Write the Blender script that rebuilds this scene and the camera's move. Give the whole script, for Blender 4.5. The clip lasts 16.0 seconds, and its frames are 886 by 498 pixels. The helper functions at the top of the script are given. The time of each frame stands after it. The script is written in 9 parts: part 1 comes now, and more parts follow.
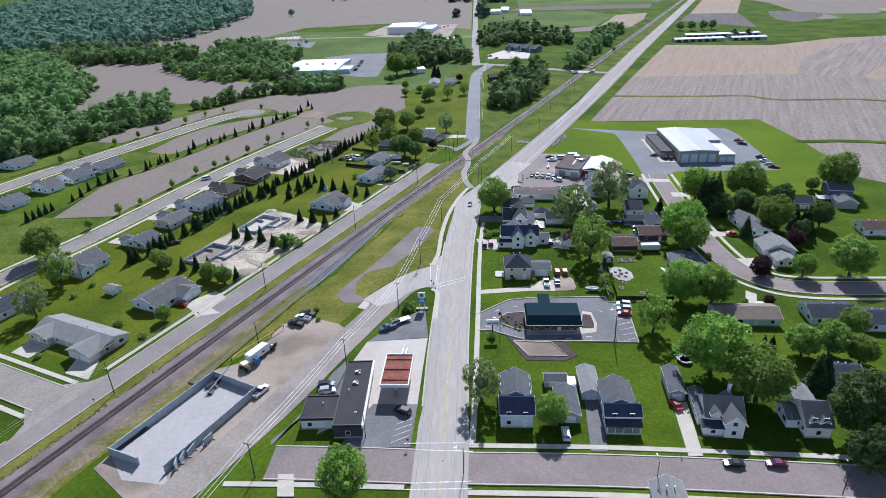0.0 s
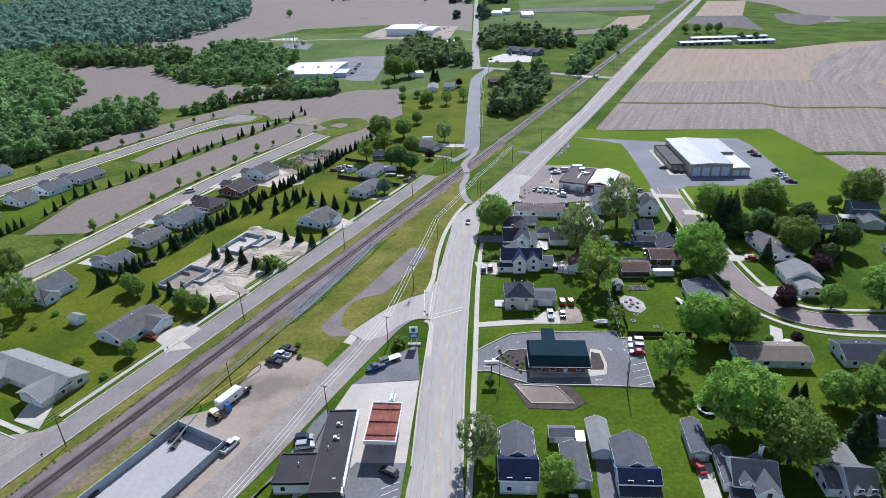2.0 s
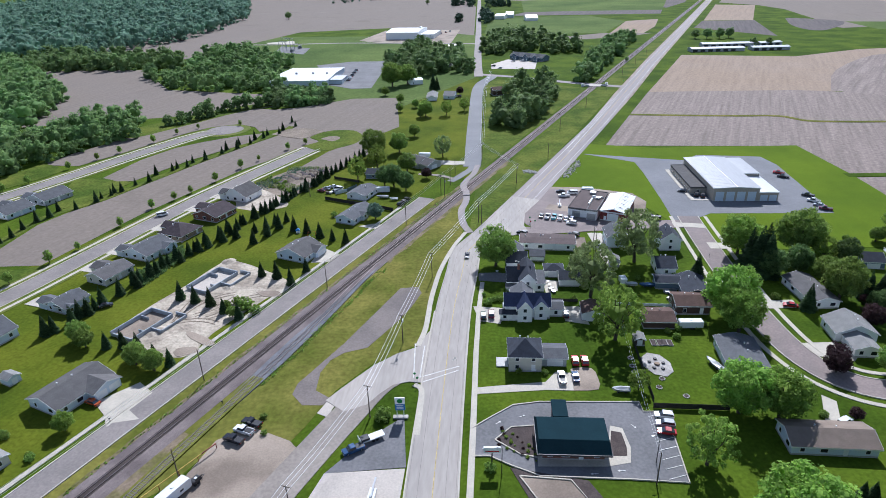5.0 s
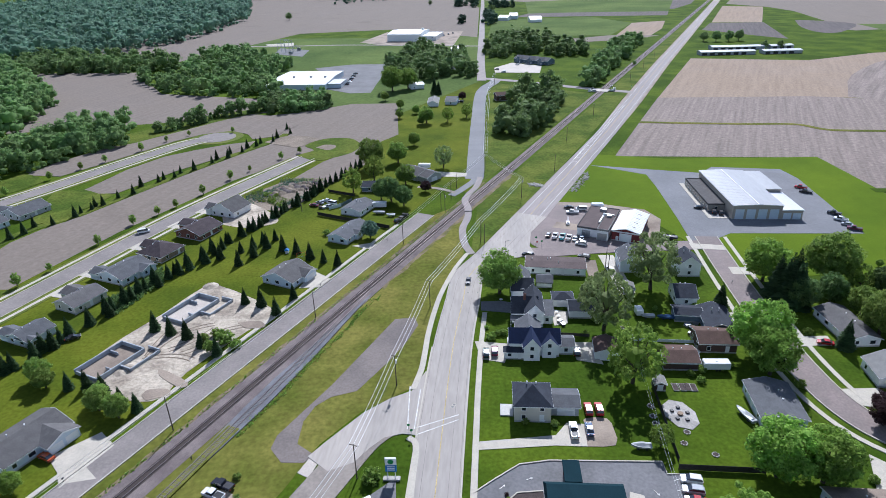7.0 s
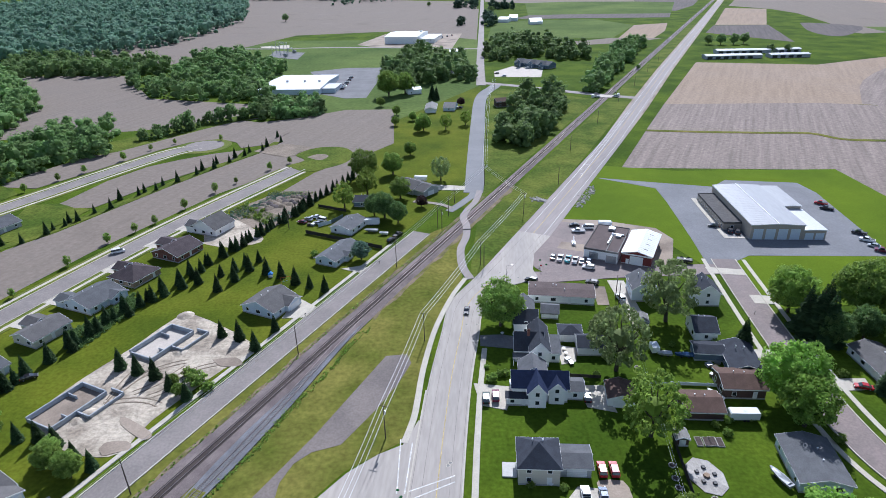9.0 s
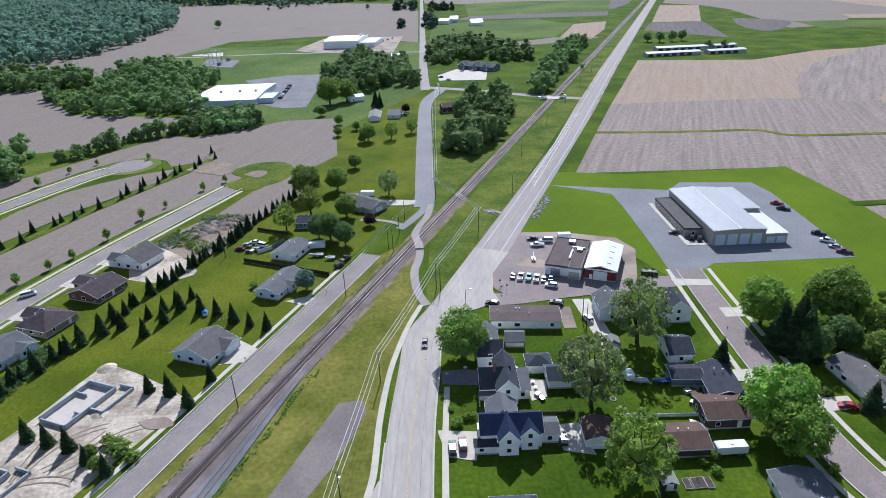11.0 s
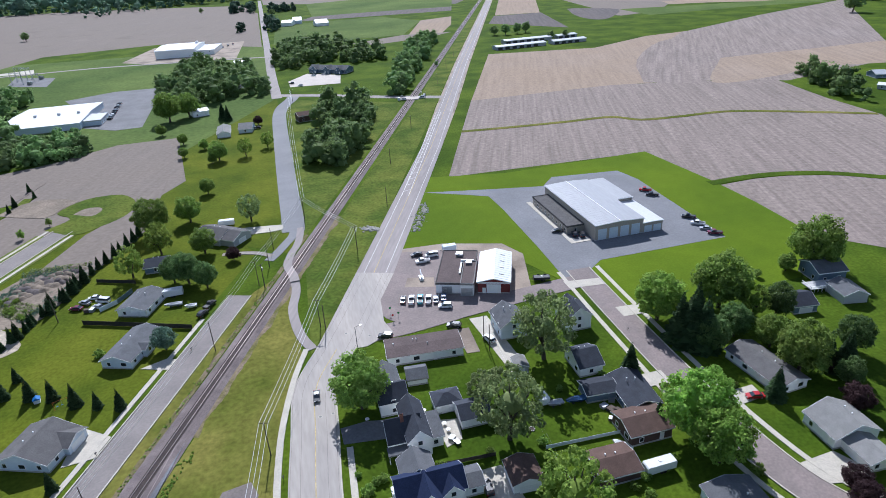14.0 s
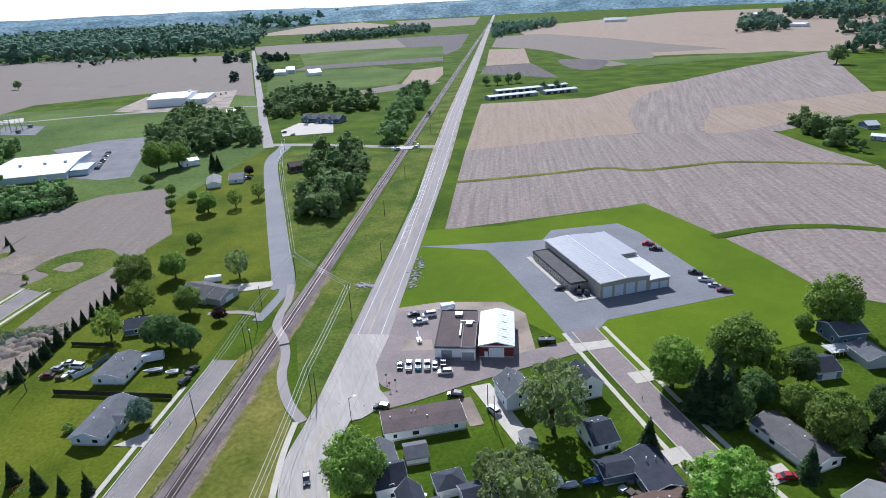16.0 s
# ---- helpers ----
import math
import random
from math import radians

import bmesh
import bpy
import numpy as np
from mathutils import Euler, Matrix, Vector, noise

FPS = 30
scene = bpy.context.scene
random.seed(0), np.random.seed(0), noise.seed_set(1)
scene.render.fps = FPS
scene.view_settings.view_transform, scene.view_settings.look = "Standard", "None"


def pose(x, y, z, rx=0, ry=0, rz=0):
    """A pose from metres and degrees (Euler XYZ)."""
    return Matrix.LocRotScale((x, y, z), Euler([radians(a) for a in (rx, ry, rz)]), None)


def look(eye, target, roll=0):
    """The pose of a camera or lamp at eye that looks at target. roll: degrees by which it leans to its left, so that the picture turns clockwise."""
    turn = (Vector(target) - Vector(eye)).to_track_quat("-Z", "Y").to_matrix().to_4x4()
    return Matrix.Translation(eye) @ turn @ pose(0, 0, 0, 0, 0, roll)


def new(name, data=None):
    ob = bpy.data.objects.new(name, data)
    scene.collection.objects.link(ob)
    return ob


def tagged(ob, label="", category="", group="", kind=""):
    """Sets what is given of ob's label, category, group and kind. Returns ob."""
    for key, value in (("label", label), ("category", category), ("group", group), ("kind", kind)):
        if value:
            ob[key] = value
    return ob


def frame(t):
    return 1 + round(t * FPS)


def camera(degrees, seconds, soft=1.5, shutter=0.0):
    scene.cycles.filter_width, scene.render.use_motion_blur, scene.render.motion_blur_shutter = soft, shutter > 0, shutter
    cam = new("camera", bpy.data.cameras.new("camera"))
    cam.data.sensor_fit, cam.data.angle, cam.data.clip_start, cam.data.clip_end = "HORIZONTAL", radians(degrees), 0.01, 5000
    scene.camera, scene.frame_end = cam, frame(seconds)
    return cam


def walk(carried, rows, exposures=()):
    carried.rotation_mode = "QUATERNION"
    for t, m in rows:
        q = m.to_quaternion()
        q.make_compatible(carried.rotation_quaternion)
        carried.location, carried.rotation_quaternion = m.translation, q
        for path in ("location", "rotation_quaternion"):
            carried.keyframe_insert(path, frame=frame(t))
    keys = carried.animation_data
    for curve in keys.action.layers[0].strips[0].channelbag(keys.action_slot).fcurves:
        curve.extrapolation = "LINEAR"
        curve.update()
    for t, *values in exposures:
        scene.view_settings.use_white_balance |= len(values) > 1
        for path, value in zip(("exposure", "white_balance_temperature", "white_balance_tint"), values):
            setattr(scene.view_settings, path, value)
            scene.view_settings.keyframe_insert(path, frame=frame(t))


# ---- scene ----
cam = camera(71.6, 16.0, 0.85)
PATH = [
    (0, (-0.028, -0.004, 109.996), (-0.019, 1.981, 109.047), -2.10),
    (0.5, (0.507, 5.278, 109.985), (0.515, 7.263, 109.038), -2.00),
    (1, (1.047, 10.579, 109.985), (1.056, 12.564, 109.038), -2.00),
    (1.5, (1.635, 15.916, 109.964), (1.642, 17.901, 109.017), -1.90),
    (2, (2.254, 21.373, 109.932), (2.262, 23.359, 108.984), -1.90),
    (2.5, (2.814, 26.907, 109.909), (2.820, 28.893, 108.961), -1.80),
    (3, (3.405, 32.512, 109.896), (3.409, 34.497, 108.948), -1.70),
    (3.5, (3.959, 38.097, 109.878), (3.962, 40.083, 108.931), -1.70),
    (4, (4.450, 43.648, 109.902), (4.452, 45.634, 108.957), -1.70),
    (6.5, (6.445, 70.480, 109.870), (6.441, 72.468, 108.928), -1.60),
    (7, (6.775, 75.836, 109.844), (6.767, 77.824, 108.902), -1.60),
    (7.5, (7.098, 81.221, 109.815), (7.091, 83.210, 108.875), -1.60),
    (8, (7.424, 86.528, 109.777), (7.416, 88.517, 108.836), -1.50),
    (10.3, (8.253, 109.889, 109.592), (8.278, 111.879, 108.654), -1.50),
    (10.5, (8.252, 111.801, 109.584), (8.307, 113.790, 108.646), -1.60),
    (11, (8.073, 116.344, 109.553), (8.243, 118.325, 108.612), -2.20),
    (11.5, (7.883, 120.673, 109.530), (8.170, 122.638, 108.583), -2.60),
    (12, (7.715, 124.721, 109.526), (8.117, 126.664, 108.573), -3.00),
    (12.5, (7.686, 128.490, 109.523), (8.170, 130.411, 108.564), -3.20),
    (13, (7.750, 131.977, 109.520), (8.312, 133.873, 108.556), -3.40),
    (13.5, (7.940, 135.226, 109.549), (8.538, 137.109, 108.582), -3.40),
    (14, (8.226, 138.348, 109.568), (8.842, 140.225, 108.600), -3.30),
    (14.5, (8.507, 141.427, 109.593), (9.133, 143.300, 108.624), -3.30),
    (15, (8.812, 144.543, 109.650), (9.446, 146.414, 108.680), -3.20),
    (15.5, (9.208, 147.784, 109.799), (9.862, 149.675, 108.884), -3.10),
    (16, (9.642, 150.988, 109.823), (10.319, 152.912, 108.998), -2.90),
]
walk(cam, [(t, look(eye, target, roll)) for t, eye, target, roll in PATH], [(0.0, 0.29, 5560, 12), (16.0, 0.29, 5560, 12)])

# ---- light ----
SUN_AZ, SUN_EL = 11.0, 41.0
world = bpy.data.worlds.new("sky_world")
scene.world = world
world.use_nodes = True
wn = world.node_tree.nodes
sky = wn.new("ShaderNodeTexSky")
sky.sky_type, sky.sun_disc = "NISHITA", False
sky.sun_elevation, sky.sun_rotation = radians(SUN_EL), radians(SUN_AZ)
sky.air_density, sky.dust_density, sky.ozone_density = 1.0, 0.2, 3.0
bg = wn["Background"]
bg.inputs["Strength"].default_value = 0.092
hazy = wn.new("ShaderNodeHueSaturation")
hazy.inputs["Saturation"].default_value = 0.72
world.node_tree.links.new(sky.outputs["Color"], hazy.inputs["Color"])
world.node_tree.links.new(hazy.outputs["Color"], bg.inputs["Color"])
sun = new("sun", bpy.data.lights.new("sun", "SUN"))
sun.data.energy, sun.data.angle, sun.data.color = 5.0, radians(0.55), (1.0, 0.96, 0.91)
sd = Vector((math.sin(radians(SUN_AZ)) * math.cos(radians(SUN_EL)), math.cos(radians(SUN_AZ)) * math.cos(radians(SUN_EL)), math.sin(radians(SUN_EL))))
sun.matrix_world = look(sd * 300, (0, 0, 0))

# ---- materials ----
MATS = {}


def mat(name, col, rough=0.85, var=0.25, scale=1.5, fine=9.0, bump=0.0, metal=0.0, col2=None, obj_var=0.0, spec=0.3, stretch=None, mid=None):
    """A surface with colour variation at two scales, and some relief. scale, fine: size of variation in cycles a metre."""
    if name in MATS:
        return MATS[name]
    m = bpy.data.materials.new(name)
    m.use_nodes = True
    nt = m.node_tree
    n, ln = nt.nodes, nt.links
    b = n["Principled BSDF"]
    b.inputs["Roughness"].default_value = rough
    b.inputs["Metallic"].default_value = metal
    b.inputs["Specular IOR Level"].default_value = spec
    co = n.new("ShaderNodeTexCoord")
    src = co.outputs["Object"]
    if stretch:
        if len(stretch) > 3:
            turn = n.new("ShaderNodeMapping")
            turn.inputs["Rotation"].default_value = (0, 0, radians(stretch[3]))
            ln.new(src, turn.inputs["Vector"])
            src = turn.outputs["Vector"]
        mp = n.new("ShaderNodeMapping")
        mp.inputs["Scale"].default_value = stretch[:3]
        ln.new(src, mp.inputs["Vector"])
        src = mp.outputs["Vector"]
    big = n.new("ShaderNodeTexNoise")
    big.inputs["Scale"].default_value, big.inputs["Detail"].default_value = scale, 5.0
    small = n.new("ShaderNodeTexNoise")
    small.inputs["Scale"].default_value, small.inputs["Detail"].default_value = fine, 4.0
    ln.new(src, big.inputs["Vector"])
    ln.new(src, small.inputs["Vector"])
    ramp = n.new("ShaderNodeValToRGB")
    c2 = col2 or tuple(c * (1 - var) for c in col)
    ramp.color_ramp.elements[0].position, ramp.color_ramp.elements[0].color = 0.36, (*c2, 1)
    ramp.color_ramp.elements[1].position, ramp.color_ramp.elements[1].color = 0.64, (*col, 1)
    if mid:
        e = ramp.color_ramp.elements.new(0.5)
        e.color = (*mid, 1)
    ln.new(big.outputs["Fac"], ramp.inputs["Fac"])
    hs = n.new("ShaderNodeHueSaturation")
    mr = n.new("ShaderNodeMapRange")
    mr.inputs["From Min"].default_value, mr.inputs["From Max"].default_value = 0.3, 0.7
    mr.inputs["To Min"].default_value, mr.inputs["To Max"].default_value = 1 - var, 1 + var * 0.8
    ln.new(small.outputs["Fac"], mr.inputs["Value"])
    val = mr.outputs["Result"]
    if scale < 0.16:
        mott = n.new("ShaderNodeTexNoise")
        mott.inputs["Scale"].default_value, mott.inputs["Detail"].default_value, mott.inputs["Roughness"].default_value = (scale * fine) ** 0.5, 6.0, 0.65
        ln.new(src, mott.inputs["Vector"])
        m1 = n.new("ShaderNodeMapRange")
        m1.inputs["From Min"].default_value, m1.inputs["From Max"].default_value = 0.3, 0.7
        m1.inputs["To Min"].default_value, m1.inputs["To Max"].default_value = 1 - var * 0.5, 1 + var * 0.5
        ln.new(mott.outputs["Fac"], m1.inputs["Value"])
        mul0 = n.new("ShaderNodeMath")
        mul0.operation = "MULTIPLY"
        ln.new(val, mul0.inputs[0])
        ln.new(m1.outputs["Result"], mul0.inputs[1])
        val = mul0.outputs["Value"]
    if obj_var:
        oi = n.new("ShaderNodeObjectInfo")
        m2 = n.new("ShaderNodeMapRange")
        m2.inputs["To Min"].default_value, m2.inputs["To Max"].default_value = 1 - obj_var, 1 + obj_var
        ln.new(oi.outputs["Random"], m2.inputs["Value"])
        mul = n.new("ShaderNodeMath")
        mul.operation = "MULTIPLY"
        ln.new(val, mul.inputs[0])
        ln.new(m2.outputs["Result"], mul.inputs[1])
        val = mul.outputs["Value"]
    ln.new(val, hs.inputs["Value"])
    ln.new(ramp.outputs["Color"], hs.inputs["Color"])
    ln.new(hs.outputs["Color"], b.inputs["Base Color"])
    if bump:
        bp = n.new("ShaderNodeBump")
        bp.inputs["Strength"].default_value, bp.inputs["Distance"].default_value = 0.6, bump
        ln.new(small.outputs["Fac"], bp.inputs["Height"])
        ln.new(bp.outputs["Normal"], b.inputs["Normal"])
    MATS[name] = m
    return m


def striped(name, col, col2, period, angle, rough=0.9, patchy=0.25, ps=0.02, streak=0.25):
    """Worked soil: broken streaks along the rows, about period metres apart and turned by angle, clods and broad patches."""
    if name in MATS:
        return MATS[name]
    m = bpy.data.materials.new(name)
    m.use_nodes = True
    nt = m.node_tree
    n, ln = nt.nodes, nt.links
    b = n["Principled BSDF"]
    b.inputs["Roughness"].default_value, b.inputs["Specular IOR Level"].default_value = rough, 0.12
    co = n.new("ShaderNodeTexCoord")
    turned = n.new("ShaderNodeMapping")
    turned.inputs["Rotation"].default_value = (0, 0, radians(angle))
    ln.new(co.outputs["Object"], turned.inputs["Vector"])
    values = []
    for sx, sy, detail, lo, hi in ((1.0 / period, 0.012, 3.0, 1 - streak, 1 + streak), (0.22, 0.9 / period, 3.0, 1 - streak * 0.45, 1 + streak * 0.45), (0.45, 0.45, 8.0, 0.92 - streak * 0.8, 1.08 + streak * 0.8), (ps, ps, 6.0, 1 - patchy, 1 + patchy)):
        wide = n.new("ShaderNodeMapping")
        wide.inputs["Scale"].default_value = (sx, sy, 1)
        ln.new(turned.outputs["Vector"], wide.inputs["Vector"])
        nz = n.new("ShaderNodeTexNoise")
        nz.inputs["Scale"].default_value, nz.inputs["Detail"].default_value, nz.inputs["Roughness"].default_value = 1.0, detail, 0.62
        ln.new(wide.outputs["Vector"], nz.inputs["Vector"])
        mr = n.new("ShaderNodeMapRange")
        mr.inputs["From Min"].default_value, mr.inputs["From Max"].default_value = 0.32, 0.68
        mr.inputs["To Min"].default_value, mr.inputs["To Max"].default_value = lo, hi
        ln.new(nz.outputs["Fac"], mr.inputs["Value"])
        values.append((mr.outputs["Result"], nz.outputs["Fac"]))
    val = values[0][0]
    for other, _ in values[1:]:
        mul = n.new("ShaderNodeMath")
        mul.operation = "MULTIPLY"
        ln.new(val, mul.inputs[0])
        ln.new(other, mul.inputs[1])
        val = mul.outputs["Value"]
    tint = n.new("ShaderNodeMapRange")
    tint.inputs["From Min"].default_value, tint.inputs["From Max"].default_value = 0.4, 0.6
    ln.new(values[3][1], tint.inputs["Value"])
    mx = n.new("ShaderNodeMix")
    mx.data_type = "RGBA"
    mx.inputs["A"].default_value, mx.inputs["B"].default_value = (*col, 1), (*col2, 1)
    ln.new(tint.outputs["Result"], mx.inputs["Factor"])
    hs = n.new("ShaderNodeHueSaturation")
    ln.new(val, hs.inputs["Value"])
    ln.new(mx.outputs["Result"], hs.inputs["Color"])
    ln.new(hs.outputs["Color"], b.inputs["Base Color"])
    MATS[name] = m
    return m


def leafmat(name, col, col2, ns=2.2):
    """Leaves: colour by island and by tree, with some light passing through."""
    if name in MATS:
        return MATS[name]
    m = bpy.data.materials.new(name)
    m.use_nodes = True
    nt = m.node_tree
    n, ln = nt.nodes, nt.links
    b = n["Principled BSDF"]
    b.inputs["Roughness"].default_value, b.inputs["Specular IOR Level"].default_value = 0.75, 0.1
    ge = n.new("ShaderNodeNewGeometry")
    oi = n.new("ShaderNodeObjectInfo")
    ramp = n.new("ShaderNodeMix")
    ramp.data_type = "RGBA"
    ramp.inputs["A"].default_value, ramp.inputs["B"].default_value = (*col2, 1), (*col, 1)
    ln.new(ge.outputs["Random Per Island"], ramp.inputs["Factor"])
    hs = n.new("ShaderNodeHueSaturation")
    hs.inputs["Fac"].default_value = 1.0
    m2 = n.new("ShaderNodeMapRange")
    m2.inputs["To Min"].default_value, m2.inputs["To Max"].default_value = 0.8, 1.25
    ln.new(oi.outputs["Random"], m2.inputs["Value"])
    co = n.new("ShaderNodeTexCoord")
    nz = n.new("ShaderNodeTexNoise")
    nz.inputs["Scale"].default_value, nz.inputs["Detail"].default_value = ns, 3.0
    ln.new(co.outputs["Object"], nz.inputs["Vector"])
    m5 = n.new("ShaderNodeMapRange")
    m5.inputs["From Min"].default_value, m5.inputs["From Max"].default_value = 0.3, 0.7
    m5.inputs["To Min"].default_value, m5.inputs["To Max"].default_value = 0.66, 1.34
    ln.new(nz.outputs["Fac"], m5.inputs["Value"])
    mm = n.new("ShaderNodeMath")
    mm.operation = "MULTIPLY"
    ln.new(m2.outputs["Result"], mm.inputs[0])
    ln.new(m5.outputs["Result"], mm.inputs[1])
    ln.new(mm.outputs["Value"], hs.inputs["Value"])
    m4 = n.new("ShaderNodeMapRange")
    m4.inputs["To Min"].default_value, m4.inputs["To Max"].default_value = 0.492, 0.510
    ln.new(oi.outputs["Random"], m4.inputs["Value"])
    nh = n.new("ShaderNodeTexNoise")
    nh.inputs["Scale"].default_value, nh.inputs["Detail"].default_value = ns * 0.7, 2.0
    ln.new(co.outputs["Object"], nh.inputs["Vector"])
    m6 = n.new("ShaderNodeMapRange")
    m6.inputs["From Min"].default_value, m6.inputs["From Max"].default_value = 0.3, 0.7
    m6.inputs["To Min"].default_value, m6.inputs["To Max"].default_value = 0.007, -0.010
    ln.new(nh.outputs["Fac"], m6.inputs["Value"])
    both = n.new("ShaderNodeMath")
    ln.new(m4.outputs["Result"], both.inputs[0])
    ln.new(m6.outputs["Result"], both.inputs[1])
    ln.new(both.outputs["Value"], hs.inputs["Hue"])
    ln.new(ramp.outputs["Result"], hs.inputs["Color"])
    ln.new(hs.outputs["Color"], b.inputs["Base Color"])
    tr = n.new("ShaderNodeBsdfTranslucent")
    ln.new(hs.outputs["Color"], tr.inputs["Color"])
    ms = n.new("ShaderNodeMixShader")
    ms.inputs["Fac"].default_value = 0.5
    ln.new(b.outputs["BSDF"], ms.inputs[1])
    ln.new(tr.outputs["BSDF"], ms.inputs[2])
    ln.new(ms.outputs["Shader"], n["Material Output"].inputs["Surface"])
    MATS[name] = m
    return m


OLIVE = mat("olive_lawn", (0.122, 0.140, 0.013), 0.95, 0.22, 0.03, 0.9, col2=(0.064, 0.092, 0.008), mid=(0.095, 0.120, 0.010), spec=0.04)
GRASS = mat("lawn", (0.086, 0.128, 0.010), 0.95, 0.26, 0.03, 0.9, col2=(0.042, 0.076, 0.006), mid=(0.064, 0.104, 0.008), spec=0.04)
ROUGH_GRASS = mat("verge_grass", (0.185, 0.172, 0.040), 0.95, 0.25, 0.05, 0.7, col2=(0.098, 0.115, 0.018), spec=0.04)
ROUGH_LAWN = mat("street_verge_grass", (0.15, 0.165, 0.035), 0.9, 0.25, 0.04, 0.8, col2=(0.09, 0.125, 0.02), spec=0.1)
MEADOW = mat("meadow", (0.122, 0.165, 0.045), 0.95, 0.22, 0.008, 0.3, col2=(0.075, 0.116, 0.03), spec=0.04)
RICH = mat("mown_lawn", (0.116, 0.170, 0.010), 0.95, 0.12, 0.02, 1.4, col2=(0.088, 0.138, 0.009), spec=0.04)
CONCRETE = mat("road_concrete", (0.416, 0.370, 0.326), 0.85, 0.10, 0.06, 1.2, col2=(0.343, 0.310, 0.279), stretch=(1, 0.15, 1, 4.5))
PAVE = mat("pavement_concrete", (0.520, 0.470, 0.391), 0.85, 0.12, 0.3, 3.0)
APRON = mat("pale_concrete", (0.520, 0.460, 0.400), 0.85, 0.10, 0.15, 2.0)
SLAB = mat("yard_concrete", (0.40, 0.375, 0.36), 0.85, 0.06, 0.05, 0.8)
ASPHALT = mat("old_asphalt", (0.260, 0.228, 0.210), 0.9, 0.14, 0.08, 1.6, col2=(0.210, 0.185, 0.172))
PAD_ASPHALT = mat("disused_asphalt", (0.208, 0.175, 0.158), 0.9, 0.16, 0.08, 1.6, col2=(0.161, 0.137, 0.126))
SIDING_BED = mat("siding_ballast", (0.20, 0.20, 0.215), 0.95, 0.28, 0.10, 4.0, col2=(0.13, 0.13, 0.142))
COUNTY = mat("bluish_county_asphalt", (0.232, 0.228, 0.232), 0.9, 0.08, 0.05, 1.2, col2=(0.205, 0.202, 0.208))
RED_ASPHALT = mat("reddish_asphalt", (0.260, 0.209, 0.193), 0.9, 0.14, 0.08, 1.6, col2=(0.211, 0.174, 0.162))
LOT = mat("lot_asphalt", (0.19, 0.185, 0.19), 0.9, 0.16, 0.07, 1.3, col2=(0.15, 0.147, 0.15))
HWY = mat("highway_asphalt", (0.315, 0.275, 0.258), 0.9, 0.12, 0.05, 1.0, col2=(0.27, 0.238, 0.225), stretch=(1, 0.1, 1, 25.5))
GRAVEL = mat("gravel", (0.364, 0.295, 0.233), 0.95, 0.13, 0.05, 2.2, col2=(0.208, 0.165, 0.130), mid=(0.322, 0.260, 0.205))
YARD_ASPHALT = mat("worn_yard_asphalt", (0.312, 0.270, 0.233), 0.9, 0.16, 0.06, 1.2, col2=(0.239, 0.205, 0.177))
SAND = mat("bare_sand", (0.520, 0.448, 0.355), 0.95, 0.24, 0.11, 0.8, col2=(0.285, 0.238, 0.185), bump=0.5, mid=(0.440, 0.375, 0.295))
BALLAST = mat("ballast", (0.215, 0.176, 0.166), 0.95, 0.28, 0.10, 4.0, col2=(0.140, 0.112, 0.108))
OILED = mat("oil_stained_ballast", (0.080, 0.062, 0.056), 0.95, 0.3, 0.12, 4.0, col2=(0.048, 0.038, 0.036))
BARE_VERGE = mat("bare_dry_verge", (0.235, 0.180, 0.130), 0.95, 0.28, 0.14, 1.2, col2=(0.125, 0.122, 0.036), mid=(0.185, 0.152, 0.085), spec=0.1)
DIRT = mat("dirt", (0.25, 0.20, 0.15), 0.95, 0.25, 0.08, 1.0)
MULCH = mat("mulch", (0.085, 0.065, 0.06), 0.95, 0.3, 0.5, 4.0)
TILLED = striped("tilled_soil", (0.268, 0.218, 0.188), (0.225, 0.182, 0.158), 2.4, 26, 0.95, 0.16, 0.012, 0.17)
TILLED_TAN = striped("stubble_soil", (0.328, 0.246, 0.178), (0.285, 0.218, 0.165), 4.5, 26, 0.95, 0.12, 0.008, 0.10)
TILLED_WARM = striped("contour_soil", (0.272, 0.220, 0.190), (0.235, 0.192, 0.168), 4.0, 38, 0.95, 0.14, 0.006, 0.20)
LOT_BLUE = mat("bluish_lot_asphalt", (0.205, 0.205, 0.215), 0.9, 0.12, 0.05, 1.3, col2=(0.172, 0.172, 0.182))
GREY_ROOF = mat("pale_grey_metal_roof", (0.365, 0.365, 0.378), 0.5, 0.06, 0.15, 1.2, stretch=(1, 0.2, 1))
TILLED_DARK = striped("dark_soil", (0.150, 0.126, 0.118), (0.112, 0.096, 0.092), 4.0, 22, 0.95, 0.16, 0.012, 0.16)
TILLED_GREY = striped("grey_soil", (0.238, 0.197, 0.163), (0.180, 0.150, 0.126), 3.2, 18, 0.95, 0.24, 0.014, 0.06)
PAINT = mat("road_paint", (0.72, 0.70, 0.66), 0.7, 0.3, 0.8, 3.0)
YELLOW_PAINT = mat("yellow_paint", (0.55, 0.42, 0.18), 0.7, 0.3, 0.8, 3.0)
STEEL = mat("rail_steel", (0.40, 0.33, 0.31), 0.30, 0.2, 0.5, 3.0, metal=0.7)
SLEEPER = mat("sleeper_wood", (0.066, 0.050, 0.043), 0.9, 0.3, 0.8, 5.0)
WOOD = mat("pole_wood", (0.13, 0.10, 0.08), 0.9, 0.3, 1.0, 6.0)
WHITE = mat("white_siding", (0.88, 0.88, 0.87), 0.6, 0.05, 0.6, 4.0, stretch=(0.3, 0.3, 4))
CREAM = mat("cream_siding", (0.62, 0.58, 0.50), 0.65, 0.06, 0.6, 4.0, stretch=(0.3, 0.3, 4))
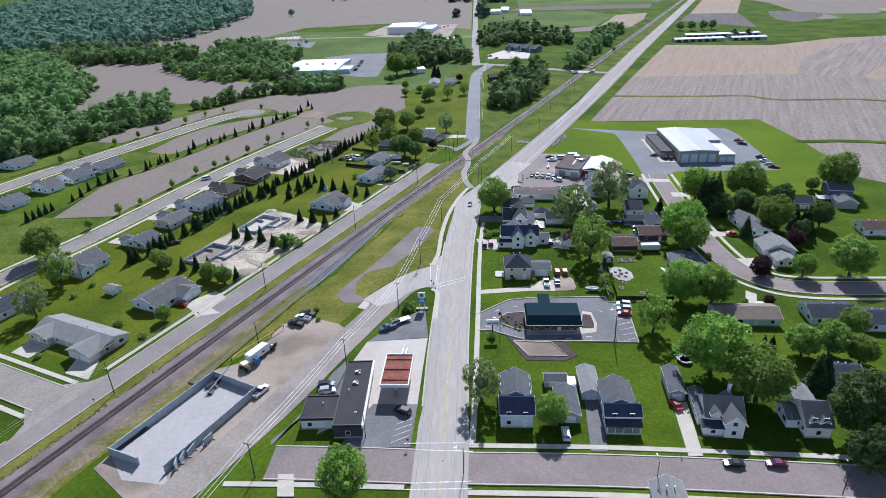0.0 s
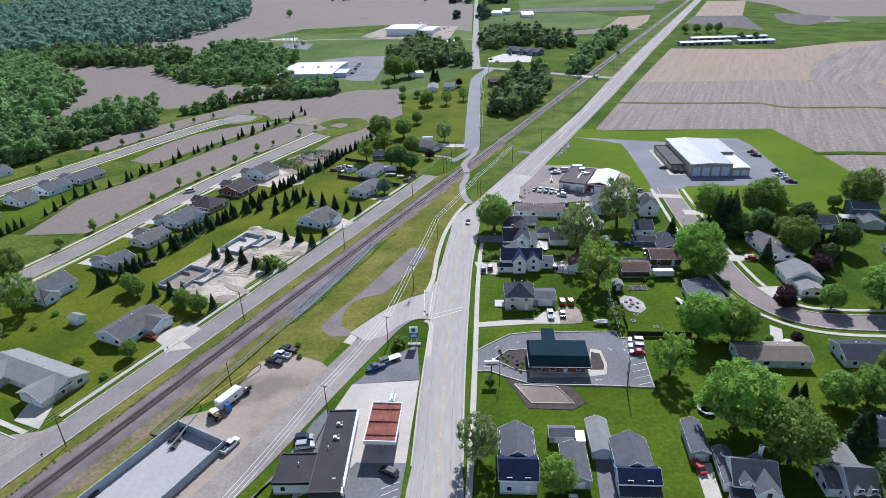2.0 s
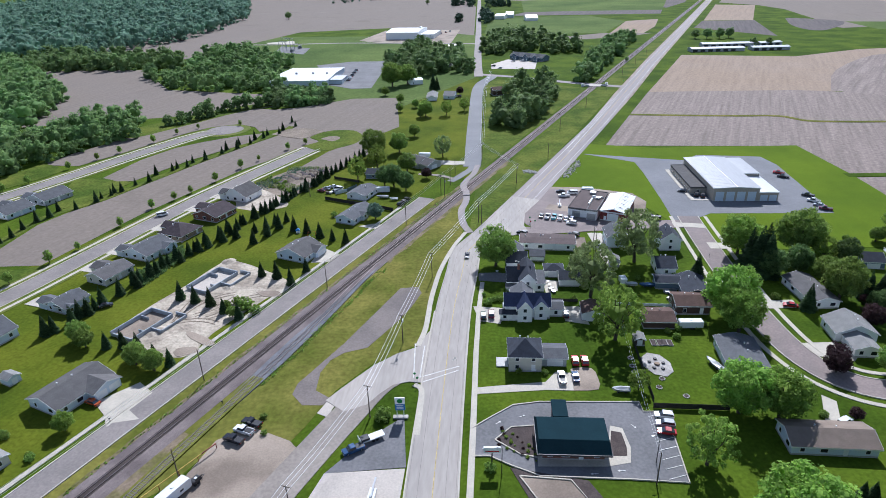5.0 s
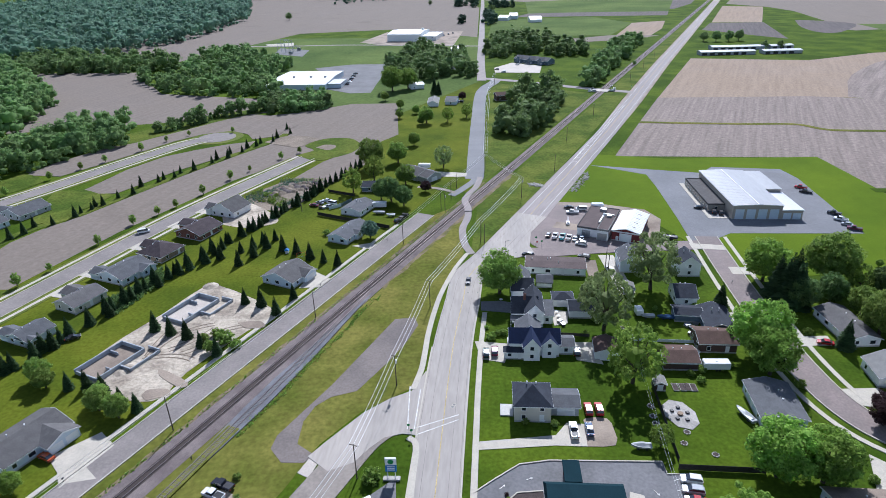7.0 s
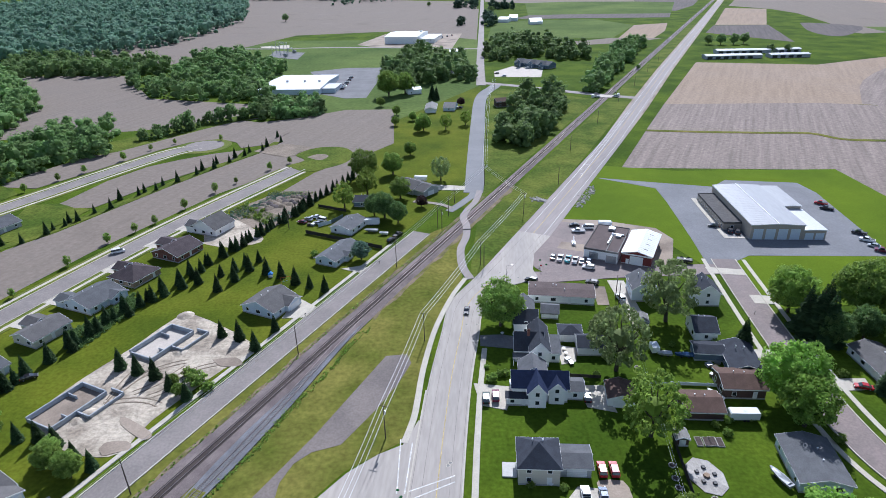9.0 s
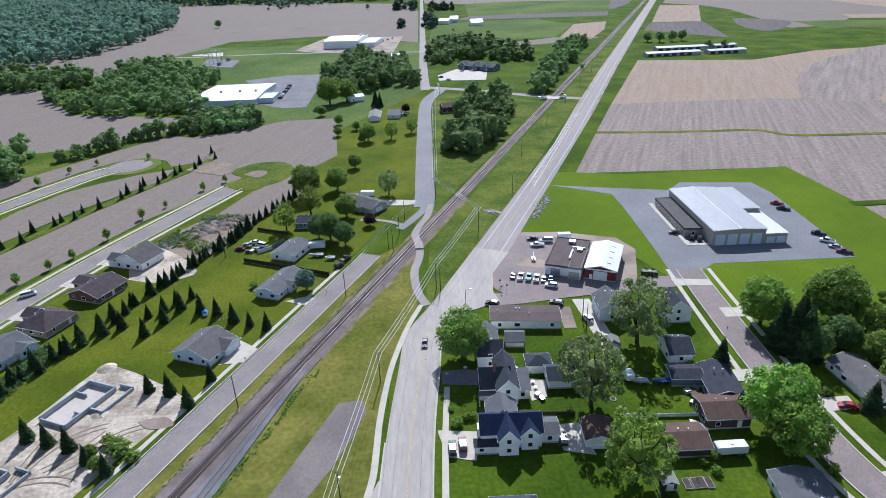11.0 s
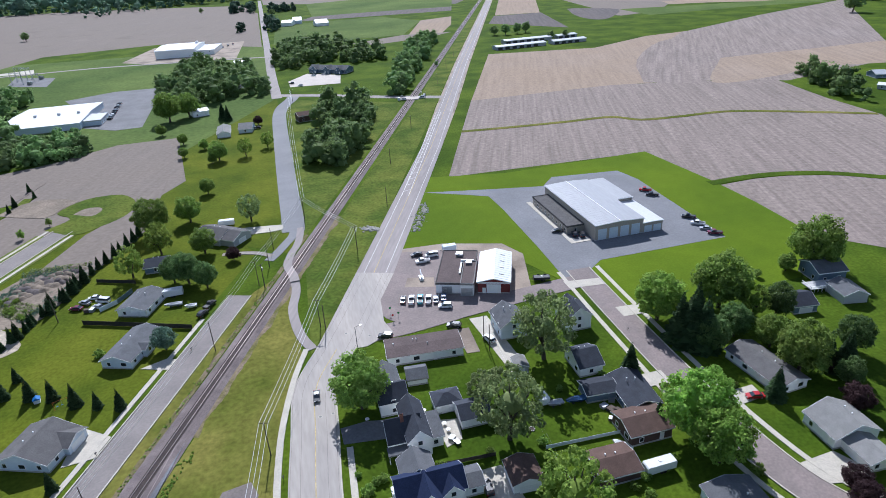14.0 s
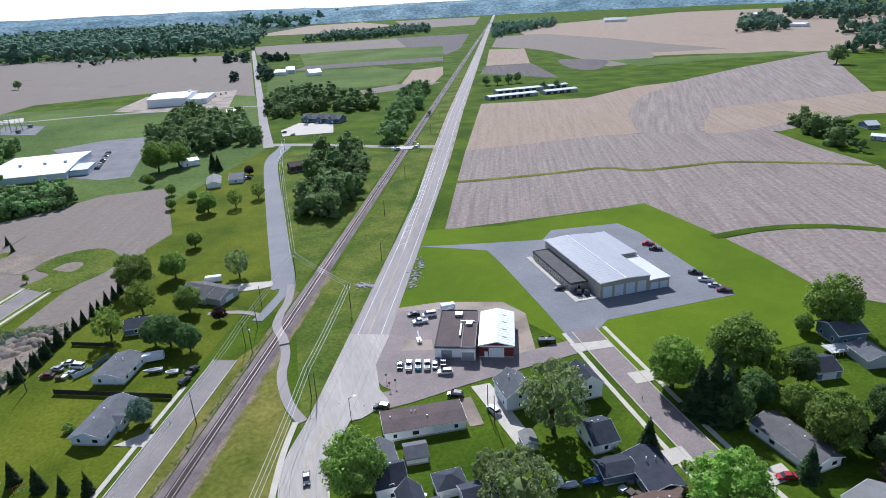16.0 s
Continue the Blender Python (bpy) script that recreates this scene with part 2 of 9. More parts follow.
BLUE_SIDING = mat("pale_blue_siding", (0.64, 0.71, 0.78), 0.65, 0.06, 0.6, 4.0, stretch=(0.3, 0.3, 4))
GREY_SIDING = mat("grey_siding", (0.42, 0.43, 0.44), 0.65, 0.06, 0.6, 4.0, stretch=(0.3, 0.3, 4))
SLATE_SIDING = mat("slate_blue_siding", (0.13, 0.18, 0.24), 0.65, 0.08, 0.6, 4.0, stretch=(0.3, 0.3, 4))
BROWN_SIDING = mat("brown_siding", (0.10, 0.06, 0.05), 0.7, 0.15, 0.8, 4.0, stretch=(0.3, 0.3, 4))
RED_METAL = mat("red_barn_metal", (0.17, 0.032, 0.03), 0.6, 0.12, 0.5, 4.0, stretch=(4, 4, 0.3))
TAN_WALL = mat("tan_metal", (0.42, 0.37, 0.31), 0.6, 0.08, 0.4, 4.0, stretch=(4, 4, 0.3))
BRICK_RED = mat("brick_wall", (0.22, 0.10, 0.075), 0.85, 0.25, 1.0, 7.0)
BRICK_TAN = mat("tan_brick", (0.33, 0.24, 0.17), 0.85, 0.2, 1.0, 7.0)
SH_GREY = mat("grey_shingle", (0.135, 0.137, 0.145), 0.9, 0.18, 0.5, 5.0, obj_var=0.12, bump=0.02, spec=0.12)
SH_DARK = mat("charcoal_shingle", (0.058, 0.063, 0.078), 0.9, 0.2, 0.5, 5.0, obj_var=0.12, bump=0.02, spec=0.12)
SH_LIGHT = mat("pale_grey_shingle", (0.25, 0.243, 0.232), 0.9, 0.14, 0.5, 5.0, obj_var=0.08, bump=0.02, spec=0.12)
# blue shade of slopes turned from the sun, put into the shingle colour
SH_SHADE_BLUE = mat("shade_blue_shingle", (0.024, 0.034, 0.076), 0.9, 0.2, 0.5, 5.0, obj_var=0.1, bump=0.02, spec=0.12)
SH_BROWN = mat("brown_shingle", (0.13, 0.085, 0.07), 0.9, 0.2, 0.5, 5.0, bump=0.02, spec=0.12)
SH_TAN = mat("tan_shingle", (0.24, 0.19, 0.155), 0.9, 0.16, 0.5, 5.0, obj_var=0.1, bump=0.02, spec=0.12)
SH_TAUPE = mat("taupe_shingle", (0.135, 0.128, 0.126), 0.9, 0.18, 0.5, 5.0, obj_var=0.1, bump=0.02, spec=0.12)
ROOF_BROWN = mat("brown_membrane", (0.115, 0.085, 0.08), 0.9, 0.18, 0.25, 2.0)
ROOF_BLACK = mat("black_membrane", (0.045, 0.042, 0.045), 0.85, 0.2, 0.25, 2.0)
ROOF_WHITE = mat("white_metal_roof", (0.80, 0.80, 0.80), 0.45, 0.05, 0.1, 1.0)
ROOF_STEEL = mat("pale_steel_roof", (0.60, 0.60, 0.61), 0.5, 0.05, 0.1, 1.0)
RUST = mat("rust_red_deck", (0.30, 0.10, 0.065), 0.9, 0.3, 0.5, 2.5, col2=(0.18, 0.065, 0.05))
TEAL = mat("dark_green_metal", (0.012, 0.034, 0.044), 0.9, 0.12, 0.3, 3.0, spec=0.06)
SH_PLUM = mat("plum_shingle", (0.082, 0.066, 0.07), 0.9, 0.2, 0.5, 5.0, bump=0.02, spec=0.12)
VERGE_GREEN = mat("wild_verge", (0.128, 0.150, 0.026), 0.95, 0.3, 0.05, 0.7, col2=(0.062, 0.098, 0.014), mid=(0.094, 0.125, 0.020), spec=0.04)
TRIM = mat("white_trim", (0.82, 0.82, 0.81), 0.6, 0.04, 1.0, 5.0)
FOUND = mat("foundation_concrete", (0.45, 0.44, 0.43), 0.9, 0.12, 0.6, 4.0)
BLOCKWALL = mat("bluegrey_concrete", (0.40, 0.43, 0.46), 0.85, 0.12, 0.4, 3.0)
GALV = mat("galvanised", (0.45, 0.46, 0.47), 0.4, 0.1, 1.0, 6.0, metal=0.6)
# shade of the shop front and its black awnings, as one wall colour
SHADED_FRONT = mat("shaded_shop_front", (0.055, 0.065, 0.080), 0.6, 0.10, 0.6, 4.0)
DARKMETAL = mat("dark_metal", (0.04, 0.04, 0.045), 0.5, 0.2, 1.0, 6.0)
FENCE_DARK = mat("dark_fence", (0.045, 0.04, 0.036), 0.9, 0.25, 1.0, 6.0)
DECK = mat("grey_deck_boards", (0.55, 0.53, 0.50), 0.8, 0.15, 1.0, 6.0)
WIRE = mat("bright_wire", (0.78, 0.78, 0.78), 0.35, 0.05, 1.0, 6.0, metal=0.4)
RUBBER = mat("tyre_rubber", (0.02, 0.02, 0.02), 0.8, 0.1, 3.0, 9.0)
ALLOY = mat("wheel_alloy", (0.5, 0.5, 0.5), 0.35, 0.05, 3.0, 9.0, metal=0.8)
LIGHT_LENS = mat("lamp_lens", (0.75, 0.75, 0.72), 0.15, 0.02, 3.0, 9.0, spec=0.6)
TAIL_LENS = mat("tail_lens", (0.35, 0.02, 0.02), 0.25, 0.02, 3.0, 9.0)
GLASS = mat("window_glass", (0.03, 0.035, 0.045), 0.06, 0.1, 0.5, 2.0, spec=0.9)
STONE = mat("pale_stone", (0.42, 0.39, 0.36), 0.9, 0.2, 0.8, 4.0, obj_var=0.15)
PLASTIC_BLUE = mat("blue_plastic", (0.03, 0.17, 0.45), 0.4, 0.1, 1.0, 5.0)
ORANGE = mat("orange_paint", (0.55, 0.14, 0.03), 0.5, 0.1, 1.0, 5.0)
YELLOW = mat("yellow_machine_paint", (0.60, 0.42, 0.10), 0.5, 0.15, 1.0, 5.0)
GREEN_SIGN = mat("green_sign", (0.02, 0.22, 0.06), 0.4, 0.1, 1.0, 5.0)
BARK = mat("bark", (0.10, 0.08, 0.065), 0.95, 0.3, 1.5, 7.0)
LEAF = leafmat("maple_leaves", (0.290, 0.400, 0.090), (0.165, 0.255, 0.055))
LEAF_DARK = leafmat("dark_shady_leaves", (0.170, 0.250, 0.085), (0.090, 0.150, 0.050))
LEAF_PALE = leafmat("pale_new_leaves", (0.30, 0.40, 0.08), (0.185, 0.27, 0.052))
LEAF_BRIGHT = leafmat("fresh_leaves", (0.305, 0.440, 0.085), (0.180, 0.290, 0.053))
LEAF_GREY = leafmat("thin_grey_leaves", (0.320, 0.390, 0.160), (0.200, 0.250, 0.100))
LEAF_RED = leafmat("purple_leaves", (0.090, 0.054, 0.054), (0.048, 0.026, 0.030))
LEAF_BLUE = leafmat("blue_spruce_needles", (0.19, 0.28, 0.20), (0.11, 0.18, 0.13))
NEEDLE = leafmat("spruce_needles", (0.080, 0.130, 0.050), (0.036, 0.066, 0.026))
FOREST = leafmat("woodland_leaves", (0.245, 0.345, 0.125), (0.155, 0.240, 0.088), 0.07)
# leaf colour of distant woods, with blue haze mixed into it
FOREST_HAZED = leafmat("hazed_woodland_leaves", (0.200, 0.300, 0.200), (0.130, 0.220, 0.155), 0.04)
PINE = leafmat("far_pine_needles", (0.085, 0.140, 0.085), (0.045, 0.080, 0.055), 0.08)
WEATHERED = mat("weathered_timber", (0.215, 0.20, 0.19), 0.9, 0.3, 0.6, 5.0)
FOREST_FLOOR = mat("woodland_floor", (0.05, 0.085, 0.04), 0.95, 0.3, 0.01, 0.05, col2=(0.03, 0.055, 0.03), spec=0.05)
# distance haze is put into the ridge's blue colour and its emission
RIDGE = mat("hazed_far_ridge", (0.115, 0.165, 0.190), 0.95, 0.4, 0.006, 0.05, col2=(0.060, 0.100, 0.120), spec=0.05)
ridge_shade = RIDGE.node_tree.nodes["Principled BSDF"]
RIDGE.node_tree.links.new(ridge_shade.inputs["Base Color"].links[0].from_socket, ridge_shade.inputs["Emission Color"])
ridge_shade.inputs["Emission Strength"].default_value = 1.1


# ---- mesh tools ----
class Shape:
    """Collects faces; each call adds a closed piece."""

    def __init__(self):
        self.v, self.f = [], []

    def add(self, verts, faces):
        k = len(self.v)
        self.v += [tuple(p) for p in verts]
        self.f += [tuple(i + k for i in f) for f in faces]
        return self

    def box(self, x0, y0, z0, x1, y1, z1):
        return self.add([(x0, y0, z0), (x1, y0, z0), (x1, y1, z0), (x0, y1, z0), (x0, y0, z1), (x1, y0, z1), (x1, y1, z1), (x0, y1, z1)],
                        [(3, 2, 1, 0), (4, 5, 6, 7), (0, 1, 5, 4), (1, 2, 6, 5), (2, 3, 7, 6), (3, 0, 4, 7)])

    def loft(self, rings, caps=True):
        n = len(rings[0])
        v = [p for r in rings for p in r]
        f = [(i * n + j, i * n + (j + 1) % n, (i + 1) * n + (j + 1) % n, (i + 1) * n + j) for i in range(len(rings) - 1) for j in range(n)]
        if caps:
            f += [tuple(reversed(range(n))), tuple(range((len(rings) - 1) * n, len(rings) * n))]
        return self.add(v, f)

    def tube(self, a, b, r0, r1=None, n=8):
        a, b = Vector(a), Vector(b)
        r1 = r0 if r1 is None else r1
        d = (b - a).normalized()
        u = d.orthogonal().normalized()
        w = d.cross(u)
        ring = lambda c, r: [c + (u * math.cos(6.2832 * i / n) + w * math.sin(6.2832 * i / n)) * r for i in range(n)]
        return self.loft([ring(a, r0), ring(b, r1)])

    def slab(self, pts, z0, z1):
        """A flat-topped piece over a plan outline."""
        area = sum(pts[i - 1][0] * p[1] - p[0] * pts[i - 1][1] for i, p in enumerate(pts))
        pts = pts if area > 0 else pts[::-1]
        n = len(pts)
        return self.add([(x, y, z0) for x, y in pts] + [(x, y, z1) for x, y in pts],
                        [tuple(range(n, 2 * n))] + [(i, (i + 1) % n, n + (i + 1) % n, n + i) for i in range(n)])

    def prism_x(self, prof, x0, x1):
        """A (y, z) outline drawn along x."""
        n = len(prof)
        return self.loft([[(x0, y, z) for y, z in prof], [(x1, y, z) for y, z in prof]])

    def mesh(self, name, material, fix=True):
        me = bpy.data.meshes.new(name)
        me.from_pydata(self.v, [], self.f)
        if fix:
            bm = bmesh.new()
            bm.from_mesh(me)
            bmesh.ops.recalc_face_normals(bm, faces=bm.faces)
            bm.to_mesh(me)
            bm.free()
        me.materials.append(material)
        return me


def part(name, shape, material, parent, label="", at=None):
    me = shape if isinstance(shape, bpy.types.Mesh) else shape.mesh(name, material)
    ob = new(name, me)
    ob.parent = parent
    if at is not None:
        ob.matrix_basis = at
    return tagged(ob, label) if label else ob


def thing(name, m, label, category, group=""):
    ob = new(name)
    ob.empty_display_size = 0.2
    ob.matrix_basis = m
    return tagged(ob, label, category, group)


def setting(name, shape, material, label="", category=""):
    ob = new(name, shape.mesh(name, material))
    return tagged(ob, label, category, kind="structure")


def smooth(pts, n=6):
    """Points along a soft curve through pts."""
    out = []
    P = [Vector(p) for p in pts]
    P = [P[0] * 2 - P[1]] + P + [P[-1] * 2 - P[-2]]
    for i in range(1, len(P) - 2):
        for k in range(n):
            t = k / n
            a, b, c, d = P[i - 1], P[i], P[i + 1], P[i + 2]
            out.append(0.5 * ((2 * b) + (c - a) * t + (2 * a - 5 * b + 4 * c - d) * t * t + (3 * b - a - 3 * c + d) * t ** 3))
    return out + [P[-2]]


def offset(pts, d):
    """A line moved to its right by d metres."""
    out = []
    for i, p in enumerate(pts):
        a, b = Vector(pts[max(i - 1, 0)]), Vector(pts[min(i + 1, len(pts) - 1)])
        t = (b - a).normalized()
        out.append(Vector(p) + Vector((t.y, -t.x)) * (d[i] if isinstance(d, (list, tuple)) else d))
    return out


def ribbon(line, width, z, thick=0.3, shift=0.0, shape=None):
    s = shape or Shape()
    half = [w / 2 for w in width] if isinstance(width, (list, tuple)) else [width / 2] * len(line)
    a = offset(line, [shift - h for h in half])
    b = offset(line, [shift + h for h in half])
    s.loft([[(p.x, p.y, z), (q.x, q.y, z), (q.x, q.y, z - thick), (p.x, p.y, z - thick)] for p, q in zip(a, b)])
    return s


def ring_line(c, r0, r1=None, n=28):
    r1 = r1 or r0
    return [(c[0] + r0 * math.cos(6.2832 * i / n), c[1] + r1 * math.sin(6.2832 * i / n)) for i in range(n)]


LAYER = [0.02]


def patch(name, pts, material, label="", category="", z=None, soft=0):
    """A flat area of ground over the ground sheet, each a few millimetres above the last."""
    if z is None:
        LAYER[0] += 0.0022
        z = LAYER[0]
    if soft:
        pts = [tuple(p) for p in smooth(list(pts) + [pts[0]], soft)[:-1]]
    return setting(name, Shape().slab([tuple(p) for p in pts], -0.3, z), material, label, category)


# ---- ground ----
TOWN = -4.5
rail_dir = Vector((math.sin(radians(26)), math.cos(radians(26))))
rail_mid = Vector((16.2, 353.3))


def on_rail(s, off=0.0):
    """A point s metres along the railway from the path crossing, off metres to its right."""
    return rail_mid + rail_dir * s + Vector((rail_dir.y, -rail_dir.x)) * off


g = Shape()
rings = [[(0.0 + r * math.cos(6.2832 * i / 96), 300 + r * math.sin(6.2832 * i / 96), 0.0) for i in range(96)] for r in (2, 300, 1000, 2500, 4900)]
g.loft(rings, caps=False)
g.add(rings[0], [tuple(range(96))])
setting("ground", g, GRASS, "spring green grass reaching to the horizon", "ground")

# worked fields and meadows
patch("west_lawn", [on_rail(-232, -21), on_rail(20, -21), on_rail(60, -60), on_rail(70, -130), on_rail(-232, -130)], OLIVE, "olive green lawn of wide gardens", "lawn", z=0.012)
patch("county_lawn", [(-51.5, 614.1), (-46.8, 664.2), (-15.0, 691.4), (46.7, 688.0), (30.3, 481.8), (27.0, 403.0), (20.0, 373.7), (-22.0, 413.1), (-48.1, 452.1)], OLIVE, "olive green lawn beside the county road", "lawn", z=0.0165)
patch("meadow_1", [(-129.5, 575.2), (-355.9, 1125.4), (-69.7, 1073.3), (65.7, 1070.0), (43.4, 685.8), (-27.2, 556.2)], MEADOW, "rough green meadow", "meadow")
patch("field_1", [(-504.0, 1005.3), (-471.2, 1257.4), (-407.6, 1516.5), (-223.0, 1832.3), (103.9, 1657.2), (63.7, 1053.4), (-76.9, 1197.8), (-227.9, 1172.5), (-320.9, 878.5), (-461.4, 914.9)], TILLED_GREY, "bare brown tilled field", "field")
patch("field_2", [(-494.9, 818.3), (-340.1, 799.9), (-258.1, 667.1), (-136.3, 623.7), (-132.2, 575.7), (-208.7, 548.0), (-316.5, 526.8)], TILLED_GREY, "bare brown tilled field", "field")
patch("field_3", [(-243.8, 428.7), (-200.7, 461.8), (-169.6, 550.5), (-108.0, 571.2), (-69.4, 598.8), (-30.3, 596.8), (-23.6, 494.7), (-45.0, 460.4), (-65.0, 439.8), (-87.7, 489.5), (-161.8, 522.2), (-212.4, 439.3)], TILLED_GREY, "bare brown field beside the new streets", "field")
patch("field_4", [(-189.4, 281.8), (-188.0, 300.0), (-187.0, 326.0), (-181.0, 341.0), (-170.0, 357.0), (-156.0, 388.0), (-143.5, 415.0), (-130.5, 440.0), (-118.5, 462.0), (-104.0, 486.0), (-98.0, 504.0), (-87.7, 489.5), (-72.5, 459.4), (-110.7, 404.6), (-142.6, 334.5), (-159.8, 281.7)], TILLED_GREY, "bare graded building lots", "field")
patch("field_5", [(109.8, 431.2), (153.0, 520.8), (188.1, 593.0), (307.0, 583.3), (395.9, 544.9), (428.8, 531.9), (407.1, 463.8), (396.5, 412.0), (330.0, 318.0), (294.6, 336.5), (277.8, 351.5), (259.0, 360.5), (241.8, 364.2), (223.8, 365.0), (224.0, 418.0)], TILLED, "brown tilled field with faint rows", "field")
patch("field_6", [(187.4, 591.1), (290.1, 794.2), (403.8, 758.9), (500.9, 798.9), (562.8, 801.8), (406.3, 679.8), (345.3, 569.1), (305.8, 581.3)], TILLED_TAN, "tan stubble field with long rows", "field")
patch("field_7", [(393.2, 660.8), (551.4, 797.6), (744.8, 869.1), (983.4, 938.6), (586.1, 541.9), (431.2, 519.1), (397.4, 546.6), (342.6, 565.4)], TILLED_WARM, "grey-brown tilled hillside field", "field")
patch("field_8", [(335.8, 574.6), (394.7, 667.5), (485.7, 751.8), (535.3, 748.2), (439.2, 638.3), (383.3, 552.3)], TILLED_WARM, "curved contour strip of tilled soil", "field", soft=3)
patch("field_9", [(222.8, 358.5), (241.8, 358.0), (259.0, 354.3), (277.8, 345.3), (294.6, 330.3), (316.0, 306.0), (239.0, 266.6), (215.8, 297.5), (221.3, 334.7)], TILLED, "brown tilled field with faint rows", "field")
patch("field_10", [(462.8, 629.1), (553.7, 619.8), (687.6, 600.4), (631.2, 510.9), (560.4, 527.1), (497.2, 545.5), (437.6, 537.4), (380.4, 545.3)], TILLED_TAN, "tan contour strip of stubble", "field", soft=4)
patch("field_11", [(-838.4, 2384.0), (-316.6, 2234.8), (116.0, 1913.6), (67.3, 1184.2), (13.7, 1164.9), (-77.8, 1241.5), (-129.1, 1193.5), (-423.0, 1243.0)], TILLED_GREY, "broad bare field far off", "field")
patch("field_12", [(612.2, 2232.4), (863.0, 2197.9), (589.7, 1598.0), (500.1, 1458.4), (450.6, 1633.8)], TILLED_DARK, "dark freshly worked field", "field")
patch("field_13", [(137.4, 1910.8), (234.3, 1813.8), (339.9, 1831.5), (507.5, 1770.7), (611.9, 2231.1), (420.9, 2228.7), (248.7, 2291.6), (158.6, 2273.1)], TILLED_GREY, "bare field far off", "field")
patch("field_14", [(155.1, 1373.2), (442.8, 1325.8), (474.4, 1410.6), (261.6, 1447.2), (192.4, 1444.8)], TILLED_DARK, "narrow dark soil strip", "field")
patch("field_15", [(266.6, 1026.6), (339.8, 1200.8), (404.1, 1222.2), (359.9, 1103.8), (302.9, 994.8)], TILLED_TAN, "small tan field by the railway", "field")
patch("field_16", [(176.8, 993.5), (259.8, 1032.5), (326.5, 1014.3), (276.8, 979.6), (200.2, 961.3)], TILLED_GREY, "narrow bare strip", "field")
patch("field_17", [(622.1, 1501.5), (689.3, 1457.9), (542.9, 1154.8), (465.3, 1171.3)], TILLED_TAN, "small tan field", "field")
patch("field_18", [(459.9, 1164.0), (544.3, 1153.2), (475.0, 938.5), (408.8, 1067.1)], TILLED_DARK, "dark soil field", "field")
patch("field_19", [(1112.6, 2378.1), (2239.9, 2802.6), (3061.7, 2264.1), (1193.2, 860.9), (942.4, 970.0), (826.1, 1067.8), (699.6, 1124.0), (891.2, 1464.8), (782.8, 1543.0)], TILLED_TAN, "wide bare fields far off", "field")
patch("field_20", [(723.0, 1461.5), (861.5, 1420.3), (769.8, 1104.2), (607.9, 1008.3), (642.3, 1144.6)], TILLED_GREY, "grey field hollow far off", "field", soft=3)
patch("field_21", [(344.0, 4218.2), (1006.9, 4366.5), (970.5, 3452.1), (574.3, 2981.3), (273.9, 3125.0)], TILLED_TAN, "pale field far off", "field")
patch("field_22", [(1178.6, 4160.8), (1708.7, 4029.2), (1181.1, 2890.7), (853.4, 2878.1)], TILLED_GREY, "pale field far off", "field")
patch("field_26", [(848.4, 1940.9), (991.7, 1920.1), (983.6, 1553.1), (944.8, 1289.4), (939.0, 1106.2), (824.6, 1141.3), (714.6, 1172.0), (690.7, 1317.3), (694.8, 1449.3), (654.3, 1559.3)], TILLED_GREY, "grey bare field beyond a green strip", "field")
patch("field_27", [(605.6, 1171.1), (628.4, 1160.1), (660.6, 1093.1), (577.5, 994.1), (550.7, 999.7), (561.9, 1068.5)], TILLED_DARK, "dark worked hollow in a green field", "field", soft=3)
patch("meadow_5", [(660.6, 1093.1), (823.5, 1037.1), (960.6, 998.1), (947.1, 930.3), (818.2, 967.5), (692.1, 977.8), (642.5, 983.1)], MEADOW, "bright green crop strip", "meadow")
patch("meadow_2", [(110.0, 1330.0), (300.0, 1330.0), (339.8, 1200.8), (259.8, 1032.5), (178.8, 1040.9), (154.1, 1064.6), (80.0, 1060.0)], MEADOW, "green crop field", "meadow")
patch("meadow_3", [(192.4, 1444.8), (261.6, 1447.2), (474.4, 1410.6), (587.8, 1714.3), (507.5, 1770.7), (339.9, 1831.5), (234.3, 1813.8)], MEADOW, "green crop field", "meadow")
patch("lawn_1", [(91.4, 438.3), (138.8, 422.8), (169.7, 421.4), (223.9, 419.3), (223.6, 363.8), (221.3, 334.7), (215.8, 299.0), (184.0, 275.5), (149.2, 276.4), (122.3, 275.1), (111.8, 305.1), (107.7, 309.1), (97.4, 341.5), (61.9, 358.6)], RICH, "bright mown lawn round the workshop", "lawn")
patch("soil_heaps_ground", [(-94.5, 381.5), (-77.0, 403.5), (-58.5, 396.2), (-61.8, 375.2), (-73.2, 355.6), (-93.7, 367.7)], DIRT, "rough ground with spoil heaps", "bare ground", soft=3)
patch("new_house_sand", [(-96.3, 340.1), (-106.8, 372.6), (-94.4, 370.3), (-76.3, 352.5), (-71.7, 340.6), (-84.6, 335.9)], SAND, "sandy ground round a new house", "bare ground", soft=3)
patch("building_site_sand", [(-105.8, 229.0), (-99.8, 245.5), (-92.2, 261.0), (-85.9, 276.8), (-79.8, 280.9), (-55.1, 263.0), (-53.7, 253.7), (-59.0, 248.7), (-71.3, 226.2), (-74.2, 214.6), (-82.6, 213.7), (-95.7, 219.2)], SAND, "pale churned sand of a building site", "bare ground", soft=3)
patch("gravel_yard", [(-86.6, 113.7), (-71.5, 101.0), (-60.5, 100.5), (-51.4, 123.4), (-38.5, 151.5), (-29.4, 168.5), (-34.9, 175.0), (-46.3, 180.8), (-54.0, 176.0), (-60.0, 155.8), (-69.2, 152.1)], GRAVEL, "rutted gravel yard beside the railway", "gravel yard")
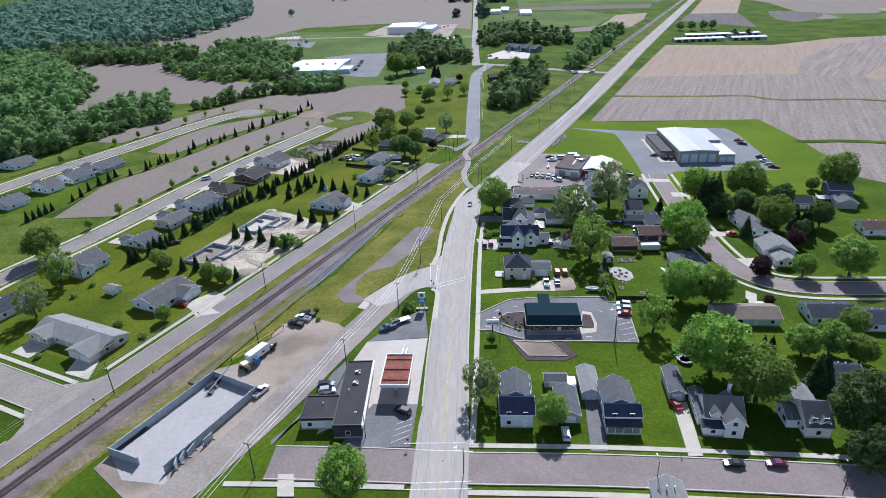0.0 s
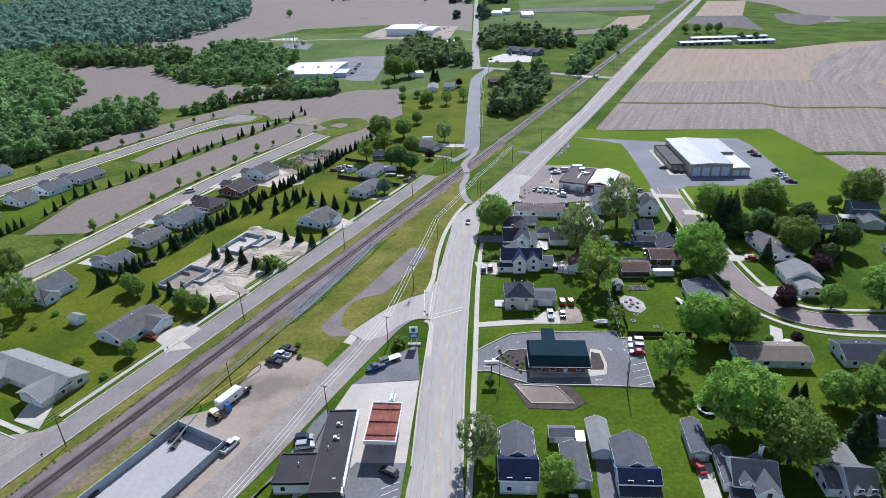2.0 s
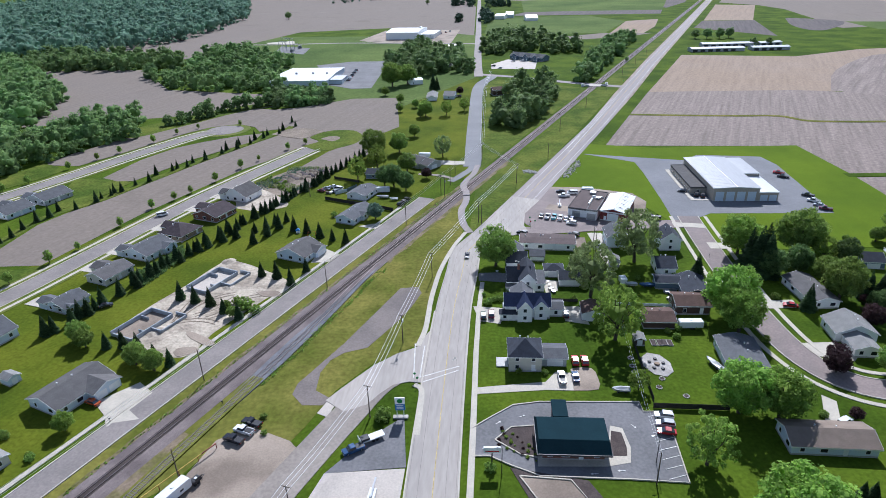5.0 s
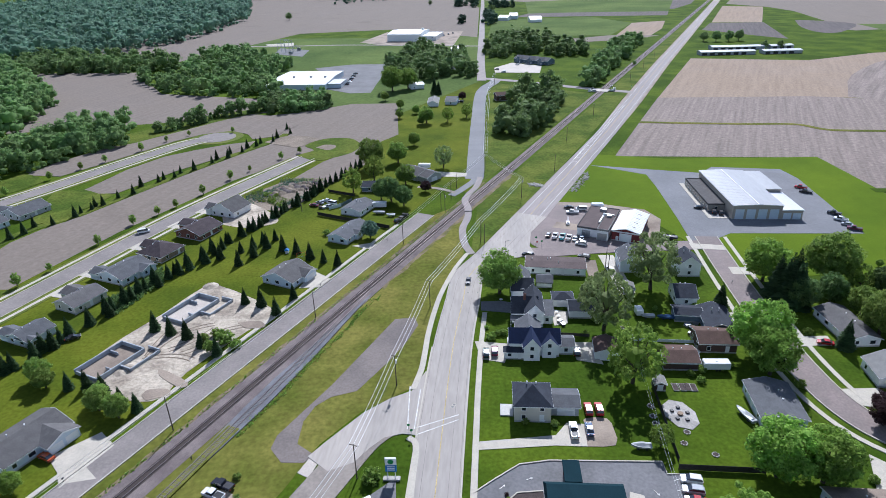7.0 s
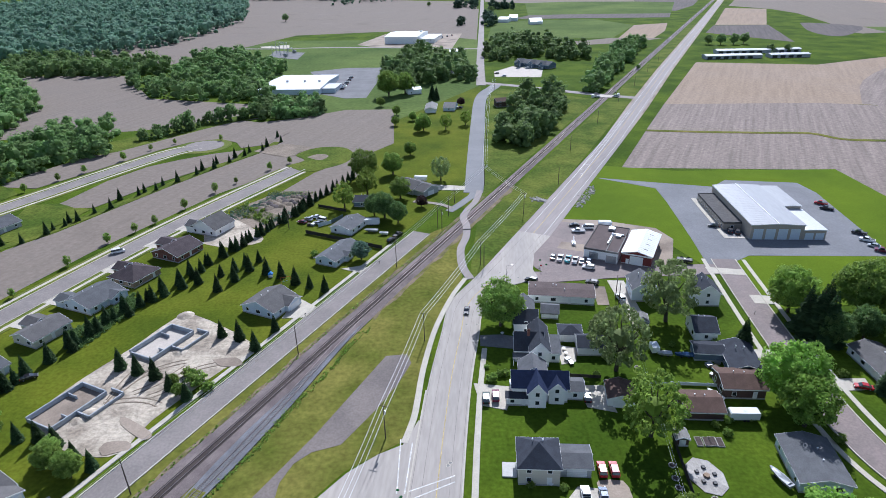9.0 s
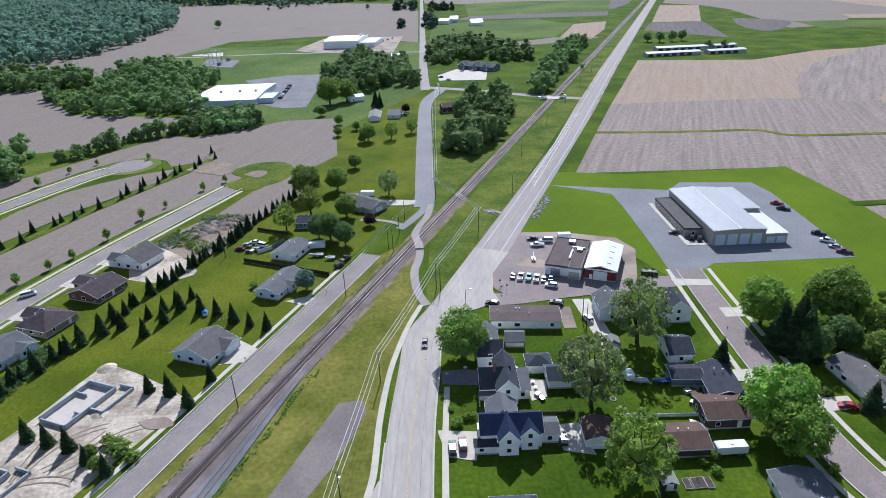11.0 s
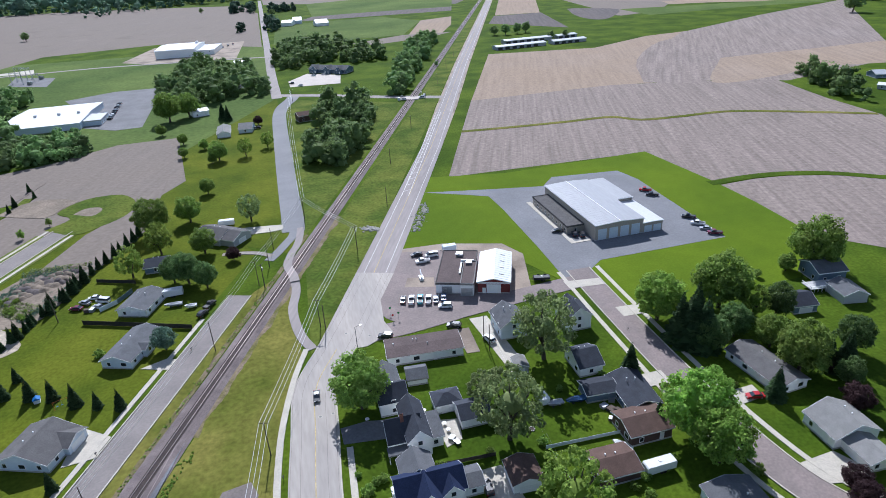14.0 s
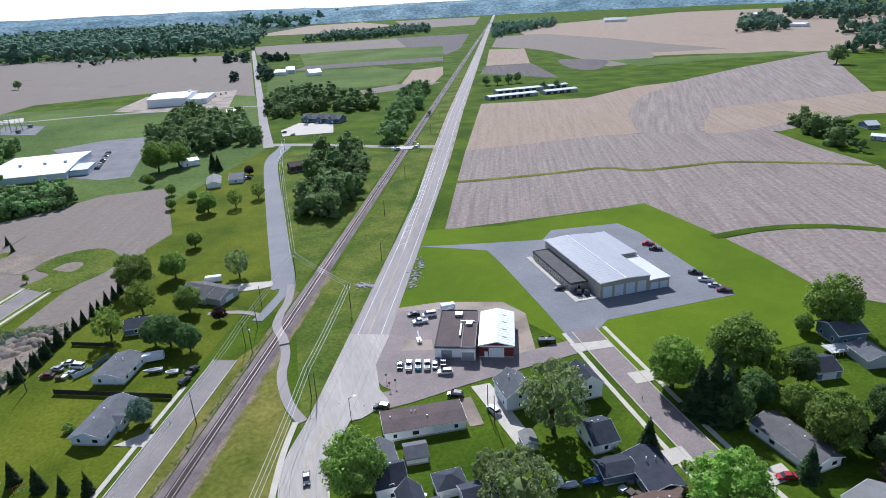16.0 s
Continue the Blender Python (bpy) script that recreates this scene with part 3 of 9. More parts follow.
patch("storage_floor", [(-84.3, 118.0), (-68.3, 148.5), (-53.4, 140.1), (-68.2, 111.2), (-65.6, 107.3), (-77.9, 109.6)], SLAB, "pale concrete floor of a walled storage yard", "concrete floor")
patch("old_asphalt_pad", [(-4.2, 253.9), (-2.8, 249.3), (-6.2, 239.6), (-11.3, 228.9), (-19.2, 215.5), (-26.1, 213.1), (-29.8, 209.4), (-31.9, 203.4), (-31.8, 195.0), (-26.7, 191.0), (-28.9, 188.5), (-34.5, 188.8), (-38.2, 193.6), (-37.6, 198.3), (-26.6, 218.7), (-10.7, 253.2)], PAD_ASPHALT, "disused strip of old asphalt", "asphalt")
patch("pad_apron", [(-24.6, 191.0), (-26.8, 183.6), (-29.8, 185.3), (-27.4, 191.0)], APRON, "pale concrete drive apron", "apron")
patch("station_lot", [(-6.2, 183.1), (-5.0, 164.9), (-24.4, 163.7), (-15.9, 174.3)], LOT, "asphalt forecourt", "forecourt")
patch("station_concrete", [(-24.4, 163.7), (-5.2, 164.5), (-6.8, 146.7), (-8.0, 131.3), (-20.8, 132.1), (-33.7, 122.4), (-30.3, 140.4), (-27.8, 153.6)], APRON, "pale concrete forecourt slab", "forecourt")
patch("station_parking", [(-20.1, 133.5), (-7.9, 132.7), (-9.4, 116.6), (-27.3, 117.6), (-22.7, 128.2)], LOT, "dark asphalt car park", "car park")
patch("station_side", [(-44.5, 119.0), (-37.9, 133.6), (-33.0, 148.4), (-30.0, 153.8), (-28.0, 137.8), (-35.8, 127.8), (-37.5, 131.3), (-45.0, 121.0)], LOT, "asphalt beside the petrol station", "asphalt")
patch("bank_lot", [(11.7, 177.8), (17.0, 181.9), (23.1, 186.2), (30.5, 187.2), (57.1, 185.9), (57.0, 182.0), (62.9, 181.8), (60.1, 157.5), (47.1, 159.1), (26.5, 160.9), (19.9, 164.6), (15.1, 167.8), (10.8, 167.9)], LOT, "asphalt drive round the bank", "car park")
patch("bank_island", [(17.0, 173.2), (21.6, 177.6), (28.5, 178.0), (26.8, 166.8), (23.0, 167.8)], MULCH, "dark mulch bed", "planting bed", z=0.17)
patch("bank_walk", [(26.4, 163.9), (26.9, 167.2), (43.8, 166.9), (46.9, 177.1), (49.8, 176.0), (50.0, 169.2), (48.6, 164.2), (42.9, 163.2)], PAVE, "concrete walk round the bank", "pavement", z=0.165)
patch("bank_bed", [(44.6, 168.0), (46.7, 175.2), (49.1, 174.4), (49.0, 168.8), (48.3, 166.3), (44.5, 166.5)], MULCH, "dark mulch bed", "planting bed", z=0.175)
patch("basin_rim", [(19.8, 163.8), (37.4, 159.1), (40.2, 152.4), (36.0, 149.6), (24.3, 150.8)], MULCH, "dark soil round a drainage basin", "soil")
patch("basin_floor", [(21.7, 161.1), (33.4, 159.4), (36.8, 152.0), (25.4, 152.9)], GRAVEL, "pale gravel basin floor", "gravel")
patch("house_drive_a", [(12.5, 191.3), (32.9, 192.2), (40.6, 191.6), (41.6, 199.6), (37.0, 200.2), (33.5, 195.8), (12.7, 194.1)], PAVE, "pale concrete drive", "drive")
patch("gravel_parking", [(40.6, 191.6), (47.6, 191.8), (48.6, 197.0), (47.8, 201.6), (42.2, 201.8), (41.6, 199.6)], GRAVEL, "brown gravel parking beside the drive", "gravel", soft=2)
patch("house_drive_b", [(15.4, 238.8), (25.3, 237.0), (28.0, 239.4), (23.6, 227.0), (16.9, 229.2), (15.6, 236.9)], PAVE, "concrete drive with parked cars", "drive")
patch("house_drive_c", [(18.8, 263.4), (18.5, 257.5), (30.3, 255.1), (31.1, 261.7), (25.9, 263.5)], LOT, "grey drive beside the house", "drive")
patch("house_drive_d", [(44.7, 236.8), (51.7, 236.5), (52.7, 225.0), (45.3, 227.5)], PAVE, "concrete yard behind the house", "drive")
patch("alley", [(68.2, 298.0), (74.2, 297.5), (74.2, 266.7), (68.9, 265.5)], PAVE, "concrete alley drive", "drive")
patch("corner_drive", [(61.5, 294.0), (66.2, 293.3), (64.6, 280.0), (60.6, 280.6)], GRAVEL, "worn gravel parking", "drive")
patch("shop_gravel", [(59.5, 358.1), (79.5, 355.4), (101.4, 344.9), (105.0, 332.9), (96.1, 308.5), (84.9, 304.1), (76.5, 309.8)], GRAVEL, "gravel round the body shop", "gravel")
patch("shop_lot", [(60.7, 355.0), (74.4, 351.0), (90.3, 341.4), (80.6, 313.6), (87.3, 304.9), (84.1, 298.5), (46.2, 305.0), (43.3, 309.6), (41.3, 317.3), (46.8, 331.3)], RED_ASPHALT, "reddish asphalt car lot", "car park")
patch("shop_pad", [(57.7, 333.3), (66.7, 329.7), (64.8, 322.9), (54.7, 327.0)], GRAVEL, "pale worn gravel pads beside the body shop", "gravel")
patch("garden_patio", [(42.8, 256.7), (48.2, 255.1), (46.4, 247.9), (41.9, 246.6), (42.0, 251.7)], PAVE, "pale paved yard between house and garages", "patio")
patch("workshop_lot", [(91.2, 414.7), (120.9, 404.4), (147.1, 395.9), (157.3, 405.6), (191.9, 398.6), (193.6, 383.0), (184.1, 311.8), (129.1, 315.7), (121.9, 310.9), (116.3, 305.1), (109.7, 308.1), (112.8, 334.1), (116.8, 376.9), (117.6, 395.6), (103.9, 405.8)], LOT_BLUE, "wide asphalt lot round the workshop", "car park")
patch("white_hall_lot", [(-135.2, 795.0), (-96.1, 816.0), (-54.0, 811.3), (-54.6, 720.4), (-57.7, 645.2), (-76.5, 645.0), (-102.8, 668.2), (-108.4, 719.6)], LOT, "asphalt lot beside the white hall", "car park")
patch("far_hall_lot", [(-110.8, 1025.7), (-80.2, 1154.4), (45.2, 1138.5), (25.7, 965.3), (-82.3, 995.0)], GRAVEL, "pale lot round the far hall", "car park")
patch("far_house_lot", [(65.4, 764.7), (88.1, 797.7), (117.8, 769.9), (109.2, 725.9), (63.5, 734.9)], APRON, "pale parking lot", "car park")
patch("substation_yard", [(-213.6, 923.4), (-218.5, 983.3), (-172.0, 954.6), (-169.5, 893.5)], LOT, "dark asphalt yard of a substation", "asphalt")
patch("substation_pad", [(-252.5, 1031.8), (-212.5, 1045.2), (-204.3, 1006.0), (-245.9, 1018.3)], PAVE, "pale concrete pad beside a substation", "concrete")
for k, pts in enumerate(([(-87.3, 193.5), (-77.5, 185.0), (-84.6, 183.7), (-92.8, 191.9)], [(-45.3, 290.7), (-37.5, 283.8), (-40.6, 277.0), (-48.1, 276.7)], [(-25.1, 315.3), (-22.0, 313.4), (-24.6, 308.8), (-32.8, 312.9)],
                         [(113.6, 237.0), (125.4, 236.7), (124.7, 231.8), (113.3, 231.4)], [(110.1, 211.0), (124.4, 211.0), (127.3, 203.5), (124.8, 201.1), (108.8, 206.4)], [(106.7, 186.6), (109.2, 183.8), (104.9, 174.2), (101.5, 175.5)],
                         [(60.2, 128.9), (64.2, 129.3), (60.8, 109.8), (57.3, 109.9)], [(37.4, 131.9), (41.3, 131.6), (38.7, 112.4), (34.6, 112.7)], [(-138.3, 165.5), (-130.8, 161.9), (-126.4, 170.0), (-135.6, 173.3)])):
    patch("drive_%d" % (k + 1), pts, PAVE if k not in (7,) else LOT, "house drive of pale concrete" if k != 7 else "asphalt house drive", "drive")

patch("field_23", [(-87.7, 378.9), (-77.2, 404.8), (-65.6, 435.5), (-50.9, 457.1), (-49.6, 489.1), (-33.3, 501.4), (-38.9, 429.1), (-49.1, 405.0), (-57.6, 390.0), (-70.6, 393.9), (-79.0, 381.7)], TILLED_GREY, "bare soil behind a spruce row", "field")
patch("meadow_4", [(-85.3, 450.2), (-76.0, 460.8), (-84.0, 472.0), (-77.2, 484.6), (-68.7, 489.4), (-55.8, 487.2), (-48.1, 474.5), (-47.5, 462.0), (-51.5, 451.6), (-60.3, 443.1), (-71.2, 437.8)], VERGE_GREEN, "grassy hollow at the end of a street", "meadow", soft=3)
patch("hollow_soil", [(-75.9, 467.0), (-71.0, 473.0), (-64.7, 471.8), (-62.7, 466.8), (-66.7, 460.2)], DIRT, "bare soil in a grassy hollow", "soil", soft=3)
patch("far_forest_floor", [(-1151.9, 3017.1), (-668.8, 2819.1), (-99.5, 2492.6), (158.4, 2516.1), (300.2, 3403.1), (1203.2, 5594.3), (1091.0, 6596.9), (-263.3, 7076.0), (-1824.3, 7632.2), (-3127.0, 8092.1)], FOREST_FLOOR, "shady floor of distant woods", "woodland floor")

patch("garage_drive", [(-92.2, 193.5), (-84.2, 201.1), (-78.5, 196.1), (-84.9, 182.2)], PAVE, "wide pale concrete garage drive", "drive")
patch("duplex_drive", [(-115.0, 163.6), (-107.1, 159.2), (-105.8, 149.5), (-114.5, 153.1)], PAVE, "pale concrete house drive", "drive")
patch("field_24", [(-190.0, 392.4), (-182.0, 430.0), (-170.0, 455.0), (-155.8, 468.0), (-138.5, 480.0), (-120.6, 486.8), (-121.5, 466.0), (-151.0, 424.0), (-168.4, 388.0), (-178.5, 387.3)], TILLED_GREY, "bare soil of building lots between streets", "field")
patch("field_25", [(-240.0, 424.0), (-236.0, 446.0), (-226.0, 466.0), (-213.0, 494.0), (-200.0, 543.0), (-155.0, 575.0), (-125.0, 560.0), (-100.0, 530.0), (-110.0, 498.0), (-124.0, 492.0), (-131.0, 506.0), (-146.0, 517.0), (-165.0, 509.0), (-178.0, 492.0), (-190.0, 468.0), (-205.0, 440.0), (-217.0, 420.0)], TILLED_GREY, "bare soil strip between a wood and a street", "field")
patch("wood_meadow", [(-243.0, 428.0), (-221.0, 411.0), (-236.0, 382.0), (-256.0, 345.0), (-266.0, 352.0), (-262.0, 372.0), (-250.0, 404.0)], VERGE_GREEN, "wild grass between a wood and a street", "meadow", soft=2)
patch("back_meadow", [(-205.0, 393.0), (-190.0, 395.0), (-178.5, 388.0), (-169.0, 385.0), (-177.0, 358.0), (-188.0, 346.0), (-197.0, 362.0)], VERGE_GREEN, "rough grass behind a grey house", "meadow", soft=2)
patch("hedge_grass", [(-236.0, 487.0), (-215.0, 525.0), (-178.0, 568.0), (-140.0, 594.0), (-128.0, 588.0), (-156.0, 560.0), (-176.0, 532.0), (-196.0, 503.0), (-212.0, 484.0)], VERGE_GREEN, "wild grass under a field hedge", "verge", soft=2)
patch("turned_soil", [(-113.5, 483.5), (-104.4, 496.3), (-92.3, 498.1), (-76.3, 488.0), (-82.4, 479.4), (-89.2, 468.4)], DIRT, "dark turned soil beside a grassy hollow", "soil", soft=2)
spruce_row = smooth([(-199.0, 278.0), (-197.0, 288.0), (-192.0, 301.0), (-191.5, 315.0), (-190.5, 328.0), (-186.0, 341.0), (-174.0, 357.0), (-167.5, 371.0), (-159.5, 388.0), (-147.0, 414.0), (-134.0, 440.5), (-122.0, 463.5), (-108.0, 487.0), (-103.0, 505.0)], 5)
setting("row_verge_1", ribbon(spruce_row, 5.5, 0.149), VERGE_GREEN, "grass strip under a row of young spruces", "verge")
patch("lot_grass", [(-200.0, 284.0), (-189.4, 281.8), (-167.8, 278.0), (-158.0, 280.0), (-168.0, 255.0), (-182.0, 222.0), (-194.0, 212.0), (-216.0, 262.0), (-214.0, 290.0)], VERGE_GREEN, "rough green grass at the end of building lots", "meadow", soft=3)

# ---- streets ----
ROAD_Z = [0.15]


def street(name, line, width, material, label, kerbs=True, walk_offsets=(), z=None, n=6):
    ROAD_Z[0] += 0.003
    z = ROAD_Z[0]
    pts = smooth(line, n) if n else [Vector(p) for p in line]
    setting(name, ribbon(pts, width, z), material, label, "road")
    w = width if not isinstance(width, (list, tuple)) else None
    if kerbs:
        s = Shape()
        for side in (-1, 1):
            ribbon(pts, 0.35, z + 0.13, 0.5, side * (w / 2 + 0.17), s)
        setting(name + "_kerb", s, PAVE, "raised concrete kerbs", "kerb")
    for k, off in enumerate(walk_offsets):
        setting("pavement_%s_%d" % (name, k + 1), ribbon(pts, 1.5, z + 0.02, 0.4, off), PAVE, "pale concrete pavement", "pavement")
    return pts


def dashes(name, line, width, on, gap, material, label, off=0.0, z=0.212):
    s = Shape()
    for a, b in zip(line[:-1], line[1:]):
        a, b = Vector(a), Vector(b)
        d, l = (b - a).normalized(), (b - a).length
        nrm = Vector((d.y, -d.x))
        q = 0.0
        while q < l:
            e = min(q + on, l)
            p0, p1 = a + d * q + nrm * off, a + d * e + nrm * off
            s.slab([tuple(p0 + nrm * width / 2), tuple(p1 + nrm * width / 2), tuple(p1 - nrm * width / 2), tuple(p0 - nrm * width / 2)], z - 0.01, z)
            q = e + gap
    setting(name, s, material, label, "road marking")


main_line = smooth([(-10.5, 0.0), (-1.6, 114.6), (1.6, 163.7), (7.4, 229.5), (12.1, 263.3), (15.7, 283.5), (26.2, 302.3), (47.5, 342.4)], 8)
setting("main_street", ribbon(main_line, [13.2 if p.y < 125 else 12.0 if p.y < 290 else 12.0 + (p.y - 290) * 0.05 for p in main_line], 0.2), CONCRETE, "worn pale concrete main street", "road")
kerb = Shape()
ribbon(main_line[10:26], 0.35, 0.33, 0.5, -6.2, kerb)
ribbon(main_line[10:38], 0.35, 0.33, 0.5, 6.2, kerb)
setting("main_street_kerb", kerb, PAVE, "raised concrete kerbs", "kerb")
hwy_line = [Vector((47.5, 342.4)), Vector((120.0, 489.0)), Vector((244.0, 757.0)), Vector((1071.0, 2494.0)), Vector((2100.0, 4650.0))]
setting("highway", ribbon(hwy_line, [14.5, 12.5, 12, 11, 11], 0.21), HWY, "long straight pale asphalt highway", "road")
setting("highway_shoulder", ribbon([hwy_line[1], hwy_line[1].lerp(hwy_line[2], 0.35)] + hwy_line[2:], [12.6, 16, 16, 15, 15], 0.17), GRAVEL, "gravel shoulders of the highway", "shoulder")
setting("junction_concrete", Shape().slab([(19.0, 297.9), (31.1, 316.4), (42.5, 346.9), (54.7, 341.2), (44.9, 324.4), (42.1, 308.2), (43.2, 300.8), (33.6, 296.4)], -0.2, 0.205), CONCRETE, "flared concrete junction", "road")
dashes("highway_lines", hwy_line, 0.25, 60, 0.1, YELLOW_PAINT, "worn yellow centre lines", -0.4, 0.222)
dashes("highway_edge_lines", hwy_line, 0.2, 60, 0.1, PAINT, "white edge line", 4.2, 0.222)
dashes("highway_edge_lines_far", hwy_line, 0.2, 60, 0.1, PAINT, "white edge line", -4.2, 0.222)
dashes("main_street_lines", main_line[:48], 0.25, 3.0, 0.2, YELLOW_PAINT, "worn yellow centre line", 0.3)

street("rail_street", [on_rail(-420, -12.9), on_rail(-200, -12.9), on_rail(-100, -12.9), on_rail(-14, -13.2)], 7.9, ASPHALT, "asphalt street beside the railway", False)
rk_ = Shape()
ribbon([on_rail(-420, -8.8), on_rail(-14, -9.1)], 0.35, 0.3, 0.5, 0, rk_)
ribbon([on_rail(-420, -17.0), on_rail(-263, -17.0)], 0.35, 0.3, 0.5, 0, rk_)
ribbon([on_rail(-232, -17.0), on_rail(-14, -17.3)], 0.35, 0.3, 0.5, 0, rk_)
setting("rail_street_kerb", rk_, PAVE, "raised concrete kerbs", "kerb")
setting("pavement_rail_street", ribbon([on_rail(-231, -19.7), on_rail(-100, -19.7), on_rail(-30, -19.8)], 1.5, 0.2, 0.4), PAVE, "pale concrete pavement", "pavement")
setting("west_mouth", Shape().slab([tuple(on_rail(-264, -16)), tuple(on_rail(-230, -16)), tuple(on_rail(-237, -19)), tuple(on_rail(-241, -25)), tuple(on_rail(-253, -25)), tuple(on_rail(-257, -19))], -0.2, 0.161), YARD_ASPHALT, "flared street mouth", "road")
setting("second_street_verge", ribbon(smooth([(-181.9, 190.8), (-174.2, 216.8), (-158.5, 252.0), (-149.2, 275.6), (-128.8, 331.4), (-109.8, 376.7), (-79.0, 440.5)], 6), 19.5, 0.1515), ROUGH_LAWN, "grass verges of the housing street", "verge")
setting("third_street_verge", ribbon(smooth([(-252.0, 312.0), (-242.5, 336.0), (-233.5, 357.0), (-221.5, 379.0), (-208.0, 405.5), (-190.5, 442.0), (-174.5, 473.0), (-164.0, 489.0), (-153.0, 497.0)], 6), 21.0, 0.1512), ROUGH_LAWN, "grass verges of the housing street", "verge")
setting("turning_circle_verge", Shape().slab(ring_line((-151.0, 499.5), 18), -0.2, 0.1509), ROUGH_LAWN, "grass round the turning circle", "verge")
street("second_street", [(-181.9, 190.8), (-174.2, 216.8), (-158.5, 252.0), (-149.2, 275.6), (-128.8, 331.4), (-109.8, 376.7), (-76.7, 445.0)], 9.6, ASPHALT, "quiet asphalt housing street", True, (-7.6, 7.6))
street("third_street", [(-252.0, 312.0), (-242.5, 336.0), (-233.5, 357.0), (-221.5, 379.0), (-208.0, 405.5), (-190.5, 442.0), (-174.5, 473.0), (-164.0, 489.0), (-153.0, 497.0)], 9.6, ASPHALT, "quiet asphalt housing street", True, (-7.6, 7.6))
setting("turning_circle", Shape().slab(ring_line((-151.0, 499.5), 13), -0.2, 0.21), ASPHALT, "round asphalt turning circle", "road")
street("west_street", [on_rail(-247, -140), on_rail(-247, -80), on_rail(-247, -50), on_rail(-247, -22)], 10.5, YARD_ASPHALT, "asphalt side street", True, (-8.0, 8.0))
street("cross_street", [(-43.5, 113.4), (-26.5, 112.1), (-8.0, 110.2)], 10.4, RED_ASPHALT, "asphalt cross street", True, ())
street("cross_street_east", [(4.1, 109.0), (40.2, 106.2), (89.7, 100.6), (124.1, 95.9)], 9.6, RED_ASPHALT, "asphalt cross street", True, (-7.4, 7.4))
street("yard_road", [(-71.9, 92.2), (-64.2, 103.5), (-55.5, 117.6), (-45.3, 135.9), (-34.4, 158.5), (-22.3, 182.6), (-12.6, 199.1), (1.2, 206.6)], 9.5, YARD_ASPHALT, "worn asphalt lane", False, ())
street("side_street", [(35.1, 302.6), (48.8, 302.0), (68.0, 303.7), (88.1, 304.5), (116.3, 305.1)], 8.4, RED_ASPHALT, "reddish asphalt side street", False, ())
street("east_street", [(117.6, 313.0), (114.2, 284.0), (110.8, 250.0), (109.2, 225.0), (110.6, 205.0), (117.0, 192.5), (130.0, 186.8), (160.0, 184.0), (215.0, 179.0)], 8.8, RED_ASPHALT, "reddish asphalt housing street", True, (-7.6, 7.6))
street("county_road", [(23.6, 396.0), (25.2, 412.0), (27.4, 444.5), (32.4, 512.2), (40.4, 612.0), (46.9, 651.0), (57.0, 678.0), (62.0, 694.0)], 10.2, COUNTY, "grey asphalt county road", False, ())
street("county_road_north", [(46.8, 691.0), (53.9, 814.0), (72.1, 1079.6), (141.7, 2098.7)], 9.0, HWY, "straight county road", False, ())
street("crossing_road", [(45.3, 704.8), (85.5, 679.3), (134.9, 640.4), (174.6, 615.3)], 9.0, HWY, "road over the level crossing", False, ())
street("farm_road", [(-286.9, 1016.3), (-227.8, 1004.2), (-120.2, 998.7), (61.6, 948.7)], 7.0, HWY, "pale farm road", False, ())
path_line = smooth([(27.2, 399.0), (25.6, 390.0), (23.2, 381.0), (19.4, 372.0), (17.2, 362.0), (18.2, 351.7), (17.6, 340.7), (15.0, 329.5), (14.6, 319.1), (15.4, 310.0), (17.6, 301.8)], 6)
setting("footpath", ribbon(path_line, 3.2, 0.22), HWY, "winding asphalt footpath", "path")
setting("path_crossing", ribbon([p for p in path_line if abs((Vector(p) - rail_mid).dot(Vector((rail_dir.y, -rail_dir.x)))) < 4.6], 3.4, 0.66, 0.5), HWY, "asphalt path laid over the tracks", "path")
hatch = Shape()
hd = (hwy_line[2] - hwy_line[1]).normalized()
hn = Vector((hd.y, -hd.x))
for off in (-1.9, 1.5):
    ribbon([hwy_line[0] + hd * 80 + hn * off, hwy_line[0] + hd * 250 + hn * off], 0.22, 0.2225, 0.02, 0, hatch)
for k in range(18):
    c0 = hwy_line[0] + hd * (86 + k * 9)
    ribbon([c0 + hn * -1.8, c0 + hd * 2.6 + hn * 1.4], 0.25, 0.2225, 0.02, 0, hatch)
setting("highway_hatching", hatch, PAINT, "worn white hatched median", "road marking")
setting("pavement_west", ribbon(smooth([(-3.3, 215.5), (-1.2, 224.6), (-0.3, 233.2), (0.6, 243.7), (2.5, 257.3), (5.1, 270.7), (10.2, 288.6), (15.7, 302.5)], 6), 1.7, 0.24), PAVE, "pale concrete pavement", "pavement")
setting("pavement_east", ribbon([Vector(p) for p in ((6.0, 116.2), (8.0, 135.6), (11.7, 176.6), (14.7, 212.0), (17.1, 236.1), (19.7, 255.9))], 1.6, 0.24), PAVE, "pale concrete pavement", "pavement")
setting("pavement_station", ribbon(smooth([(-2.7, 175.7), (-2.3, 182.9), (-1.8, 193.4), (-3.9, 196.3)], 4), 1.6, 0.24), PAVE, "pale concrete pavement", "pavement")

setting("yard_junction", Shape().slab([(0.1, 223.7), (-3.6, 214.9), (-9.6, 211.7), (-16.3, 206.1), (-24.4, 195.8), (-28.3, 190.4), (-22.6, 185.5), (-16.7, 188.1), (-13.4, 192.8), (-10.0, 196.4), (-5.5, 197.7), (-1.0, 196.9), (3.1, 192.9), (7.9, 201.8), (6.7, 218.7)], -0.2, 0.196), CONCRETE, "flared concrete side junction", "road")
joints = Shape()
for off in (-3.2, 3.2, -5.6, 5.6):
    ribbon(main_line, 0.09, 0.206, 0.02, off, joints)
setting("main_street_joints", joints, ASPHALT, "dark sealed joints in the concrete street", "road marking")
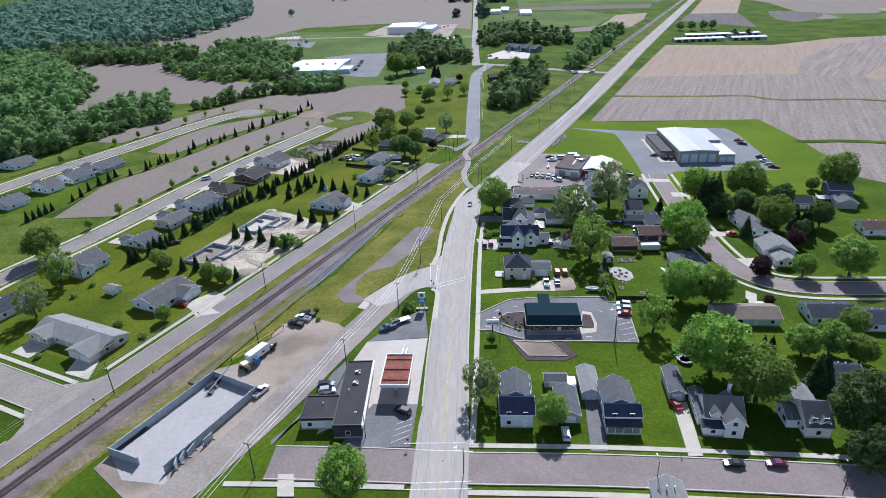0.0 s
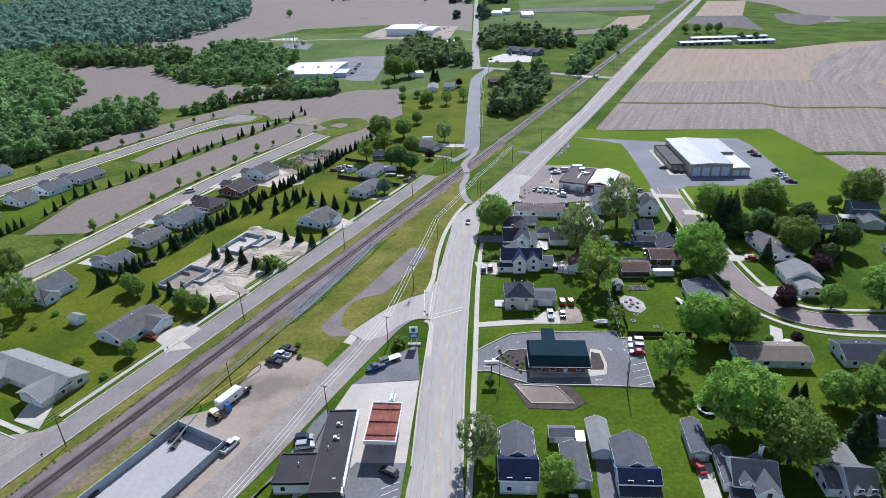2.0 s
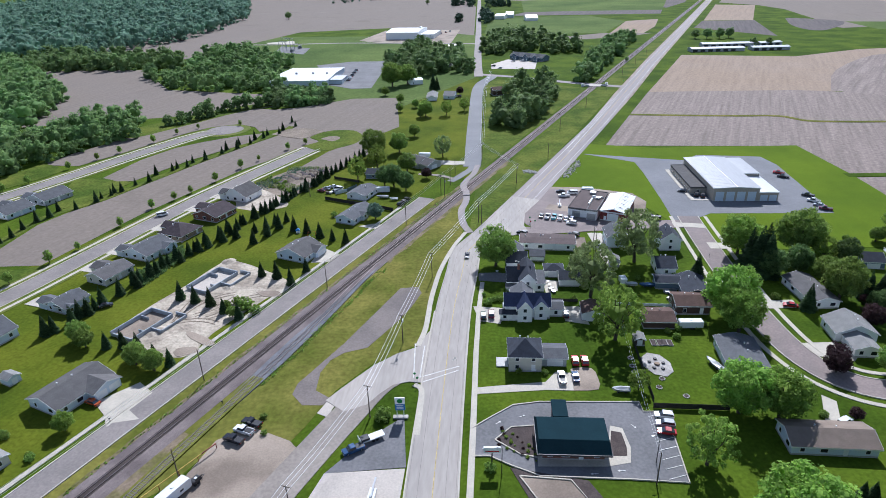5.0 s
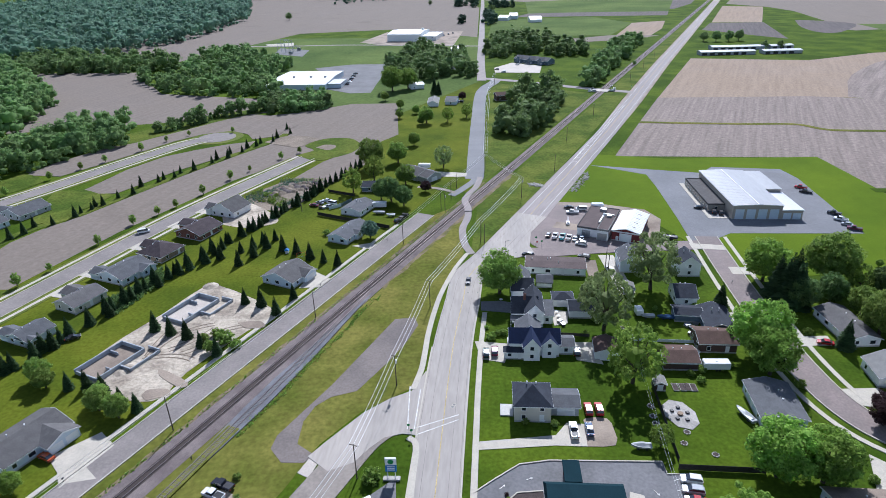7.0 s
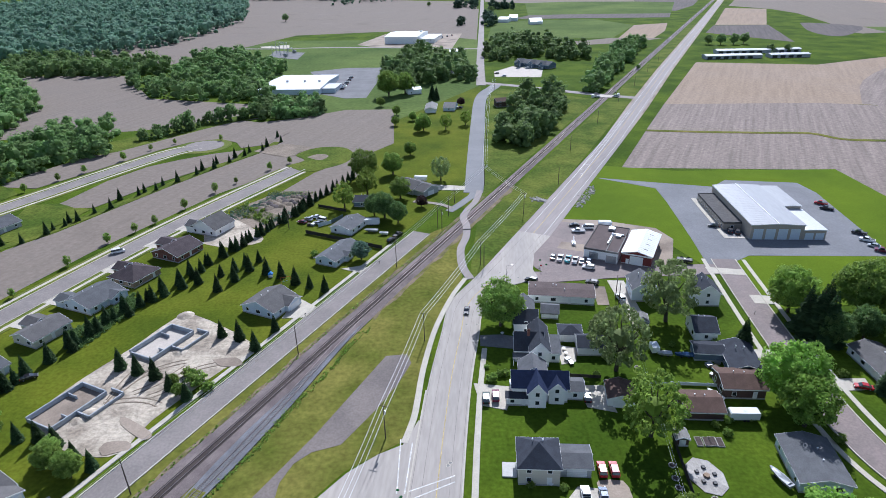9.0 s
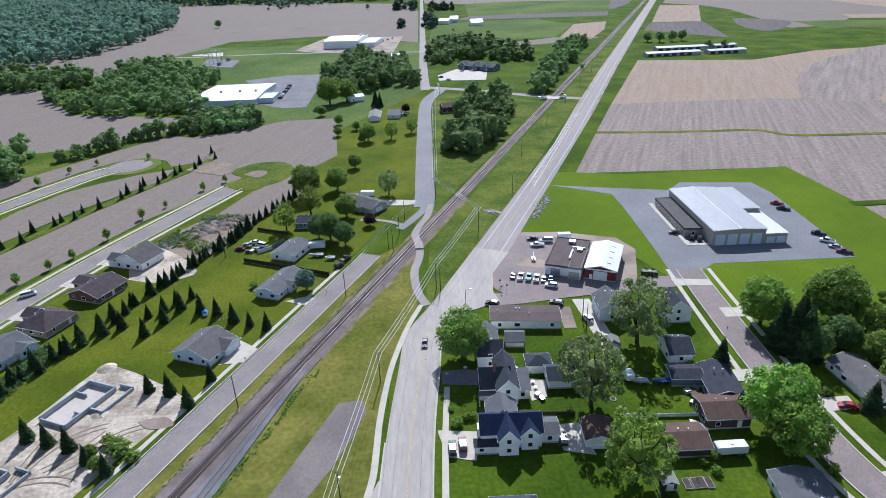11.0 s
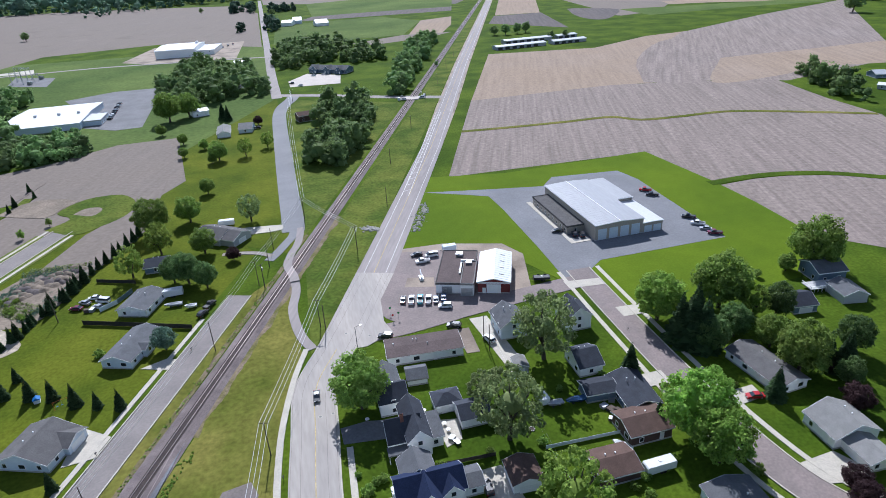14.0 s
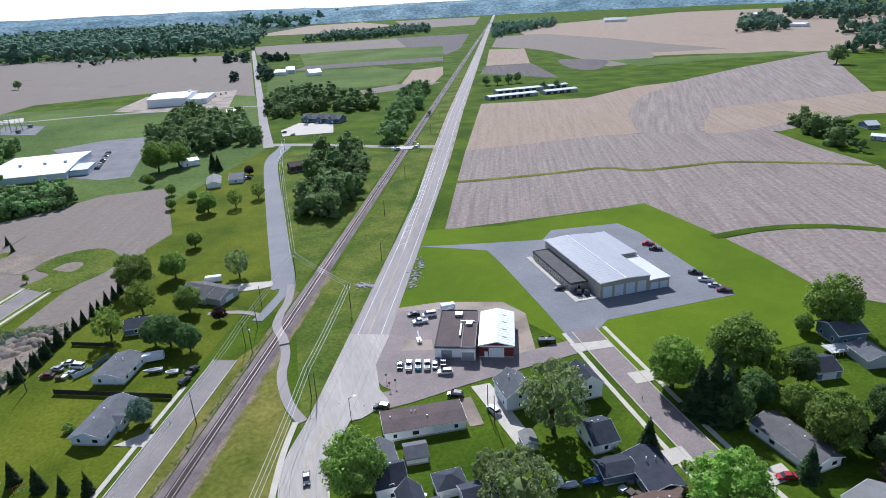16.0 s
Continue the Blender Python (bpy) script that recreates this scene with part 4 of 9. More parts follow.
# crosswalk lines and stop bars
lines = Shape()
for a, b in (((-11.0, 117.9), (4.1, 117.2)), ((-11.4, 115.8), (6.1, 114.2)), ((-10.4, 104.9), (5.0, 104.8)), ((-10.4, 103.1), (4.9, 102.6)), ((-1.9, 197.1), (9.1, 202.4)), ((-1.9, 199.7), (9.2, 204.3)), ((-4.2, 216.8), (-4.2, 199.3)), ((-1.2, 215.5), (-2.4, 199.3))):
    ribbon([Vector(a), Vector(b)], 0.3, 0.222, 0.02, 0, lines)
setting("crosswalk_lines", lines, PAINT, "worn white crosswalk lines", "road marking")
stalls = Shape()
for k in range(8):
    a, b = Vector((57.8, 180.0)).lerp(Vector((55.8, 158.7)), k / 7), Vector((62.4, 181.3)).lerp(Vector((60.3, 159.9)), k / 7)
    ribbon([a, b], 0.18, 0.2, 0.02, 0, stalls)
for k in range(4):
    a, b = Vector((-14.3, 118.3)).lerp(Vector((-13.2, 125.0)), k / 3), Vector((-9.8, 120.6)).lerp(Vector((-9.1, 126.9)), k / 3)
    ribbon([a, b], 0.18, 0.2, 0.02, 0, stalls)
setting("stall_lines", stalls, PAINT, "white parking stall lines", "road marking")

# pale kerbs round the bank's lot and beds
edge = Shape()
for loop in ([(11.7, 177.8), (17.0, 181.9), (23.1, 186.2), (30.5, 187.2), (57.1, 185.9), (57.0, 182.0), (62.9, 181.8), (60.1, 157.5), (47.1, 159.1), (26.5, 160.9), (19.9, 164.6), (15.1, 167.8), (10.8, 167.9)], [(17.0, 173.2), (21.6, 177.6), (28.5, 178.0)], [(17.0, 173.2), (23.0, 167.8), (26.8, 166.8)], [(21.7, 161.1), (33.4, 159.4), (36.8, 152.0), (25.4, 152.9), (21.7, 161.1)]):
    ribbon([Vector(p) for p in loop], 0.32, 0.33, 0.5, 0, edge)
setting("bank_kerb", edge, PAVE, "pale concrete kerb round the drive", "kerb")
arrows = Shape()
for (ax, ay), rot in (((18.4, 179.4), 40), ((24.9, 181.6), 20), ((52.8, 176.6), -60), ((45.7, 161.7), 180), ((39.2, 161.0), 180), ((14.5, 169.9), 160)):
    u = Vector((math.cos(radians(rot)), math.sin(radians(rot))))
    v = Vector((-u.y, u.x))
    c = Vector((ax, ay))
    ribbon([c - u * 0.9, c + u * 0.4], 0.18, 0.2, 0.02, 0, arrows)
    arrows.slab([tuple(c + u * 0.4 - v * 0.35), tuple(c + u * 1.0), tuple(c + u * 0.4 + v * 0.35)], 0.18, 0.2)
setting("lot_arrows", arrows, PAINT, "worn white arrows on the drive", "road marking")

# ---- railway ----
bal = Shape()
bal.loft([[(*on_rail(s, -w), 0.06), (*on_rail(s, -2.2), 0.55), (*on_rail(s, 2.2), 0.55), (*on_rail(s, w - 1.2), 0.4), (*on_rail(s, w), 0.06)] for s, w in ((-420, 4.7), (-100, 4.5), (-60, 3.7), (60, 3.3), (800, 3.6), (3000, 4.0))])
setting("railway_ballast", bal, BALLAST, "dark mauve-grey stone ballast", "ballast")
siding = smooth([on_rail(-226, 10.5), on_rail(-200, 9.1), on_rail(-176, 7.9), on_rail(-138, 5.6), on_rail(-110, 2.8), on_rail(-85, 0.4)], 10)
ties = Shape()
s = -400.0
while s < 500:
    for off in (0.0,):
        c, nrm = on_rail(s, off), Vector((rail_dir.y, -rail_dir.x))
        q = [c - nrm * 1.3 - rail_dir * 0.13, c + nrm * 1.3 - rail_dir * 0.13, c + nrm * 1.3 + rail_dir * 0.13, c - nrm * 1.3 + rail_dir * 0.13]
        ties.slab([tuple(p) for p in q], 0.4, 0.6)
    s += 0.62
tagged(new("sleepers", ties.mesh("sleepers", SLEEPER, False)), "dark timber railway sleepers on ballast", "sleepers", kind="stuff")
bed = Shape()
bed.loft([[(*on_rail(s, -1.55), 0.3), (*on_rail(s, -1.4), 0.572), (*on_rail(s, 1.4), 0.572), (*on_rail(s, 1.55), 0.3)] for s in (-420, -200, 0, 300, 800, 3000)])
setting("track_bed", bed, OILED, "dark oil-stained ballast between the sleepers", "ballast")


def ragged(name, s0, s1, near_off, far_off, step, z, material, label, seed):
    """A strip along the railway with an uneven outer edge; offsets may be numbers or functions of s."""
    rs_ = random.Random(seed)
    far = far_off if callable(far_off) else (lambda q: far_off)
    inner, outer, q = [], [], s0
    while q <= s1:
        inner.append((*on_rail(q, near_off),))
        wide = far(q) - near_off
        outer.append((*on_rail(q, near_off + wide * (1 + 0.45 * noise.noise((q * 0.11, seed, 0)) + rs_.uniform(-0.12, 0.12))),))
        q += step
    return setting(name, Shape().loft([[(*p, z), (*o, z), (*o, -0.2), (*p, -0.2)] for p, o in zip(inner, outer)]), material, label, "verge")


ragged("bare_verge_west", -400, 40, -4.1, -5.7, 1.6, 0.072, BARE_VERGE, "bare reddish soil along the ballast", 4)
ragged("bare_verge_east", -400, -190, 4.1, 9.0, 1.8, 0.074, BARE_VERGE, "bare brown soil along the ballast", 5)
ragged("bare_verge_crossing", -85, 60, 3.0, 5.2, 1.6, 0.074, BARE_VERGE, "bare brown soil along the ballast", 6)
setting("siding_overgrown", ribbon(siding[:24], 3.6, 0.422, 0.45), ROUGH_GRASS, "overgrown grassy bed of the siding", "verge")
setting("siding_ballast", ribbon(siding[16:], [2.5 + 0.3 * min(k, 9) for k in range(len(siding) - 16)], 0.36, 0.4), SIDING_BED, "blue-grey ballast of the siding", "ballast")
ties = Shape()
for a, b in zip(siding[:-1], siding[1:]):
    l = (b - a).length
    d = (b - a).normalized()
    nrm = Vector((d.y, -d.x))
    for k in range(int(l / 0.62)):
        c = a + d * k * 0.62
        ties.slab([tuple(c - nrm * 1.25 - d * 0.11), tuple(c + nrm * 1.25 - d * 0.11), tuple(c + nrm * 1.25 + d * 0.11), tuple(c - nrm * 1.25 + d * 0.11)], 0.1, 0.43)
tagged(new("siding_sleepers", ties.mesh("siding_sleepers", WEATHERED, False)), "grey weathered sleepers of the siding", "sleepers", kind="stuff")
for off in (-0.75, 0.75):
    r = Shape()
    a, b = on_rail(-420, off), on_rail(3000, off)
    ribbon([a, on_rail(0, off), b], 0.16, 0.78, 0.2, 0, r)
    tagged(new("rail", r.mesh("rail", STEEL)), "worn shiny steel rail", "rail", kind="structure")
    r = Shape()
    ribbon(siding, 0.14, 0.56, 0.16, off, r)
    tagged(new("siding_rail", r.mesh("siding_rail", STEEL)), "worn steel siding rail", "rail", kind="structure")
c = Shape()
ribbon([on_rail(302.0, -6), on_rail(302.0, 6)], 10.0, 0.7, 0.5, 0, c)
setting("level_crossing", c, APRON, "concrete level crossing panels", "crossing")

# verges, paler than the lawns
far_left = (hwy_line[3] - hwy_line[2]).normalized()
left_edge = [hwy_line[1] + Vector((-8.0, 4.0)), hwy_line[2] + Vector((-8.0, 4.0)), hwy_line[2] + far_left * 500 + Vector((-8.0, 4.0))]
patch("highway_verge", [on_rail(6, 5), on_rail(300, 5), on_rail(930, 5)] + left_edge[::-1] + [(38.6, 336.7), (23.2, 307.8), (16.8, 299.3)], VERGE_GREEN, "bright wild grass between railway and highway", "verge", z=0.013)
patch("county_verge", [on_rail(8, -5), on_rail(290, -5), (53.4, 681.9), (36.1, 510.2), (25.8, 402.1)], VERGE_GREEN, "wild grass between railway and county road", "verge", z=0.0135)
patch("rail_verge", [on_rail(-420, -9.0), on_rail(-12, -9.3), on_rail(0, -4.6), on_rail(-60, -4.6), on_rail(-420, -4.6)], ROUGH_GRASS, "dry rough verge beside the railway", "verge", z=0.05)
patch("rail_verge_b", [on_rail(-420, 4.6), on_rail(-5, 4.6), (14.0, 300.3), (5.1, 273.3), (0.9, 249.5), (-1.2, 226.2), (-4.5, 215.6), (-17.1, 206.5), (-26.2, 194.6), (-31.8, 180.6), (-34.8, 174.7), (-49.2, 181.1), (-61.1, 160.3), (-69.6, 153.5), (-87.3, 116.5), on_rail(-420, 14)], ROUGH_GRASS, "dry rough verge beside the railway", "verge", z=0.05)

street("lane_end", [(24.4, 397.0), (22.6, 391.0), (19.0, 384.5), (14.6, 376.9), (10.6, 371.0)], 4.2, COUNTY, "narrow lane curving off the county road", False)
street("house_lane", [(12.4, 375.0), (7.0, 380.2), (0.0, 383.6), (-7.0, 385.4)], 2.6, YARD_ASPHALT, "thin gravel drive to a house", False)
patch("house_pad", [(-2.6, 402.5), (-0.5, 411.2), (13.8, 407.7), (20.0, 406.0), (19.6, 400.6), (14.1, 400.1)], PAVE, "pale concrete drive", "drive")
for k, pts in enumerate(([(108.0, 306.8), (121.0, 303.8), (120.6, 299.2), (107.6, 301.6)], [(114.8, 284.6), (123.3, 283.4), (122.3, 277.8), (114.2, 278.8)], [(99.4, 252.0), (107.4, 251.3), (106.9, 245.6), (99.4, 246.7)])):
    patch("crossing_slab_%d" % (k + 1), pts, PAVE, "pale concrete slab across the verge", "drive", z=0.222 + 0.003 * k)
patch("south_drive", [(-40.7, 109.4), (-36.9, 109.2), (-35.5, 102.4), (-39.4, 102.6)], PAVE, "pale concrete drive", "drive")
setting("pavement_south", ribbon([Vector((-53.0, 107.1)), Vector((-30.9, 105.6)), Vector((-10.5, 103.8))], 1.5, 0.2, 0.4), PAVE, "pale concrete pavement", "pavement")

# ---- buildings ----
WIN = {}


def window_meshes(w, h):
    key = (w, h)
    if key not in WIN:
        f = Shape()
        rings = []
        for sx, sz in ((-1, 0), (1, 0), (1, 1), (-1, 1)):
            o, i, zo, zi = sx * (w / 2 + 0.1), sx * (w / 2 - 0.02), (h + 0.1 if sz else -0.12), (h - 0.02 if sz else 0.02)
            rings.append([(o, -0.06, zo), (i, -0.06, zi), (i, 0.05, zi), (o, 0.05, zo)])
        f.loft(rings + [rings[0]], False)
        WIN[key] = (f.mesh("window", TRIM), Shape().box(-w / 2, -0.02, 0, w / 2, 0.03, h).mesh("pane", GLASS))
    return WIN[key]


def side_pose(x0, y0, x1, y1, side, along, z):
    """A spot on a block's wall: side f (towards -y), b, l, r; along runs from the wall's left as seen from outside."""
    if side == "f":
        return pose(x0 + along, y0, z)
    if side == "b":
        return pose(x1 - along, y1, z, 0, 0, 180)
    if side == "l":
        return pose(x0, y1 - along, z, 0, 0, -90)
    return pose(x1, y0 + along, z, 0, 0, 90)


def window(parent, m, w=1.1, h=1.3):
    fr, pa = window_meshes(w, h)
    ob = part("window", fr, TRIM, parent, "", m)
    part("pane", pa, GLASS, ob)


def door(parent, m, w=1.0, h=2.1, material=None):
    s = Shape().box(-w / 2, -0.06, 0, w / 2, 0.03, h).box(-w / 2 - 0.09, -0.04, 0, -w / 2, 0.03, h + 0.1).box(w / 2, -0.04, 0, w / 2 + 0.09, 0.03, h + 0.1).box(-w / 2, -0.04, h, w / 2, 0.03, h + 0.1)
    part("door", s, material or TRIM, parent, "", m)


def garage_door(parent, m, w=4.8, h=2.3, material=None):
    prof = []
    for k in range(4):
        z0, z1 = h * k / 4, h * (k + 1) / 4
        prof += [(-0.02, z0), (-0.06, z0 + 0.03), (-0.06, z1 - 0.03), (-0.02, z1)]
    s = Shape().prism_x(prof + [(0.03, h), (0.03, 0)], -w / 2, w / 2)
    part("garage_door", s, material or TRIM, parent, "", m)


def block(parent, x0, y0, x1, y1, eave, roof, pitch, wall, roofm, wins="fblr", over=0.45, z0=0.0, floors=None, step=3.0, base=True, trim=TRIM):
    """One body of a building: wall, roof, fascia and a row of windows on the sides named."""
    t = math.tan(radians(pitch))
    w, d = x1 - x0, y1 - y0
    sh = Shape()
    if roof == "gx":
        ym, rise = (y0 + y1) / 2, t * d / 2
        sh.prism_x([(y0, z0), (y1, z0), (y1, eave), (ym, eave + rise), (y0, eave)], x0, x1)
    elif roof == "gy":
        xm, rise = (x0 + x1) / 2, t * w / 2
        sh.loft([[(x, y, z) for x, z in ((x0, z0), (x1, z0), (x1, eave), (xm, eave + rise), (x0, eave))] for y in (y0, y1)])
    else:
        sh.box(x0, y0, z0, x1, y1, eave)
    part("wall", sh, wall, parent)
    if base:
        part("foundation", Shape().box(x0 - 0.05, y0 - 0.05, z0 - 0.2, x1 + 0.05, y1 + 0.05, z0 + 0.45), FOUND, parent)
    o, th = over, 0.2
    r, boards = Shape(), []
    ze = eave - o * t
    if roof == "gx":
        ym, zr = (y0 + y1) / 2, eave + t * d / 2
        for a, b in ((y0 - o, ym), (y1 + o, ym)):
            r.prism_x([(a, ze + 0.02), (b, zr + 0.02), (b, zr + th + 0.02), (a, ze + th + 0.02)], x0 - o, x1 + o)
        for y in (y0 - o, y1 + o):
            boards.append(Shape().box(x0 - o, y - 0.04, ze - 0.16, x1 + o, y + 0.04, ze + th - 0.02))
        for x in (x0 - o - 0.04, x1 + o + 0.04):
            for a in (y0 - o, y1 + o):
                boards.append(Shape().prism_x([(a, ze - 0.1), (ym, zr - 0.1), (ym, zr + th), (a, ze + th)], x - 0.03, x + 0.03))
    elif roof == "gy":
        xm, zr = (x0 + x1) / 2, eave + t * w / 2
        for a in (x0 - o, x1 + o):
            r.loft([[(x, y, z) for x, z in ((a, ze + 0.02), (xm, zr + 0.02), (xm, zr + th + 0.02), (a, ze + th + 0.02))] for y in (y0 - o, y1 + o)])
            boards.append(Shape().box(a - 0.04, y0 - o, ze - 0.16, a + 0.04, y1 + o, ze + th - 0.02))
            for y in (y0 - o - 0.04, y1 + o + 0.04):
                boards.append(Shape().loft([[(x, yy, z) for x, z in ((a, ze - 0.1), (xm, zr - 0.1), (xm, zr + th), (a, ze + th))] for yy in (y - 0.03, y + 0.03)]))
    elif roof == "hip":
        i = min(w, d) / 2 + o
        zr = ze + i * t
        if w >= d:
            top = [(x0 - o + i, (y0 + y1) / 2, zr), (x1 + o - i, (y0 + y1) / 2, zr)]
            f = [(0, 1, 5, 4), (1, 2, 5), (2, 3, 4, 5), (3, 0, 4), (3, 2, 1, 0)]
        else:
            top = [((x0 + x1) / 2, y0 - o + i, zr), ((x0 + x1) / 2, y1 + o - i, zr)]
            f = [(0, 1, 4), (1, 2, 5, 4), (2, 3, 5), (3, 0, 4, 5), (3, 2, 1, 0)]
        r.add([(x0 - o, y0 - o, ze + 0.1), (x1 + o, y0 - o, ze + 0.1), (x1 + o, y1 + o, ze + 0.1), (x0 - o, y1 + o, ze + 0.1)] + top, f)
        boards.append(Shape().box(x0 - o - 0.03, y0 - o - 0.03, ze - 0.1, x1 + o + 0.03, y1 + o + 0.03, ze + 0.09))
    elif roof == "flat":
        r.box(x0, y0, eave, x1, y1, eave + 0.15)
        for a in ((x0 - 0.15, y0 - 0.15, x1 + 0.15, y0 + 0.15), (x0 - 0.15, y1 - 0.15, x1 + 0.15, y1 + 0.15), (x0 - 0.15, y0 + 0.15, x0 + 0.15, y1 - 0.15), (x1 - 0.15, y0 + 0.15, x1 + 0.15, y1 - 0.15)):
            boards.append(Shape().box(a[0], a[1], eave - 0.4, a[2], a[3], eave + 0.4))
    elif roof == "shed":
        r.loft([[(x, y, z) for y, z in ((y0 - o, ze), (y1, eave + t * d), (y1, eave + t * d + th), (y0 - o, ze + th))] for x in (x0 - o, x1 + o)])
        boards.append(Shape().box(x0 - o, y0 - o - 0.05, ze - 0.1, x1 + o, y0 - o, ze + th - 0.02))
    part("roof", r, roofm, parent)
    for piece in boards:
        part("fascia", piece, trim, parent)
    fl = floors if floors is not None else (2 if eave - z0 > 4.2 else 1)
    for side in wins:
        ln = w if side in "fb" else d
        k = max(1, int(ln / step))
        for q in range(fl):
            for j in range(k):
                if side == "f" and q == 0 and j == k // 2 and k > 1 and z0 < 1:
                    door(parent, side_pose(x0, y0, x1, y1, side, ln * (j + 0.5) / k, z0 + 0.25))
                else:
                    window(parent, side_pose(x0, y0, x1, y1, side, ln * (j + 0.5) / k, z0 + 1.0 + q * 2.7), 1.7 if (j + q) % 3 == 1 and eave < 4 else 1.05, 1.25)


def chimney(parent, x, y, z, h=1.6, material=None):
    part("chimney", Shape().box(x - 0.4, y - 0.3, z - 1.5, x + 0.4, y + 0.3, z + h).box(x - 0.47, y - 0.37, z + h - 0.2, x + 0.47, y + 0.37, z + h), material or BRICK_RED, parent)


def vents(parent, spots):
    for x, y, z in spots:
        part("roof_vent", Shape().tube((x, y, z - 0.3), (x, y, z + 0.5), 0.13).tube((x, y, z + 0.5), (x, y, z + 0.62), 0.2), TRIM, parent)


def site(A, B, C=None, rz=None):
    """The frame of a building: its origin at the left end of the near wall A-B, with its length and depth (C: a point on the far side, or metres)."""
    a, b = Vector(A), Vector(B)
    ang = math.atan2(b.y - a.y, b.x - a.x) if rz is None else radians(rz)
    u = Vector((math.cos(ang), math.sin(ang)))
    mid = (a + b) / 2
    w = abs((b - a).dot(u))
    a = mid - u * w / 2
    n = Vector((-u.y, u.x))
    d = C if isinstance(C, (int, float)) else abs((Vector(C) - mid).dot(n))
    return pose(a.x, a.y, 0.03, 0, 0, math.degrees(ang)), w, d


DRIVES = [0]


def ranch(A, B, C, wall, roofm, label, rz=64, eave=2.8, roof="gx", pitch=20, garage=None, wing=None, drive_side=True, wins="flrb", back=None):
    """A one-storey house; back: shares of the length, depth and drive length of a garage wing at the rear; garage: share of the length at its right end that is a garage; wing: share that stands forward under a cross gable."""
    m, w, d = site(A, B, C, rz)
    d = min(max(d, 7.5), 14)
    h = thing("house", m, label, "house")
    block(h, 0, 0, w, d, eave, roof, pitch, wall, roofm, wins, step=4.3)
    if back:
        x0, x1, far, lead = back
        block(h, w * x0, d - 1.0, w * x1, d + far, eave - 0.05, "gy", pitch, wall, roofm, "", base=False)
        garage_door(h, side_pose(w * x0, d - 1.0, w * x1, d + far, "b", w * (x1 - x0) / 2, 0.05), min(4.9, w * (x1 - x0) - 1.0))
        DRIVES[0] += 1
        pts = [m @ Vector(p) for p in ((w * x0 + 0.3, d + far, 0), (w * x1 - 0.3, d + far, 0), (w * x1 + 0.3, d + far + lead, 0), (w * x0 - 0.3, d + far + lead, 0))]
        patch("house_drive_street_%d" % DRIVES[0], [(p.x, p.y) for p in pts], PAVE, "pale concrete garage drive", "drive", z=0.171 + 0.0003 * DRIVES[0])
    if wing:
        a, b, fwd, gar = wing
        block(h, w * a, -fwd, w * b, d / 2, eave + 0.02, "gy", pitch, wall, roofm, "" if gar else "f", base=True)
        if gar:
            n = 2 if w * (b - a) > 8 else 1
            for k in range(n):
                garage_door(h, pose(w * (a + (b - a) * (k + 0.5) / n), -fwd, 0.05), min(4.9, w * (b - a) / n - 0.8), 2.3)
    vents(h, [(w * 0.35, d * 0.62, eave + math.tan(radians(pitch)) * d * 0.4), (w * 0.6, d * 0.6, eave + math.tan(radians(pitch)) * d * 0.4)])
    return h, w, d


def shed(A, B, C, wall, roofm, label, rz=None, eave=2.3, roof="gy", pitch=24, name="shed", big_door=True, category="shed", trim=TRIM):
    m, w, d = site(A, B, C, rz)
    d = max(d, 2.5)
    s = thing(name, m, label, category)
    block(s, 0, 0, w, d, eave, roof, pitch, wall, roofm, "", 0.3, trim=trim)
    if big_door:
        if w > 4:
            garage_door(s, pose(w / 2, 0, 0.05), min(4.6, w * 0.6), 2.1)
            window(s, side_pose(0, 0, w, d, "r", d * 0.5, 1.1), 0.8, 0.8)
        else:
            door(s, pose(w / 2, 0, 0.05), min(1.4, w * 0.5), 1.9)
    return s, w, d


# houses along the railway street
h, w, d = ranch((-135.6, 174.0), (-107.1, 161.3), 10.5, CREAM, SH_LIGHT, "pale ranch house with a light grey shingle roof", -26, wing=(0.68, 1.0, 3.5, True))
block(h, 0, -2.0, w * 0.3, d / 2, 2.82, "gy", 20, CREAM, SH_LIGHT, "f")
ranch((-102.2, 187.6), (-89.2, 200.7), 12.5, BLUE_SIDING, SH_TAUPE, "pale blue ranch house with a wide garage and taupe roof", 64, wing=(0.5, 0.98, 3.2, True))
ranch((-50.0, 275.8), (-44.8, 287.4), (-67.5, 283.6), BLUE_SIDING, SH_TAUPE, "pale blue ranch house with a broad taupe shingle roof", 64, pitch=22, wing=(0.45, 1.0, 1.5, True))
ranch((-35.7, 314.2), (-26.6, 329.6), (-43.3, 319.1), BLUE_SIDING, SH_GREY, "long pale blue house with a blue-grey roof", 64, pitch=20, wing=(0.35, 0.6, 1.2, False))
ranch((-42.6, 349.2), (-33.0, 344.8), (-39.0, 363.0), WHITE, SH_GREY, "white house with a broad grey roof and cluttered yard", None, roof="gy", pitch=16)
h, w, d = ranch((-17.8, 404.0), (-7.7, 394.7), (-14.2, 418.5), GREY_SIDING, SH_TAUPE, "grey house with a taupe roof among trees", None)
block(h, w * 0.5, 1, w + 7, d - 1, 3.0, "gx", 20, GREY_SIDING, SH_TAUPE, "")
garage_door(h, side_pose(w * 0.5, 1, w + 7, d - 1, "r", (d - 2) / 2, 0.05), 4.5)
ranch((-36.0, 380.1), (-28.2, 379.2), 9, SLATE_SIDING, SH_DARK, "dark low house hidden among trees", None)
